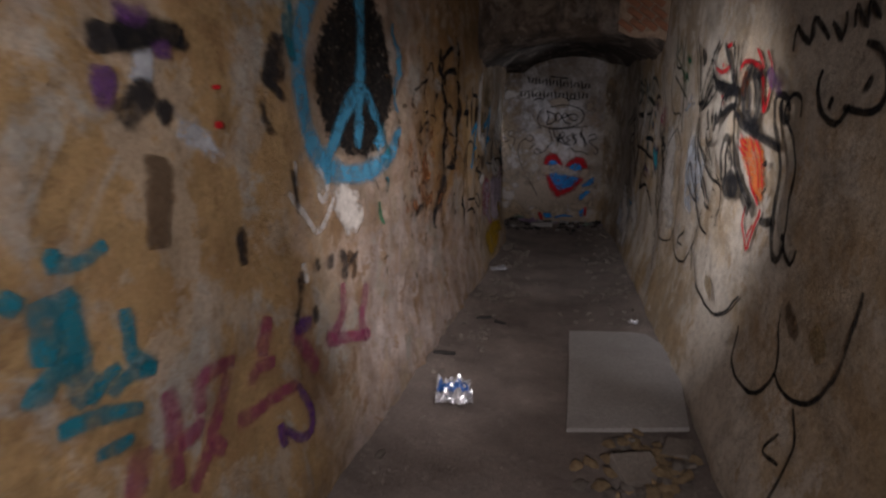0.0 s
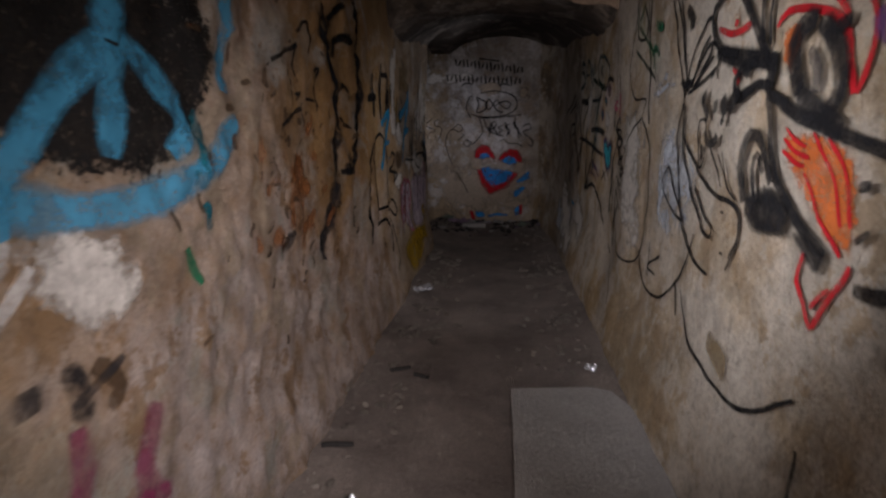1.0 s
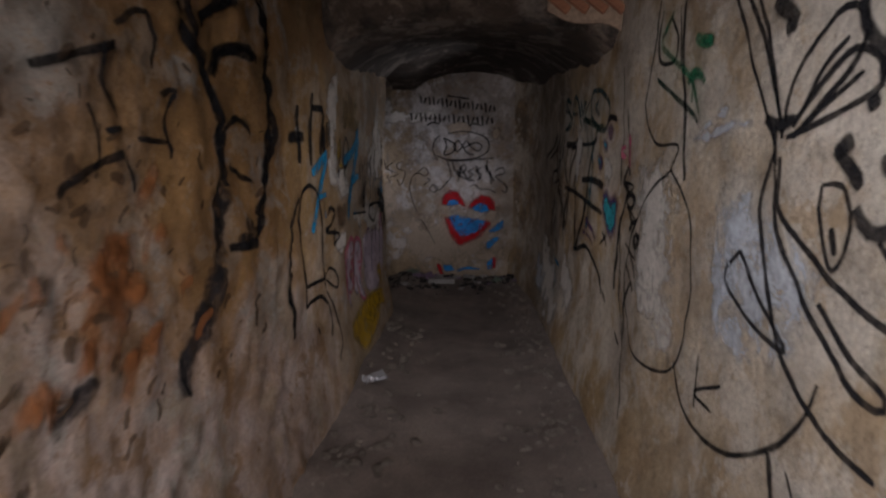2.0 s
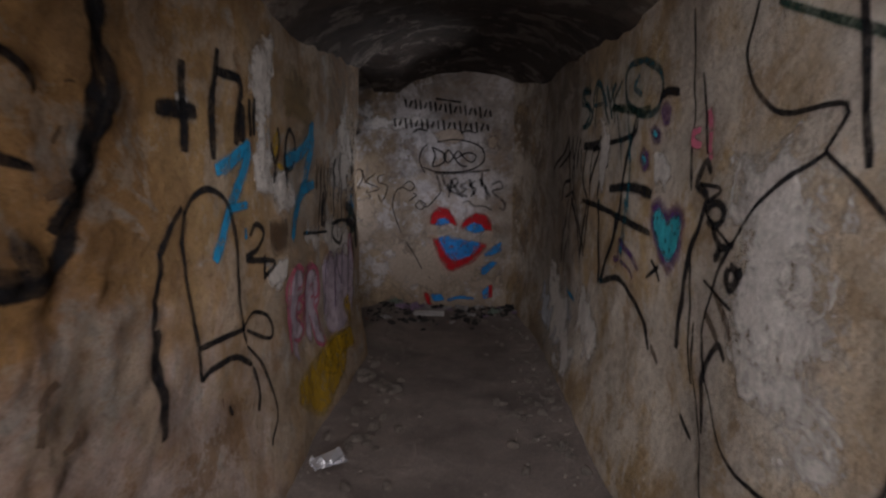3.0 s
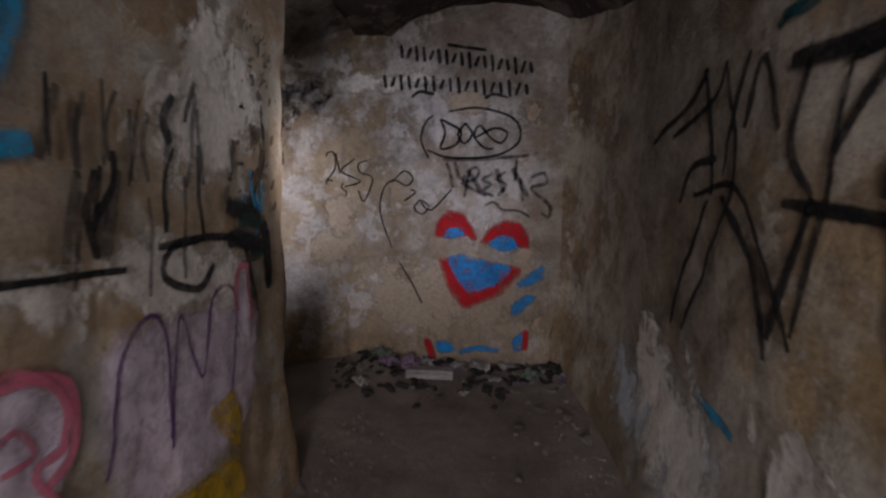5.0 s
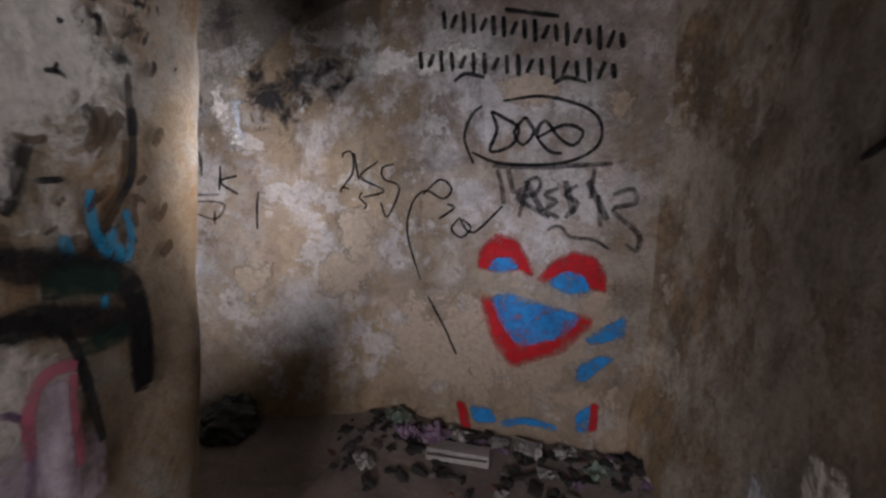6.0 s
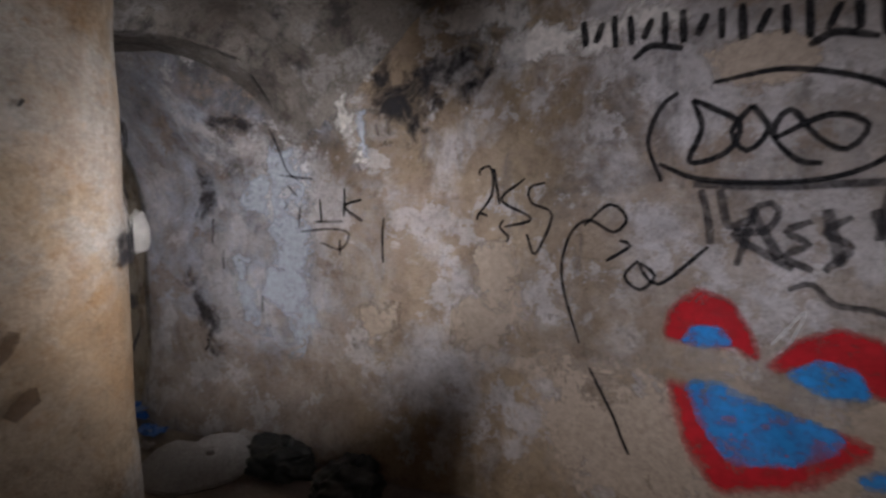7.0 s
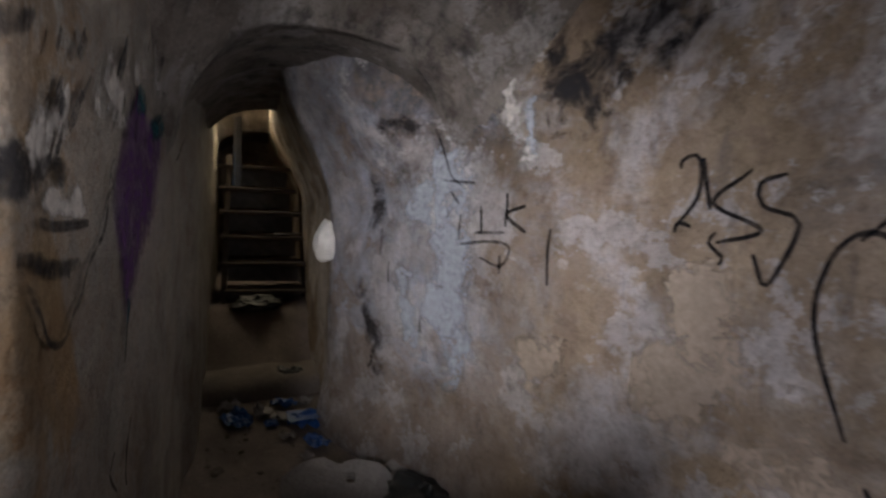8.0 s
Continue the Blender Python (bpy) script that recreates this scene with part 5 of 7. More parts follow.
g.line(BLACK, 0.05, [(1.519, 1.047), (1.528, 1.061)])
g.line(BLACK, 0.03, [(1.532, 1.137), (1.537, 1.158)])
g.line(BLACK, 0.034, [(1.987, 1.062), (2.018, 1.154), (2.009, 1.228), (1.955, 1.241), (1.896, 1.192), (1.843, 1.124)])
g.line(BLACK, 0.02, [(1.93, 1.084), (1.955, 1.156), (1.936, 1.192), (1.893, 1.148)])
g.fill(BLACK, [(1.968, 1.082), (1.843, 1.124), (1.746, 1.063), (1.771, 1.011), (1.92, 0.998), (1.974, 1.035)])
g.fill(BLACK, [(1.735, 1.024), (1.682, 1.03), (1.604, 0.993), (1.628, 0.958), (1.688, 0.989)])
g.line(BLACK, 0.03, [(2.389, 1.356), (2.337, 1.32), (2.307, 1.287)])
g.line(BLACK, 0.03, [(2.339, 1.373), (2.387, 1.349)])
g.line(BLACK, 0.035, [(2.253, 1.346), (2.237, 1.31)])
g.line(BLACK, 0.05, [(2.195, 1.351), (2.157, 1.3)])
g.line(BLACK, 0.045, [(2.071, 1.36), (2.111, 1.335), (2.137, 1.308)])
g.line(BLACK, 0.03, [(2.3, 1.441), (2.287, 1.419)])
g.line(BLACK, 0.03, [(2.304, 1.255), (2.267, 1.216), (2.218, 1.222), (2.199, 1.242)])
g.line(BLACK, 0.03, [(2.177, 1.291), (2.161, 1.274)])
g.line(BLACK, 0.012, [(2.243, 1.202), (2.176, 1.141), (2.12, 1.092)])
g.line(MULBERRY, 0.07, [(1.554, 1.449), (1.508, 1.416), (1.43, 1.379)])

g = Painting("R", "round_drawing", "black outlines of rounded shapes and letters")
g.line(BLACK, 0.02, [(1.44, 1.49), (1.44, 1.56), (1.35, 1.5), (1.33, 1.56), (1.25, 1.49)])
g.line(BLACK, 0.02, [(1.24, 1.53), (1.17, 1.48), (1.16, 1.54)])
g.line(BLACK, 0.02, [(1.1, 1.49), (1.1, 1.54), (1.03, 1.48), (1.02, 1.53), (0.96, 1.48)])
g.line(BLACK, 0.02, [(1.24, 1.41), (1.25, 1.36), (1.2, 1.29), (1.1, 1.26), (1.05, 1.3)])
g.line(BLACK, 0.035, [(1.17, 1.32), (1.15, 1.31)])
g.line(BLACK, 0.02, [(1.08, 1.3), (0.96, 1.28), (0.91, 1.33), (0.95, 1.41), (1.02, 1.44)])
g.line(BLACK, 0.04, [(1, 1.35), (0.98, 1.34)])
g.line(BLACK, 0.016, [(1.34, 1.29), (1.34, 1.34), (1.41, 1.36), (1.45, 1.3), (1.32, 1.16), (1.33, 1.04), (1.35, 0.91), (1.26, 0.86), (1.24, 0.91)])
g.line(BLACK, 0.014, [(2.45, 0.68), (2.29, 0.52), (1.91, 0.5), (1.66, 0.65)])
g.line(BLACK, 0.014, [(1.62, 0.55), (1.57, 0.42), (1.34, 0.41), (1.23, 0.53), (1.27, 0.71)])
g.line(BLACK, 0.014, [(1.23, 0.53), (1.15, 0.5), (1.01, 0.54), (0.89, 0.67), (0.85, 0.81), (0.84, 0.89)])
g.line(BLACK, 0.012, [(1.08, 0.49), (1.02, 0.41), (1.02, 0.23)])
g.line(BLACK, 0.012, [(1.1, 0.4), (1.14, 0.32), (1.05, 0.33)])
g.line(BROWN, 0.08, [(1.22, 0.75), (1.13, 0.68)])
g.line(OLIVE, 0.10, [(1.04, 0.73), (0.96, 0.68)])
g.line(OLIVE, 0.10, [(2.15, 0.61), (1.98, 0.57)])

g = Painting("R", "face_drawing", "thin black face outline and loops")
g.line(BLACK, 0.013, [(3.44, 1.99), (3.48, 1.84), (3.53, 1.7), (3.57, 1.56), (3.44, 1.43), (3.23, 1.41), (3.27, 1.33)])
g.line(BLACK, 0.012, [(3.27, 1.33), (3.08, 1.17), (3.02, 0.94), (3.1, 0.69), (3.31, 0.58), (3.58, 0.61), (3.71, 0.88), (3.5, 1.2), (3.26, 1.33)])
g.line(BLACK, 0.014, [(3.13, 0.68), (3.02, 0.55), (2.77, 0.55), (2.54, 0.68), (2.42, 0.81), (2.39, 0.9)])
g.line(BLACK, 0.02, [(2.53, 0.68), (2.5, 0.56)])
g.line(BLACK, 0.012, [(2.93, 0.77), (2.94, 0.6)])
g.line(BLACK, 0.012, [(2.79, 0.73), (2.94, 0.65), (2.84, 0.63)])
g.line(GREEN, 0.02, [(3.31, 1.87), (3.42, 1.78), (3.17, 1.63), (3.07, 1.5)])
g.line(GREEN, 0.02, [(3.05, 1.61), (3.13, 1.61), (3.14, 1.54)])
g.line(GREEN, 0.03, [(3.07, 1.72), (2.99, 1.7)])
g.line(BLACK, 0.012, [(3.25, 1.87), (3.23, 1.67)])
g.line(BLACK, 0.012, [(3.85, 1.79), (3.84, 1.54), (3.82, 1.26)])
g.line(BLACK, 0.012, [(3.77, 1.28), (3.65, 1.26), (3.72, 1.21), (3.57, 1.12)])
g.line(BLACK, 0.012, [(3.71, 1.01), (3.54, 0.96)])
g.line(BLACK, 0.012, [(3.76, 0.88), (3.73, 0.67), (3.53, 0.27)])
# more of the same bluish torch glare, painted on
g.fill(PALE_BLUE, [(2.91, 1.26), (2.68, 1.22), (2.69, 1.1), (2.73, 0.85), (2.85, 0.98)])
g.fill(PALE_BLUE, [(3.1, 1.43), (2.78, 1.47), (2.69, 1.43), (3.01, 1.39)])

g = Painting("R", "angular_tag", "bold angular black spray letters")
g.line(BLACK, 0.026, [(4.97, 1.51), (4.45, 1.49), (4.36, 1.55)])
g.line(BLACK, 0.03, [(4.39, 1.56), (4.49, 1.39), (4.57, 1.18), (4.74, 0.99), (4.84, 0.82)])
g.line(BLACK, 0.04, [(4.8, 1.28), (4.42, 1.28), (4.15, 1.25)])
g.line(BLACK, 0.03, [(5.32, 1.22), (4.76, 1.17), (4.17, 1.11)])
g.line(BLACK, 0.03, [(4.84, 0.82), (4.58, 0.88), (4.36, 0.84), (4.23, 0.77), (4.18, 0.67)])
g.fill(PALE_BLUE, [(6.73, 0.57), (5.76, 0.62), (5.44, 0.52), (5.53, 0.24), (6.25, 0.12), (6.67, 0.31)])
g.line(CYAN, 0.03, [(5.76, 0.62), (5.46, 0.6)])
g.line(TEAL, 0.02, [(4.7, 1.62), (4.54, 1.36)])
g.line(BLACK, 0.022, [(6.09, 1.45), (5.76, 1.53), (5.71, 1.63)])
g.line(BLACK, 0.022, [(5.71, 1.63), (5.56, 1.3), (5.72, 1.04), (5.93, 0.78)])
g.line(BLACK, 0.02, [(5.86, 1.24), (5.55, 1.26), (5.35, 1.06), (5.24, 0.9)])
g.line(BLACK, 0.02, [(5.24, 0.93), (5.17, 1.23), (5.13, 1.49)])
g.line(BLACK, 0.026, [(5.13, 1.49), (5, 1.5), (4.92, 1.5)])
g.line(TEAL, 0.022, [(4.49, 1.6), (4.43, 1.4), (4.43, 1.2)])
g.line(TEAL, 0.014, [(4.48, 1.04), (4.47, 0.94)])
g.line(TEAL, 0.03, [(4.97, 1.22), (4.95, 1.21)])
g.line(TEAL, 0.03, [(4.6, 1.17), (4.59, 1.15)])
g.line(TEAL, 0.03, [(4.82, 0.84), (4.8, 0.82)])
g.line(TEAL, 0.03, [(4.52, 1.28), (4.51, 1.27)])
g.line(TEAL, 0.02, [(4.88, 1.41), (4.8, 1.39)])

g = Painting("R", "teal_tag", "teal and black spray lettering")
g.line(DARKTEAL, 0.025, [(5.19, 1.81), (5.45, 1.84), (5.23, 1.7), (5.42, 1.63)])
g.line(DARKTEAL, 0.022, [(5.12, 1.61), (5.06, 1.82), (4.86, 1.59)])
g.line(DARKTEAL, 0.022, [(4.83, 1.77), (4.75, 1.58)])
g.line(DARKTEAL, 0.022, [(4.63, 1.75), (4.78, 1.68), (4.57, 1.61)])
g.line(DARKTEAL, 0.03, [(4.31, 1.76), (4.54, 1.78), (4.53, 1.65), (4.29, 1.55), (4.11, 1.56), (4.13, 1.67), (4.31, 1.76)])
g.line(TEAL, 0.025, [(4.37, 1.72), (4.43, 1.68), (4.32, 1.63)])

g = Painting("R", "drip_letters", "thin black and dark teal spray letters with runs")
g.line(BLACK, 0.026, [(6.065, 0.771), (5.9, 1.035), (5.749, 1.226)])
g.line(BLACK, 0.026, [(5.729, 1.24), (5.783, 1.464), (5.866, 1.642)])
g.line(BLACK, 0.026, [(5.644, 1.238), (5.43, 1.063), (5.342, 0.851)])
g.line(BLACK, 0.026, [(5.34, 0.9), (5.257, 1.096), (5.218, 1.231)])
g.line(BLACK, 0.026, [(5.552, 1.415), (5.484, 1.58), (5.35, 1.385)])
g.line(BLACK, 0.026, [(5.161, 1.316), (5.065, 1.441), (4.984, 1.555)])
g.line(BLACK, 0.026, [(5.025, 1.228), (4.989, 1.384), (4.967, 1.505)])
g.line(BLACK, 0.026, [(6.317, 1.451), (5.974, 1.542), (5.83, 1.636)])
g.line(BLACK, 0.026, [(5.652, 1.292), (5.601, 1.497), (5.552, 1.616)])
g.line(BLACK, 0.026, [(5.257, 1.521), (5.291, 1.346), (5.218, 1.231)])
g.line(BLACK, 0.026, [(5.991, 1.214), (5.881, 1.329), (5.712, 1.348)])
g.line(BLACK, 0.04, [(4.985, 1.227), (4.956, 1.051), (4.899, 0.901), (4.861, 0.812)])
g.line(BLACK, 0.034, [(4.613, 1.155), (4.684, 1.022), (4.777, 0.912), (4.838, 0.826)])
g.line(BLACK, 0.045, [(5.332, 1.532), (5.123, 1.515), (4.979, 1.516)])
g.line(DARKTEAL, 0.026, [(5.265, 1.842), (5.415, 1.858), (5.421, 1.784), (5.231, 1.741), (5.157, 1.675), (5.272, 1.633), (5.387, 1.652)])
g.line(DARKTEAL, 0.026, [(5.146, 1.689), (5.1, 1.796), (5.037, 1.834), (4.933, 1.754), (4.885, 1.678)])
g.line(DARKTEAL, 0.022, [(5.12, 1.723), (4.952, 1.706)])
g.line(DARKTEAL, 0.03, [(4.879, 1.781), (4.84, 1.683), (4.778, 1.607)])
g.line(DARKTEAL, 0.03, [(4.71, 1.756), (4.793, 1.719), (4.831, 1.68)])
g.line(DARKGREEN, 0.034, [(4.784, 1.654), (4.596, 1.625), (4.446, 1.594), (4.302, 1.562), (4.19, 1.561)])
g.line(TEAL, 0.05, [(4.442, 1.232), (4.46, 1.148), (4.464, 1.061), (4.487, 1)])
g.line(PURPLE, 0.03, [(4.618, 0.964), (4.516, 0.98), (4.525, 1.055), (4.403, 1.026), (4.298, 0.989), (4.261, 0.958)])
g.line(PURPLE, 0.02, [(4.483, 0.971), (4.367, 0.949), (4.314, 0.92)])
g.fill(PALE_BARE, [(6.526, 0.629), (6.143, 0.792), (5.724, 0.648), (5.406, 0.511), (5.176, 0.298), (5.271, 0.129), (5.723, 0.117), (6.187, 0.275)])
g.fill(PALE_BARE, [(5.393, 0.668), (5.155, 0.769), (4.959, 0.728), (4.839, 0.643), (4.766, 0.479), (4.891, 0.383), (5.2, 0.432)])
g.fill(PALE_BARE, [(4.97, 1.646), (4.79, 1.534), (4.788, 1.346), (4.915, 1.226), (4.994, 1.423)])

g = Painting("R", "heart_tag", "purple-edged turquoise heart with small eyes")
g.fill(PURPLE, [(4.166, 1.134), (4.149, 1.215), (4.079, 1.241), (4.005, 1.192), (3.962, 1.206), (3.907, 1.219), (3.857, 1.174), (3.867, 1.109), (3.919, 1.036), (3.995, 0.982), (4.081, 1.03)])
g.fill(AQUA, [(4.122, 1.128), (4.117, 1.183), (4.073, 1.199), (4.004, 1.149), (3.957, 1.172), (3.902, 1.184), (3.883, 1.141), (3.912, 1.078), (3.987, 1.027), (4.069, 1.063)])
g.line(BLACK, 0.016, [(4.095, 1.171), (4.081, 1.167)])
g.line(BLACK, 0.016, [(4.114, 1.118), (4.1, 1.114)])
g.line(BLACK, 0.016, [(4.018, 1.097), (4.005, 1.094)])
g.line(BLACK, 0.016, [(3.929, 1.129), (3.919, 1.125)])
g.line(BLACK, 0.016, [(3.921, 1.179), (3.91, 1.176)])
g.line(BLACK, 0.016, [(3.975, 1.069), (3.964, 1.066)])
g.line(BLACK, 0.016, [(4.021, 1.056), (4.008, 1.053)])
g.fill(PALE_BARE, [(4.151, 1.394), (4.04, 1.394), (3.979, 1.324), (3.993, 1.27), (4.066, 1.259), (4.152, 1.324)])
g.fill(PURPLE, [(4.324, 1.39), (4.269, 1.434), (4.206, 1.401), (4.199, 1.352), (4.253, 1.329)])
g.fill(AQUA, [(4.29, 1.387), (4.26, 1.403), (4.229, 1.376), (4.253, 1.359)])
g.fill(PURPLE, [(4.196, 1.479), (4.15, 1.501), (4.087, 1.466), (4.093, 1.424), (4.167, 1.427)])
g.fill(AQUA, [(4.166, 1.469), (4.14, 1.479), (4.117, 1.457), (4.142, 1.446)])
g.fill(PURPLE, [(4.085, 1.538), (4.05, 1.565), (4.009, 1.534), (4.018, 1.481), (4.058, 1.475)])
g.line(BLACK, 0.03, [(4.097, 1.577), (4.039, 1.59), (3.944, 1.57)])
g.line(BLACK, 0.016, [(4.183, 0.943), (4.06, 1.002), (4.101, 0.981)])
g.line(BLACK, 0.018, [(4.131, 1.016), (4.081, 0.984), (4.052, 0.95)])
g.line(PINK, 0.028, [(3.74, 1.484), (3.72, 1.431), (3.722, 1.378), (3.708, 1.343)])
g.line(PINK, 0.024, [(3.78, 1.433), (3.823, 1.43), (3.815, 1.399), (3.774, 1.388)])

g = Painting("R", "long_tag", "long black spray strokes and looping letters")
g.line(BLACK, 0.014, [(3.795, 1.594), (3.778, 1.5), (3.767, 1.419), (3.753, 1.36)])
g.line(BLACK, 0.026, [(3.72, 1.306), (3.753, 1.343), (3.778, 1.318), (3.798, 1.278), (3.75, 1.258), (3.728, 1.234), (3.747, 1.194)])
g.line(BLACK, 0.03, [(3.747, 1.194), (3.763, 1.141), (3.801, 1.089), (3.85, 0.993), (3.885, 0.891), (3.906, 0.758)])
g.line(BLACK, 0.016, [(3.799, 1.077), (3.806, 1.001), (3.812, 0.923), (3.803, 0.821), (3.783, 0.684)])
g.line(BLACK, 0.024, [(3.723, 1.195), (3.692, 1.222), (3.651, 1.224), (3.621, 1.201), (3.629, 1.175), (3.667, 1.166), (3.712, 1.18)])
g.line(BLACK, 0.022, [(3.672, 1.163), (3.652, 1.137), (3.621, 1.113), (3.591, 1.111)])
g.line(BLACK, 0.03, [(3.62, 1.108), (3.632, 1.085), (3.65, 1.078)])
g.line(BLACK, 0.02, [(3.591, 1.111), (3.558, 1.124)])
g.line(BLACK, 0.032, [(3.568, 1.063), (3.58, 1.031), (3.557, 1.013), (3.527, 1.036), (3.537, 1.063), (3.564, 1.069)])
g.line(BLACK, 0.026, [(3.529, 1.05), (3.497, 1.065)])
g.line(BLACK, 0.024, [(3.669, 0.58), (3.689, 0.667), (3.684, 0.742), (3.659, 0.8), (3.623, 0.846), (3.592, 0.849), (3.559, 0.825)])
g.line(BROWN, 0.03, [(3.695, 0.928), (3.655, 0.894), (3.617, 0.862)])
g.line(BROWN, 0.03, [(3.643, 0.986), (3.583, 0.948), (3.527, 0.889)])
g.line(BLACK, 0.022, [(3.842, 0.566), (3.796, 0.55), (3.743, 0.528)])
g.line(BROWN, 0.03, [(4.146, 0.698), (4.066, 0.652)])

g = Painting("L", "dark_smears", "black spray face with teeth and mould on pale plaster")
g.fill(PALE_BARE, [(6.196, 1.454), (6.321, 1.499), (6.368, 1.426), (6.34, 1.399), (6.168, 1.347), (6.16, 1.391)])
g.fill(PALE_BARE, [(6.205, 1.334), (6.276, 1.349), (6.335, 1.325), (6.392, 1.351), (6.418, 1.288), (6.202, 1.296)])
g.fill(PALE_BARE, [(6.435, 1.548), (6.853, 1.671), (7.972, 1.93), (7.433, 1.707), (6.67, 1.492), (6.43, 1.477)])
g.fill(SMUDGE, [(6.096, 1.532), (6.222, 1.572), (6.22, 1.538), (6.16, 1.497), (6.08, 1.476)])
g.fill(SMUDGE, [(6.069, 1.385), (6.148, 1.403), (6.181, 1.36), (6.164, 1.314), (6.06, 1.313)])
g.fill(SMUDGE, [(6.246, 1.37), (6.279, 1.393), (6.365, 1.375), (6.35, 1.35), (6.305, 1.329), (6.265, 1.348)])
g.line(GREY, 0.03, [(6.167, 1.34), (6.207, 1.361), (6.257, 1.374)])
g.line(GREY, 0.016, [(6.184, 1.297), (6.283, 1.285), (6.418, 1.283)])
g.line(SMUDGE, 0.035, [(6.131, 1.259), (6.198, 1.244), (6.268, 1.227), (6.383, 1.219)])
g.line(SMUDGE, 0.03, [(6.198, 1.241), (6.201, 1.226)])
g.line(SMUDGE, 0.03, [(6.328, 1.222), (6.322, 1.206)])
g.line(SMUDGE, 0.016, [(6.13, 1.253), (6.151, 1.211), (6.175, 1.179), (6.201, 1.147), (6.239, 1.127), (6.296, 1.121), (6.336, 1.149), (6.386, 1.173), (6.414, 1.215), (6.484, 1.255), (6.517, 1.292), (6.55, 1.374), (6.58, 1.396)])
g.line(GREY, 0.012, [(6.549, 1.364), (6.569, 1.343), (6.519, 1.323), (6.493, 1.284)])
g.line(SMUDGE, 0.024, [(6.296, 1.494), (6.279, 1.469), (6.255, 1.444)])
g.line(GREY, 0.028, [(6.714, 1.652), (6.67, 1.602), (6.609, 1.552)])
g.line(SMUDGE, 0.024, [(6.296, 1.465), (6.287, 1.453), (6.275, 1.441)])
g.line(GREY, 0.025, [(7.849, 1.812), (7.717, 1.725), (7.544, 1.639)])
g.line(SMUDGE, 0.015, [(7.745, 1.574), (7.621, 1.502), (7.459, 1.435)])
g.line(GREY, 0.029, [(7.395, 1.765), (7.302, 1.693), (7.18, 1.62)])
g.line(SMUDGE, 0.029, [(6.929, 1.477), (6.91, 1.461), (6.882, 1.444)])
g.line(GREY, 0.023, [(6.363, 1.483), (6.339, 1.452), (6.306, 1.421)])
g.line(SMUDGE, 0.018, [(6.282, 1.428), (6.264, 1.402), (6.239, 1.377)])
g.line(GREY, 0.012, [(6.389, 1.513), (6.372, 1.49), (6.347, 1.466)])
g.line(SMUDGE, 0.015, [(7.623, 1.799), (7.505, 1.714), (7.35, 1.63)])
g.line(GREY, 0.02, [(7.229, 1.781), (7.142, 1.706), (7.027, 1.631)])
g.line(SMUDGE, 0.024, [(6.578, 1.5), (6.55, 1.47), (6.513, 1.441)])
g.line(GREY, 0.01, [(6.226, 1.412), (6.212, 1.391), (6.192, 1.371)])
g.line(SMUDGE, 0.015, [(6.365, 1.578), (6.346, 1.551), (6.321, 1.524)])
g.line(GREY, 0.012, [(7.463, 1.849), (7.419, 1.814), (7.357, 1.776)])
g.line(SMUDGE, 0.01, [(7.207, 1.624), (7.135, 1.568), (7.038, 1.512)])
g.line(GREY, 0.013, [(6.363, 1.564), (6.35, 1.545), (6.33, 1.525)])
g.line(SMUDGE, 0.017, [(6.94, 1.715), (6.917, 1.692), (6.884, 1.668)])
g.line(GREY, 0.021, [(7.589, 1.89), (7.478, 1.805), (7.333, 1.719)])
g.line(SMUDGE, 0.023, [(6.625, 1.629), (6.587, 1.585), (6.534, 1.54)])
g.line(GREY, 0.028, [(6.26, 1.465), (6.249, 1.449), (6.234, 1.433)])
g.line(SMUDGE, 0.029, [(6.613, 1.523), (6.593, 1.502), (6.565, 1.479)])
g.line(GREY, 0.012, [(6.247, 1.546), (6.236, 1.529), (6.221, 1.511)])
g.line(SMUDGE, 0.029, [(7.75, 1.744), (7.686, 1.702), (7.596, 1.657)])
g.line(GREY, 0.016, [(7.479, 1.842), (7.378, 1.762), (7.243, 1.681)])
g.line(SMUDGE, 0.023, [(6.696, 1.543), (6.669, 1.514), (6.63, 1.485)])
g.line(GREY, 0.012, [(6.236, 1.454), (6.224, 1.436), (6.207, 1.417)])
g.line(SMUDGE, 0.013, [(7.65, 1.879), (7.559, 1.811), (7.436, 1.74)])
g.line(GREY, 0.028, [(6.713, 1.489), (6.69, 1.467), (6.658, 1.444)])
g.line(GREY, 0.01, [(6.523, 0.846), (6.496, 0.815), (6.527, 0.765)])
g.line(GREY, 0.01, [(6.662, 0.853), (6.608, 0.804), (6.58, 0.747)])

g = Painting("L", "purple_heart_tag", "dark purple and teal spray heart with a long tail")
g.fill(PURPLE, [(6.897, 1.576), (6.981, 1.548), (6.978, 1.491), (7.103, 1.52), (7.206, 1.515), (7.098, 1.362), (7.002, 1.256), (6.865, 1.181), (6.828, 1.118), (6.729, 1.058), (6.694, 1.14), (6.631, 1.231), (6.612, 1.321), (6.656, 1.412), (6.77, 1.505)])
g.fill(DARKTEAL, [(6.898, 1.597), (6.99, 1.586), (6.98, 1.534), (6.846, 1.516)])
g.fill(DARKTEAL, [(7.039, 1.52), (7.208, 1.565), (7.239, 1.51), (7.064, 1.469)])
g.line(DARKTEAL, 0.02, [(6.749, 1.092), (6.733, 1.019), (6.696, 0.966)])

g = Painting("L", "mould_dabs", "black mould dabs on pale plaster")
g.cloud(SMUDGE, (5.6, 1.45), (5.98, 1.80), 60, 0.016, 12)
g.cloud(BROWN, (5.58, 0.96), (5.98, 1.46), 30, 0.03, 13)

for g in list(Painting.made):
    g.finish()

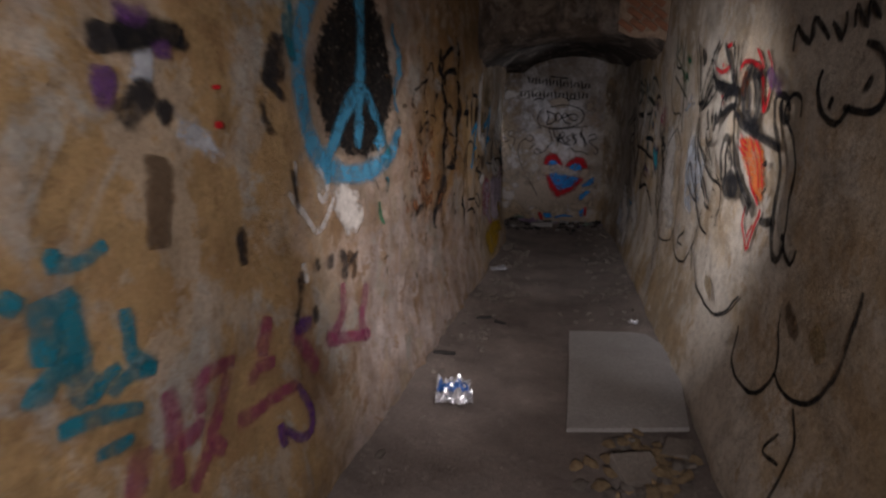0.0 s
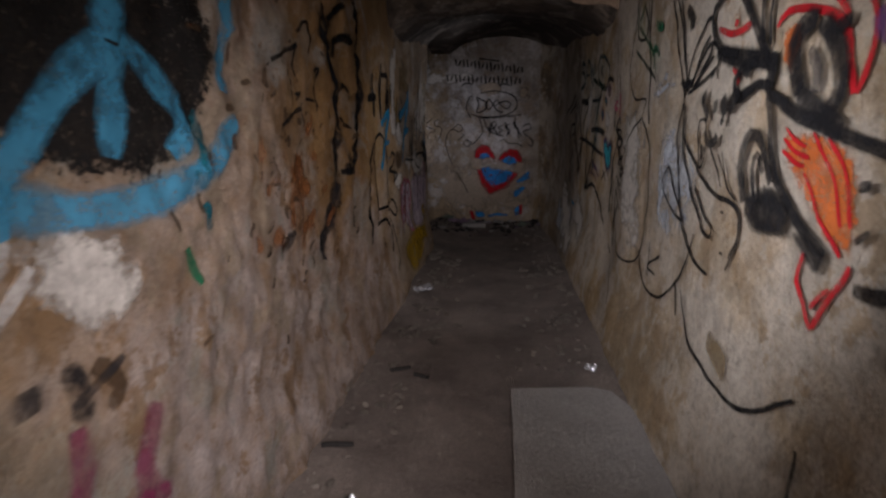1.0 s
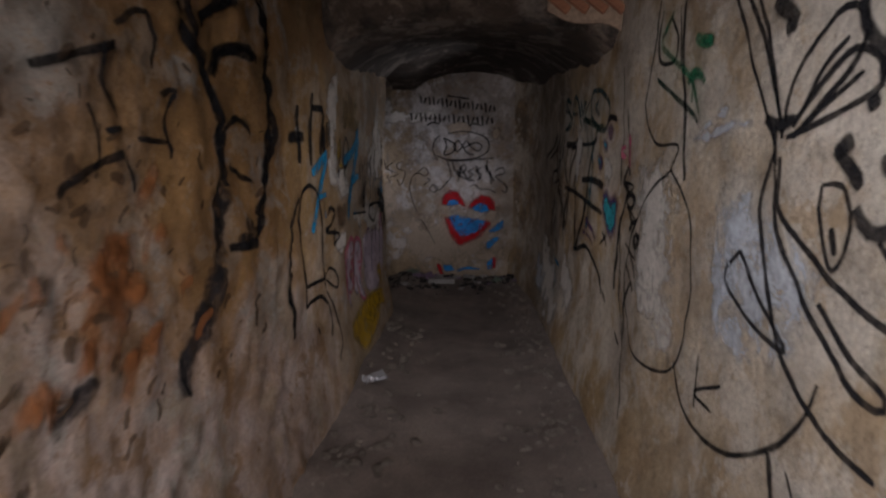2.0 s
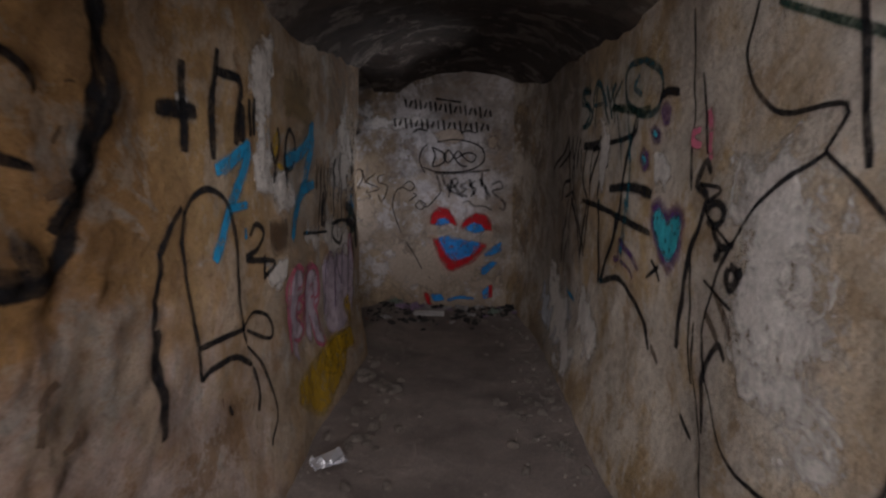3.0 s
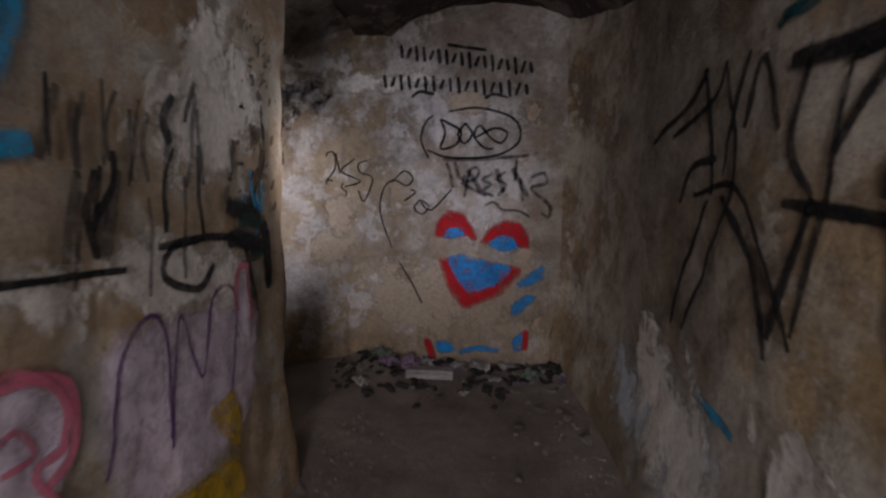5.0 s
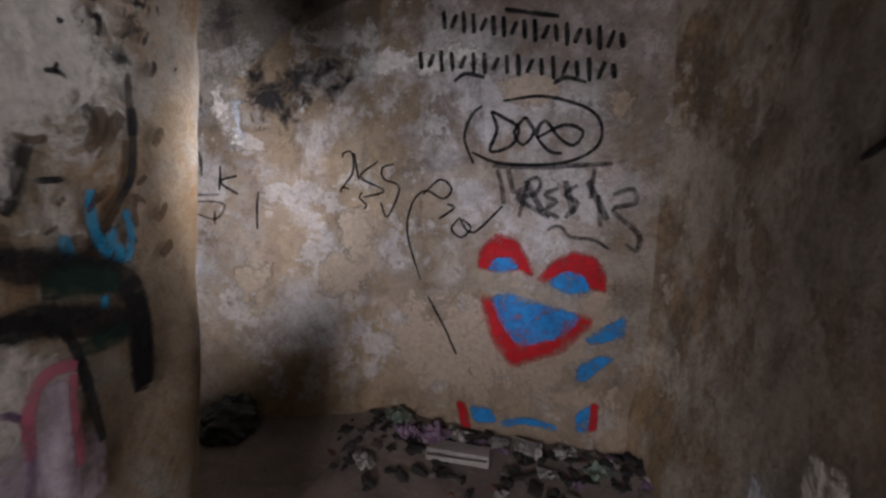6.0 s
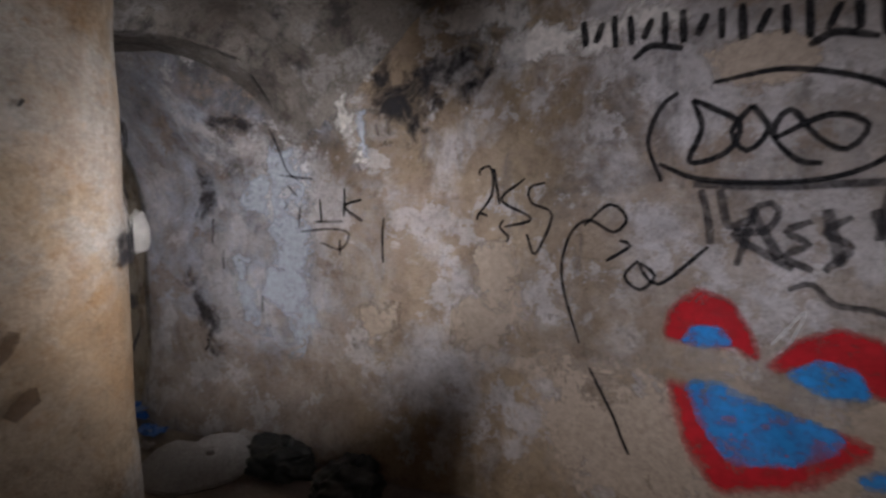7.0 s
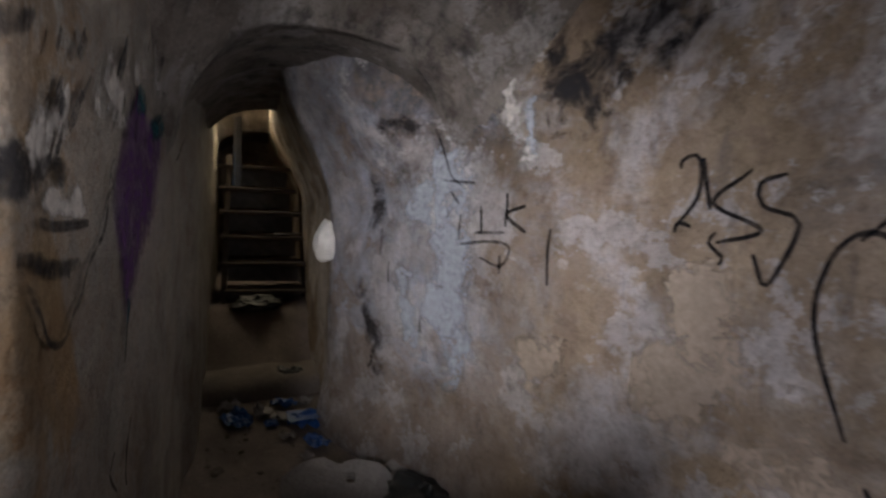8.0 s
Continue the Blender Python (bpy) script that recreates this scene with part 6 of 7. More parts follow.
# ---- bare bricks beside the arch ----
BRICK = plain("old_brick", (0.26, 0.11, 0.06), 0.9, vary=0.5, scale=24, bump=0.7)
MORTAR = plain("mortar", (0.30, 0.21, 0.15), 0.95, vary=0.5, scale=40)


def block(sx, sy, sz, jitter=0.0, seed=0, bevel=0.0):
    bm = bmesh.new()
    bmesh.ops.create_cube(bm, size=1.0)
    for v in bm.verts:
        v.co = Vector((v.co.x * sx, v.co.y * sy, v.co.z * sz))
        if jitter:
            v.co += noise.noise_vector(v.co * 31 + Vector((seed, 0, 0))) * jitter
    if bevel:
        bmesh.ops.bevel(bm, geom=bm.edges[:], offset=bevel, segments=1, affect="EDGES")
    return bm


def brick_bed():
    """Mortar ground of the bare patch on the face over the arch, with a ragged outline."""
    def place(u, v):
        x = 0.43 + 0.42 * u
        low = low_vault(x, ARCH_Y + 0.15) + 0.02 - 0.03 * math.sin(6 * u)
        return (x, ARCH_Y - 0.006, low + v * (0.50 + 0.05 * math.sin(9 * u)))
    return sheet(span(0, 1, 0.1), span(0, 1, 0.1), place, (0, -0.012, 0), True)


arch = tagged(mesh_object("wall_brick_patch", brick_bed(), MORTAR), "bare old brickwork where plaster has fallen beside the arch", "wall", kind="structure")
brick_meshes = []
for k in range(4):
    bm = block(0.125, 0.03, 0.042, 0.005, k, 0.005)
    me = bpy.data.meshes.new("brick")
    bm.to_mesh(me)
    bm.free()
    me.materials.append(BRICK)
    brick_meshes.append(me)
for row in range(-7, 8):
    for k in range(-4, 5):
        a = radians(-38)
        u, v = 0.138 * (k + 0.5 * (row % 2)), 0.053 * row
        x, z = 0.63 + u * math.cos(a) - v * math.sin(a), 2.20 + u * math.sin(a) + v * math.cos(a)
        if 0.47 < x < 0.74 and low_vault(x, ARCH_Y + 0.15) + 0.05 < z < low_vault(x, ARCH_Y + 0.15) + 0.52:
            b = new("brick", brick_meshes[(row + 2 * k) % 4])
            b.parent = arch
            b.matrix_world = Matrix.Translation((x, ARCH_Y - 0.026, z)) @ pose(0, 0, 0, random.uniform(-2, 2), 38 + random.uniform(-2, 2), 0)

# ---- materials of loose things ----
STONE = dirt("broken_stone", (0.29, 0.255, 0.225), (0.17, 0.14, 0.12), (0.44, 0.40, 0.365))
OCHRE_STONE = dirt("ochre_render_lump", (0.46, 0.33, 0.18), (0.28, 0.19, 0.11), (0.58, 0.48, 0.36))
CHAR = plain("charred_wood", (0.025, 0.022, 0.022), 0.85, vary=0.6, scale=60)
PAPER = plain("dirty_paper", (0.36, 0.345, 0.34), 0.85, vary=0.5, scale=9)
BOARD = dirt("dirty_grey_board", (0.44, 0.42, 0.41), (0.34, 0.32, 0.31), (0.56, 0.54, 0.53))
FOAM = dirt("dirty_foam", (0.50, 0.48, 0.46), (0.32, 0.30, 0.28), (0.62, 0.60, 0.57))
BAG = plain("black_film", (0.026, 0.030, 0.030), 0.5, vary=0.4, scale=8)
BLUE_FILM = plain("blue_film", (0.03, 0.12, 0.40), 0.35, vary=0.5, scale=20)
SILVER = plain("silver_film", (0.75, 0.76, 0.82), 0.25, metal=0.6, vary=0.2, scale=30)
LAVENDER = plain("lavender_cloth", (0.26, 0.18, 0.28), 0.9, vary=0.5, scale=25)
MINT = plain("faded_green_paper", (0.17, 0.22, 0.18), 0.8, vary=0.4, scale=25)
TIMBER = plain("grey_timber", (0.24, 0.235, 0.23), 0.8, vary=0.5, scale=12)
DARK_TIMBER = plain("dark_timber", (0.07, 0.055, 0.045), 0.85, vary=0.5, scale=12)
CLOTH = plain("white_cloth", (0.74, 0.72, 0.68), 0.9, vary=0.2, scale=18)
RUST_METAL = plain("rusty_brown_chip", (0.16, 0.075, 0.05), 0.85, vary=0.5, scale=40)


def rock(seed, squash=0.7, detail=2):
    bm = bmesh.new()
    bmesh.ops.create_icosphere(bm, subdivisions=detail, radius=0.5)
    off = Vector((seed * 3.7, seed * 1.3, 0))
    for v in bm.verts:
        v.co *= 1 + 0.42 * noise.noise(v.co * 1.6 + off) + 0.20 * noise.noise(v.co * 4.2 + off)
        v.co.z *= squash
    for k in range(8):
        n = Vector((random.uniform(-1, 1), random.uniform(-1, 1), random.uniform(-1, 1))).normalized()
        for v in bm.verts:
            d = v.co.dot(n) - 0.23
            if d > 0:
                v.co -= n * d
    return bm


def mesh_of(bm, material, name):
    me = bpy.data.meshes.new(name)
    bm.to_mesh(me)
    bm.free()
    me.materials.append(material)
    return me


stone_meshes = [mesh_of(rock(k, random.uniform(0.28, 0.55)), STONE, "stone") for k in range(9)]
ochre_meshes = [mesh_of(rock(60 + k, random.uniform(0.28, 0.5)), OCHRE_STONE, "stone") for k in range(5)]
char_meshes = [mesh_of(rock(20 + k, random.uniform(0.3, 0.6)), CHAR, "charred_lump") for k in range(4)]
chip_meshes = [mesh_of(rock(40 + k, random.uniform(0.3, 0.6)), RUST_METAL, "chip") for k in range(2)]


CRUMBS = []          # stones too small to tell apart, joined at the end


def drop(meshes, name, x, y, size, label, category, group, stretch=1.0, heap=0.0):
    mesh, s = random.choice(meshes), size
    z = floor_z(x, y) + heap
    m = Matrix.Translation((x, y, z + 0.12 * s)) @ pose(0, 0, 0, random.uniform(-15, 15), random.uniform(-15, 15), random.uniform(0, 360)) @ Matrix.Diagonal((s * stretch, s, s, 1))
    if name == "stone" and s < 0.047:
        CRUMBS.append((mesh, m))
        return None
    ob = new(name, mesh)
    ob.matrix_world = m
    return tagged(ob, label, category, group)


def inside(x, y):
    if x > -0.75:
        return left_x(y, 0.05) + 0.03 < x < right_x(y, 0.05) - 0.03 or y > CORNER_Y
    return near_y(x, 0.05) + 0.03 < y


rng = random.Random(5)
for i in range(100):            # along the foot of both walls
    y = rng.uniform(1.0, 6.9)
    side = rng.choice((-1, 1))
    d = abs(rng.gauss(0, 0.16))
    x = (left_x(min(y, 6.0), 0.1) + 0.04 + d) if side < 0 else (right_x(y, 0.1) - 0.04 - d)
    if side < 0 and y > 6.0:
        continue
    if 1.55 < y < 2.95 and x > 0.12:
        continue
    drop(stone_meshes, "stone", x, y, rng.uniform(0.02, 0.075), "pale broken plaster stone on the earth floor", "stone", "rubble along the walls")
for cx, cy, spread, count, big in ((-0.46, 5.5, 0.13, 24, 0.13), (-0.42, 4.75, 0.12, 14, 0.10), (0.45, 5.2, 0.12, 18, 0.10), (0.50, 1.40, 0.12, 130, 0.085), (-0.40, 3.6, 0.14, 22, 0.08), (0.48, 3.9, 0.13, 24, 0.09), (-0.36, 4.1, 0.1, 16, 0.10), (0.42, 3.3, 0.12, 18, 0.06), (-0.45, 2.7, 0.12, 18, 0.06), (0.55, 6.9, 0.14, 14, 0.11), (0.62, 4.6, 0.1, 10, 0.1)):
    for i in range(count):
        x, y = rng.gauss(cx, spread), rng.gauss(cy, spread)
        if inside(x, y) and x < right_x(y, 0.05) - 0.05:
            ochre = cy < 1.5 and i % 3 != 0
            drop(ochre_meshes if ochre else stone_meshes, "stone", x, y, rng.uniform(0.03, big), "ochre lump of fallen render in a small heap" if ochre else "pale broken plaster stone in a small heap", "stone", "rubble heaps", heap=rng.uniform(0, 0.035) if cy < 1.5 else 0.0)
for i in range(130):            # burnt litter at the foot of the end wall
    x = rng.uniform(-0.9, 0.62)
    y = end_y(x, 0.1) - 0.04 - abs(rng.gauss(0, 0.20))
    kind = rng.random()
    if kind < 0.62:
        drop(char_meshes, "charred_lump", x, y, rng.uniform(0.025, 0.09), "charred black lump among litter", "charcoal", "litter at the end wall", rng.uniform(1, 2))
    elif kind < 0.7:
        drop(chip_meshes, "chip", x, y, rng.uniform(0.03, 0.07), "rusty brown chip among litter", "debris", "litter at the end wall")
    else:
        drop(stone_meshes, "stone", x, y, rng.uniform(0.03, 0.10), "pale plaster lump among litter", "stone", "litter at the end wall")


SCRAPS = [("pale", PAPER), ("black", CHAR), ("lavender", LAVENDER), ("black", CHAR), ("dark", BAG)]


def burnt_scraps():
    for i in range(70):
        tone, material = SCRAPS[i % 5]
        x = rng.uniform(-0.75, 0.60)
        y = end_y(x, 0.1) - 0.05 - abs(rng.gauss(0, 0.17))
        s = rng.uniform(0.025, 0.075)
        litter("litter_scrap", crumpled(5, 5, s, s * rng.uniform(0.4, 1.0), s * rng.uniform(0.2, 0.6), 100 + i), material, x, y, rng.uniform(0, 360), f"{tone} torn scrap in the burnt litter heap", "litter", "litter at the end wall", 0.01)


def grit_mesh(count):
    verts, faces = [], []
    r = random.Random(11)
    for i in range(count):
        if r.random() < 0.8:
            x, y = r.uniform(-0.62, 0.70), r.uniform(0.3, 7.45)
            if r.random() < 0.88:
                x = -0.62 + abs(r.gauss(0, 0.13)) if r.random() < 0.5 else 0.68 - abs(r.gauss(0, 0.13))
        else:
            x, y = r.uniform(-4, -0.7), r.uniform(6.3, 7.2)
        s = r.uniform(0.003, 0.010)
        z = floor_z(x, y)
        base = len(verts)
        a0 = r.uniform(0, 6.28)
        for k in range(4):
            a = a0 + k * 1.571
            verts.append((x + s * math.cos(a) * r.uniform(0.6, 1.4), y + s * math.sin(a) * r.uniform(0.6, 1.4), z - 0.002))
        verts.append((x, y, z + s * r.uniform(0.6, 1.2)))
        faces += [(base + k, base + (k + 1) % 4, base + 4) for k in range(4)]
    me = bpy.data.meshes.new("gravel")
    me.from_pydata(verts, [], faces)
    me.materials.append(STONE)
    return me


tagged(new("gravel", grit_mesh(1500)), "fine plaster grit strewn over the earth floor", "gravel", kind="stuff")


def crumpled(nx, ny, sx, sy, height, seed, thick=0.0015, folds=2.6):
    """A crumpled sheet of film or paper, two-sided with a small thickness, its lowest point at zero."""
    def place(u, v):
        p = Vector((u / sx * folds, v / sy * folds, seed))
        h = height * (0.35 + 0.6 * noise.noise(p)) + 0.9 * height * abs(noise.noise(p * 1.9))
        return (u * (1 - 0.12 * noise.noise(p * 1.3)), v * (1 - 0.12 * noise.noise(p * 1.7)), max(0.002, h))
    bm = sheet([sx * (i / nx - 0.5) for i in range(nx + 1)], [sy * (j / ny - 0.5) for j in range(ny + 1)], place, (0, 0, -thick))
    for v in bm.verts:
        v.co.z += thick
    return bm


def litter(name, bm, material, x, y, turn, label, category, group="", lift=0.0, tilt=0.0):
    ob = mesh_object(name, bm, material, None, smooth=False)
    ob.matrix_world = pose(x, y, floor_z(x, y) + lift, tilt, 0, turn)
    return tagged(ob, label, category, group)


burnt_scraps()


# ---- near things on the corridor floor ----
def board_mesh():
    out = []
    for x, y in ((0.165, 1.62), (0.40, 1.66), (0.655, 1.70), (0.70, 2.10), (0.705, 2.45), (0.69, 2.68), (0.63, 2.82), (0.54, 2.86), (0.35, 2.85), (0.165, 2.84), (0.17, 2.3)):
        out.append((x, y))
    bm = bmesh.new()
    low = [bm.verts.new((x, y, 0.028 + 0.05 * (x - 0.16) + 0.006 * noise.noise(Vector((x * 9, y * 9, 2))))) for x, y in out]
    top = [bm.verts.new(v.co + Vector((0, 0, 0.018))) for v in low]
    bm.faces.new(low[::-1])
    bm.faces.new(top)
    for i in range(len(low)):
        j = (i + 1) % len(low)
        bm.faces.new((low[i], low[j], top[j], top[i]))
    bmesh.ops.bevel(bm, geom=[e for e in bm.edges if all(v in top for v in e.verts)], offset=0.004, segments=1, affect="EDGES")
    return bm


tagged(mesh_object("board", board_mesh(), BOARD, None, False), "grey-white board with a broken rounded corner lying on the floor", "board")
wrapper = litter("wrapper", crumpled(16, 16, 0.17, 0.24, 0.07, 3, folds=4.2), SILVER, -0.37, 1.84, 15, "crumpled silver and blue snack wrapper on the floor", "wrapper")
part("print", crumpled(12, 6, 0.15, 0.08, 0.06, 3.0, folds=4.2), BLUE_FILM, wrapper, "blue printed band", False).matrix_basis = pose(0.0, 0.02, 0.010)
litter("foil", crumpled(10, 8, 0.15, 0.09, 0.05, 8), SILVER, -0.50, 4.43, 40, "crumpled silver foil scrap on the floor", "foil")
litter("foil", crumpled(8, 8, 0.07, 0.06, 0.04, 18), SILVER, 0.58, 3.10, 70, "small crumpled silver foil scrap on the floor", "foil")


def stick_mesh(length, r, seed):
    bm = bmesh.new()
    bmesh.ops.create_cone(bm, cap_ends=True, segments=7, radius1=r, radius2=r * 0.7, depth=length)
    bmesh.ops.subdivide_edges(bm, edges=[e for e in bm.edges if abs(e.verts[0].co.z - e.verts[1].co.z) > 0.5 * length], cuts=4)
    for v in bm.verts:
        v.co += noise.noise_vector(v.co * 14 + Vector((seed, 0, 0))) * r * 0.5
        v.co = Vector((v.co.z, v.co.x, v.co.y + r * 0.8))
    return bm


for x, y, turn, size in ((-0.52, 2.28, 10, 0.13), (-0.42, 3.05, 30, 0.12), (-0.30, 3.0, -20, 0.09), (0.05, 7.28, 40, 0.14), (-0.3, 7.2, 10, 0.10)):
    litter("stick", stick_mesh(size, 0.014, x), CHAR, x, y, turn, "short charred stick on the floor", "stick", "charred sticks")
tile_bm = block(0.16, 0.13, 0.02, 0.03, 3, 0.004)
litter("tile_fragment", tile_bm, STONE, 0.42, 1.38, 25, "broken flat tile fragment on rubble", "tile", lift=0.05, tilt=18)
litter("tile_fragment", block(0.12, 0.09, 0.018, 0.025, 7, 0.003), STONE, 0.58, 1.52, 70, "small broken flat tile fragment on rubble", "tile", lift=0.04, tilt=-12)

# ---- litter by the end wall ----
box = litter("flat_box", block(0.30, 0.11, 0.055, 0.01, 5, 0.006), PAPER, -0.27, 7.33, 3, "squashed pale cardboard box among litter", "box", lift=0.03)
part("flap", block(0.28, 0.05, 0.004, 0.004, 2), PAPER, box, "", False).matrix_basis = pose(0, -0.075, 0.012, -18)
for x, y, s, material, label in ((-0.42, 7.40, 0.16, LAVENDER, "lavender cloth scrap among litter"), (-0.55, 7.36, 0.12, LAVENDER, "crumpled lavender cloth among litter"), (-0.30, 7.46, 0.12, PAPER, "crumpled pale paper among litter"),
                               (-0.62, 7.44, 0.14, MINT, "faded green paper scrap among litter"), (-0.10, 7.46, 0.10, PAPER, "crumpled pale paper among litter"), (0.05, 7.44, 0.13, PAPER, "crumpled pale paper among litter"),
                               (0.22, 7.45, 0.11, PAPER, "crumpled pale paper among litter"), (-0.66, 7.10, 0.10, PAPER, "crumpled pale paper on the floor"), (0.15, 7.30, 0.09, PAPER, "torn pale paper on the floor"),
                               (0.38, 7.36, 0.11, MINT, "faded green paper scrap among litter")):
    litter("paper_scrap" if material is not LAVENDER else "cloth_scrap", crumpled(9, 8, s, s * 0.8, s * 0.5, 30 * x + y), material, x, y, 80 * x, label, "paper" if material is not LAVENDER else "cloth", "scraps by the end wall")


def sack_mesh(sx, sy, sz, seed):
    bm = bmesh.new()
    bmesh.ops.create_icosphere(bm, subdivisions=5, radius=1.0)
    for v in bm.verts:
        p = v.co.copy()
        f = 1 + 0.28 * noise.noise(p * 1.7 + Vector((seed, 0, 0))) + 0.16 * noise.noise(p * 4.0 + Vector((0, seed, 0))) - 0.20 * abs(noise.noise(p * 3.1 + Vector((seed, seed, 0)))) - 0.10 * abs(noise.noise(p * 7.5))
        v.co = Vector((p.x * f * sx, p.y * f * sy, max(-0.35, p.z * f) * sz + 0.35 * sz))
    return bm


def sack(x, y, sx, sy, sz, seed, label, turn=0):
    ob = litter("rubbish_bag", sack_mesh(sx, sy, sz, seed), BAG, x, y, turn, label, "bag", "rubbish bags", lift=-0.01)
    for p in ob.data.polygons:
        p.use_smooth = True
    knot = bmesh.new()
    bmesh.ops.create_cone(knot, cap_ends=True, segments=9, radius1=0.035, radius2=0.012, depth=0.07)
    for v in knot.verts:
        v.co += noise.noise_vector(v.co * 40) * 0.01
    part("knot", knot, BAG, ob).matrix_basis = pose(0.3 * sx, 0, 1.22 * sz, 15, 25, 0)
    return ob


sack(-1.90, 7.20, 0.20, 0.13, 0.12, 2, "black plastic rubbish bag slumped by the wall", 20)
sack(-1.48, 7.26, 0.18, 0.15, 0.12, 6, "dark plastic rubbish bag by the wall", 70)


def foam_mesh():
    """A flat torn foam piece with two lobes and a hole."""
    bm = bmesh.new()
    ring, hole = [], []
    for i in range(28):
        a = 2 * math.pi * i / 28
        r = 0.17 + 0.035 * math.cos(2 * a) - 0.03 * math.exp(-((a - math.pi / 2) / 0.3) ** 2) + 0.012 * noise.noise(Vector((3 * math.cos(a), 3 * math.sin(a), 1)))
        ring.append((r * math.cos(a) * 1.2, r * math.sin(a)))
        hole.append((0.05 + 0.022 * math.cos(a), 0.03 + 0.016 * math.sin(a)))
    rows = []
    for pts, z in ((ring, 0.0), (ring, 0.035), (hole, 0.045), (hole, 0.0)):
        rows.append([bm.verts.new((px, py, z + 0.008 * noise.noise(Vector((px * 20, py * 20, z))))) for px, py in pts])
    for a, b in zip(rows, rows[1:] + rows[:1]):
        for i in range(28):
            j = (i + 1) % 28
            bm.faces.new((a[i], a[j], b[j], b[i]))
    bmesh.ops.recalc_face_normals(bm, faces=bm.faces)
    bmesh.ops.bevel(bm, geom=[e for e in bm.edges if e.is_manifold and e.calc_face_angle(0) > 1.0], offset=0.008, segments=2, affect="EDGES")
    return bm


litter("foam_piece", foam_mesh(), FOAM, -2.12, 6.92, 68, "torn dirty white foam piece with a hole propped on rubble", "foam", lift=0.07, tilt=34)


def plate_mesh():
    bm = bmesh.new()
    profile = ((0.001, 0.006), (0.055, 0.006), (0.07, 0.012), (0.10, 0.022), (0.105, 0.022), (0.07, 0.006), (0.05, 0.0), (0.001, 0.0))
    rings = [[bm.verts.new((r * math.cos(a * math.pi / 14), r * math.sin(a * math.pi / 14), z)) for a in range(28)] for r, z in profile]
    for a, b in zip(rings, rings[1:]):
        for i in range(28):
            bm.faces.new((a[i], a[(i + 1) % 28], b[(i + 1) % 28], b[i]))
    return bm


litter("plate", plate_mesh(), FOAM, -2.12, 7.22, 0, "round dirty white plate lying by the wall", "plate", lift=0.06, tilt=12)
for x, y, s in ((-2.0, 7.02, 0.10), (-1.95, 7.12, 0.07), (-2.12, 7.12, 0.08), (-1.62, 7.05, 0.07), (-1.72, 6.98, 0.05), (-2.3, 7.0, 0.06)):
    drop(stone_meshes, "stone", x, y, s, "pale stone beside the rubbish bag", "stone", "stones in the passage")

# ---- side passage: low sill, blue litter, stair ----
sill_bm = sheet(span(6.30, 7.30, 0.06), (-3.45, -3.50, -3.62, -3.78, -3.86), lambda y, x: (x, y, 0.10 + 0.02 * fbm(6 * x, 6 * y, 8) - (0.09 if x > -3.47 else 0.0)), (0, 0, -0.2))
tagged(mesh_object("stone_sill", sill_bm, STONE), "low worn stone sill across the passage floor", "step", kind="structure")
for i, (x, y, s, turn) in enumerate(((-3.15, 6.62, 0.20, 10), (-3.30, 6.92, 0.15, 50), (-2.98, 7.00, 0.24, 80), (-2.72, 6.98, 0.14, 20), (-3.05, 6.8, 0.10, 0))):
    litter("plastic_scrap", crumpled(9, 8, s, s * 0.7, s * 0.35, 60 + i), BLUE_FILM, x, y, turn, "crumpled blue plastic scrap on the passage floor", "plastic", "blue litter")
for i, (x, y, s) in enumerate(((-3.2, 6.78, 0.12), (-3.1, 6.86, 0.10), (-2.85, 6.85, 0.08), (-3.3, 7.05, 0.10), (-2.6, 6.9, 0.07), (-3.35, 6.6, 0.12))):
    litter("paper_scrap", crumpled(8, 8, s, s * 0.8, s * 0.5, 80 + i), PAPER, x, y, 50 * i, "crumpled pale paper on the passage floor", "paper", "pale litter in the passage")
for i in range(22):
    x = rng.uniform(-3.42, -2.5)
    drop(stone_meshes, "stone", x, rng.uniform(near_y(x, 0.1) + 0.05, 7.0), rng.uniform(0.025, 0.08), "small stone among passage litter", "stone", "stones in the passage")
sack(-3.70, 7.02, 0.16, 0.13, 0.09, 12, "dark rubbish bag beyond the sill", 40)
sack(-4.55, 6.92, 0.16, 0.2, 0.08, 15, "flat dark rubbish bag beyond the sill", 10)

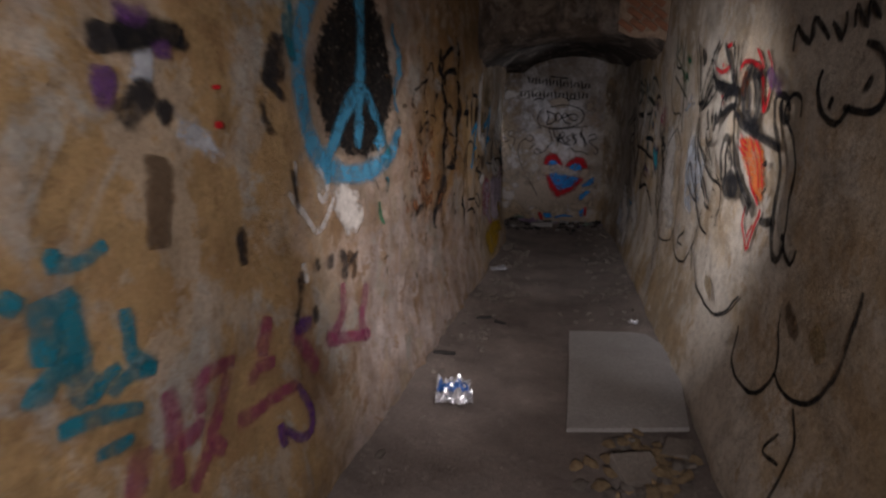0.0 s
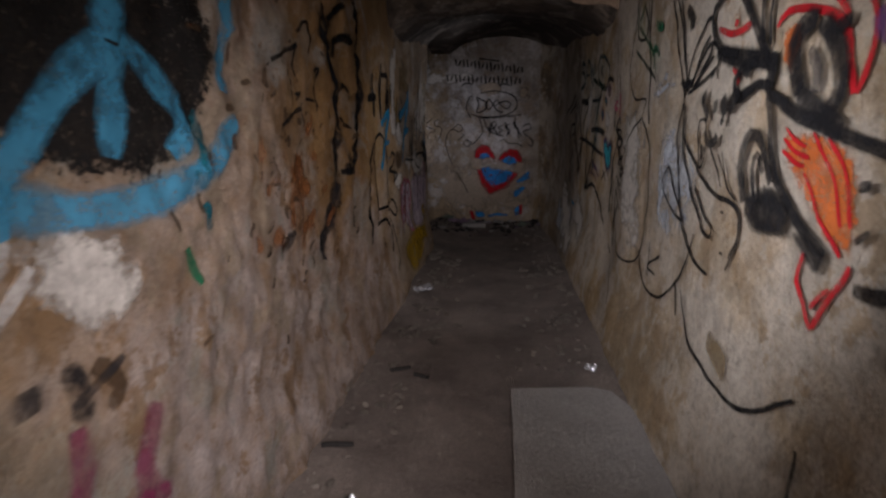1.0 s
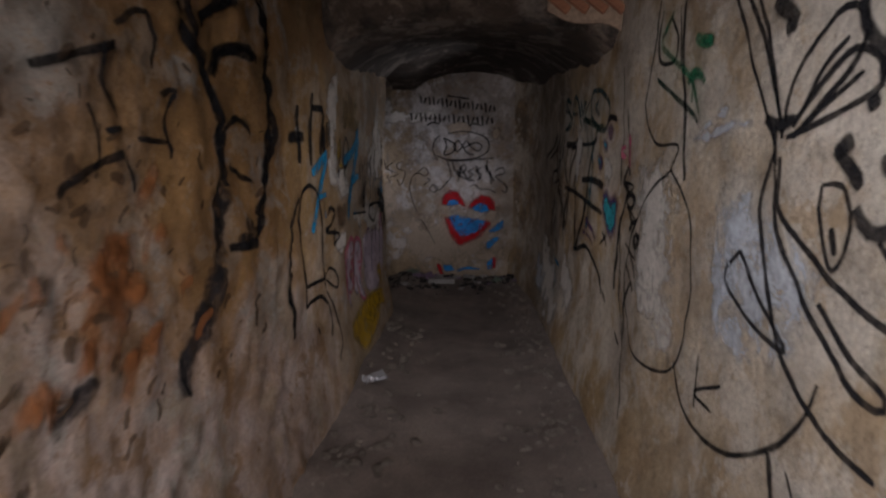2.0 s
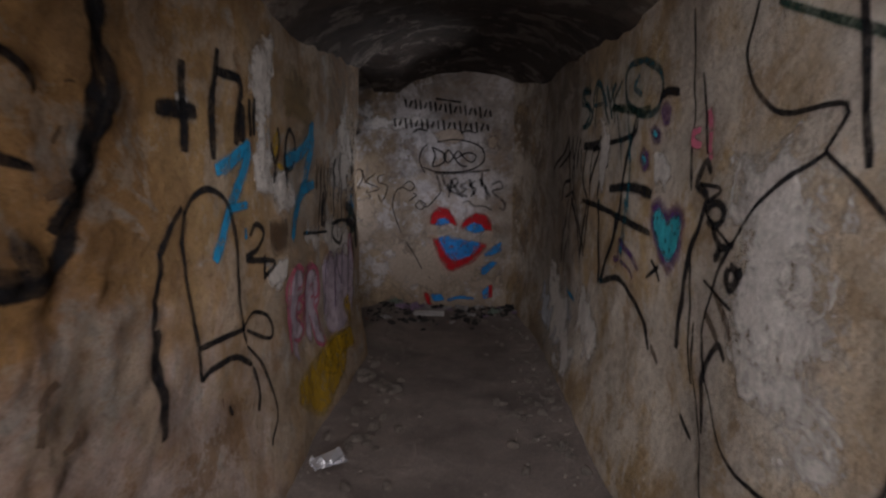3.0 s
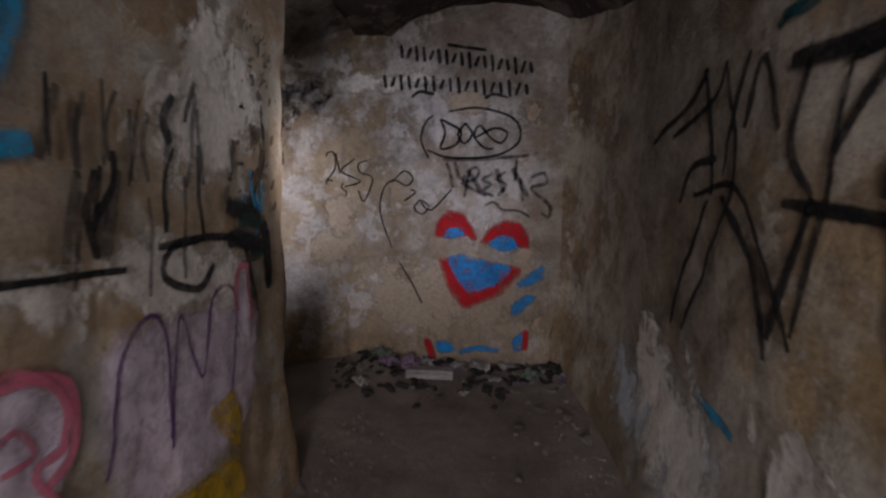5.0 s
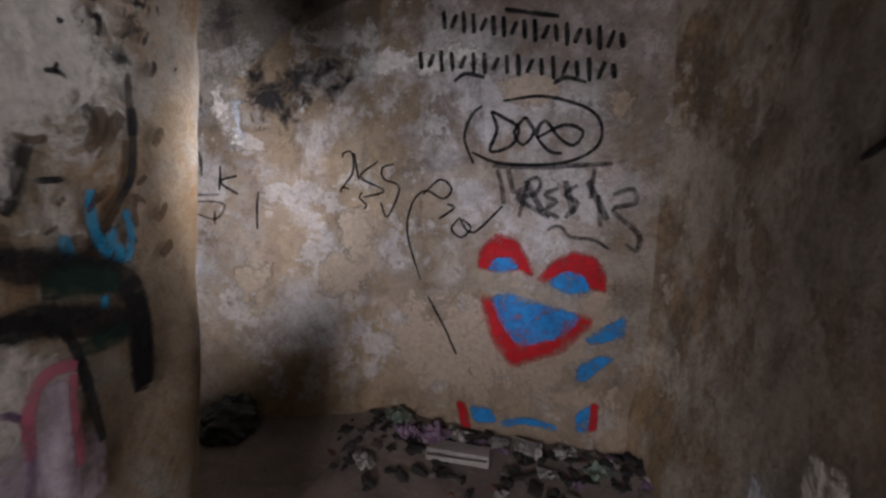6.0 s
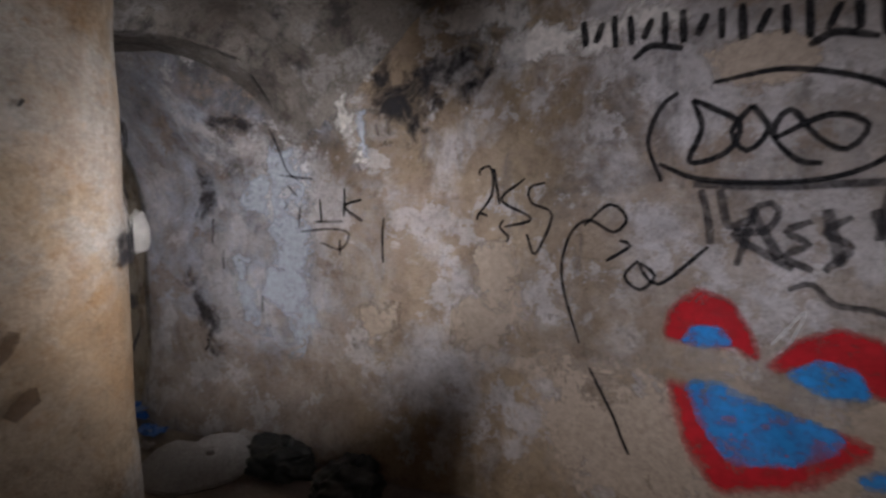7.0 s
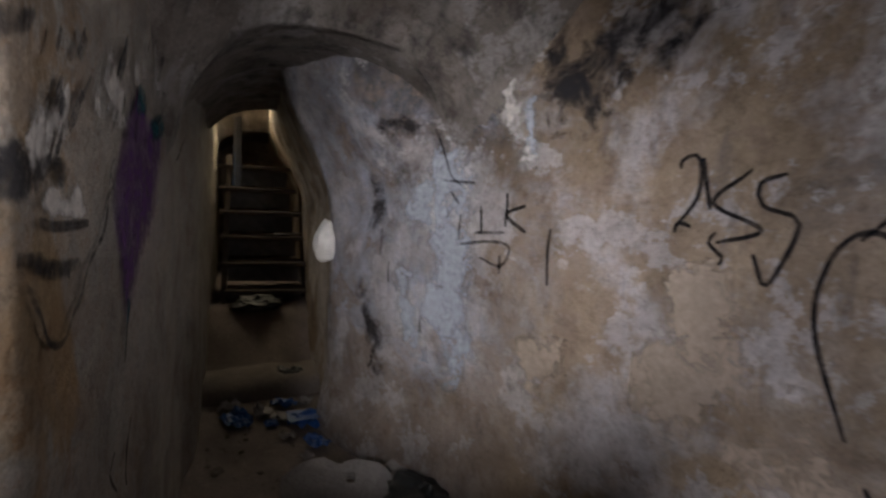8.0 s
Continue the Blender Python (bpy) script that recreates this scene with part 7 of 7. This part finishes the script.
stair = new("timber_stair")
stair.location = (-4.72, 7.05, floor_z(-4.72, 7.05) - 0.03)
tagged(stair, "steep dark timber stair with grey boards leading to daylight", "stair")
for i in range(6):
    z = 0.13 + 0.215 * i
    x = -0.16 * i
    part("tread", block(0.24, 0.70, 0.035, 0.006, i, 0.003), DARK_TIMBER, stair, "", False).matrix_basis = pose(x, 0, z, 0, 2, -8)
    part("riser", block(0.022, 0.62, 0.15, 0.006, i + 9, 0.002), TIMBER, stair, "weathered grey riser board", False).matrix_basis = pose(x - 0.08, 0, z - 0.105, 0, 0, -8)
for side in (-1, 1):
    part("stringer", block(0.05, 0.045, 1.60, 0.006, side, 0.004), DARK_TIMBER, stair, "", False).matrix_basis = pose(-0.38, side * 0.335 + 0.03, 0.66, 0, -36, -8)
part("post", block(0.06, 0.06, 0.62, 0.006, 4, 0.004), TIMBER, stair, "upright timber post", False).matrix_basis = pose(-0.36, -0.22, 1.32, 0, 0, 0)
leaflet = mesh_object("leaflet", crumpled(8, 5, 0.09, 0.24, 0.03, 91), CLOTH, None, False)
leaflet.matrix_world = pose(-5.02, 7.26, floor_z(-4.72, 7.05) - 0.03 + 0.13 + 0.215 * 2 + 0.02, 0, 0, 10)
tagged(leaflet, "white crumpled leaflet on a stair tread", "paper")


def white_lump_mesh():
    bm = bmesh.new()
    bmesh.ops.create_icosphere(bm, subdivisions=4, radius=1.0)
    for v in bm.verts:
        p = v.co.copy()
        f = 1 + 0.14 * noise.noise(p * 2.0) + 0.05 * noise.noise(p * 6)
        wide = 1 - 0.25 * p.z
        v.co = Vector((p.x * 0.085 * f * wide, p.y * 0.07 * f * wide, p.z * 0.12 * f))
    return bm


# white lump added where the wall shows an unexplained bright spot
wall_lump = mesh_object("white_lump", white_lump_mesh(), CLOTH)
wall_lump.location = (-2.98, side_y(-2.98, 1.08) - 0.045, 1.08)
tagged(wall_lump, "white rounded lump in place of a bright spot on the passage wall", "cloth")


# ---- small rubble, joined ----
def rubble_mesh():
    verts, faces, slots = [], [], []
    for mesh, m in CRUMBS:
        base = len(verts)
        verts += [tuple(m @ v.co) for v in mesh.vertices]
        faces += [[base + i for i in p.vertices] for p in mesh.polygons]
        slots += [0 if mesh.materials[0] is STONE else 1] * len(mesh.polygons)
    me = bpy.data.meshes.new("rubble")
    me.from_pydata(verts, [], faces)
    me.materials.append(STONE)
    me.materials.append(OCHRE_STONE)
    me.polygons.foreach_set("material_index", slots)
    return me


tagged(new("rubble", rubble_mesh()), "small pale and ochre plaster rubble on the floor", "rubble", kind="stuff")
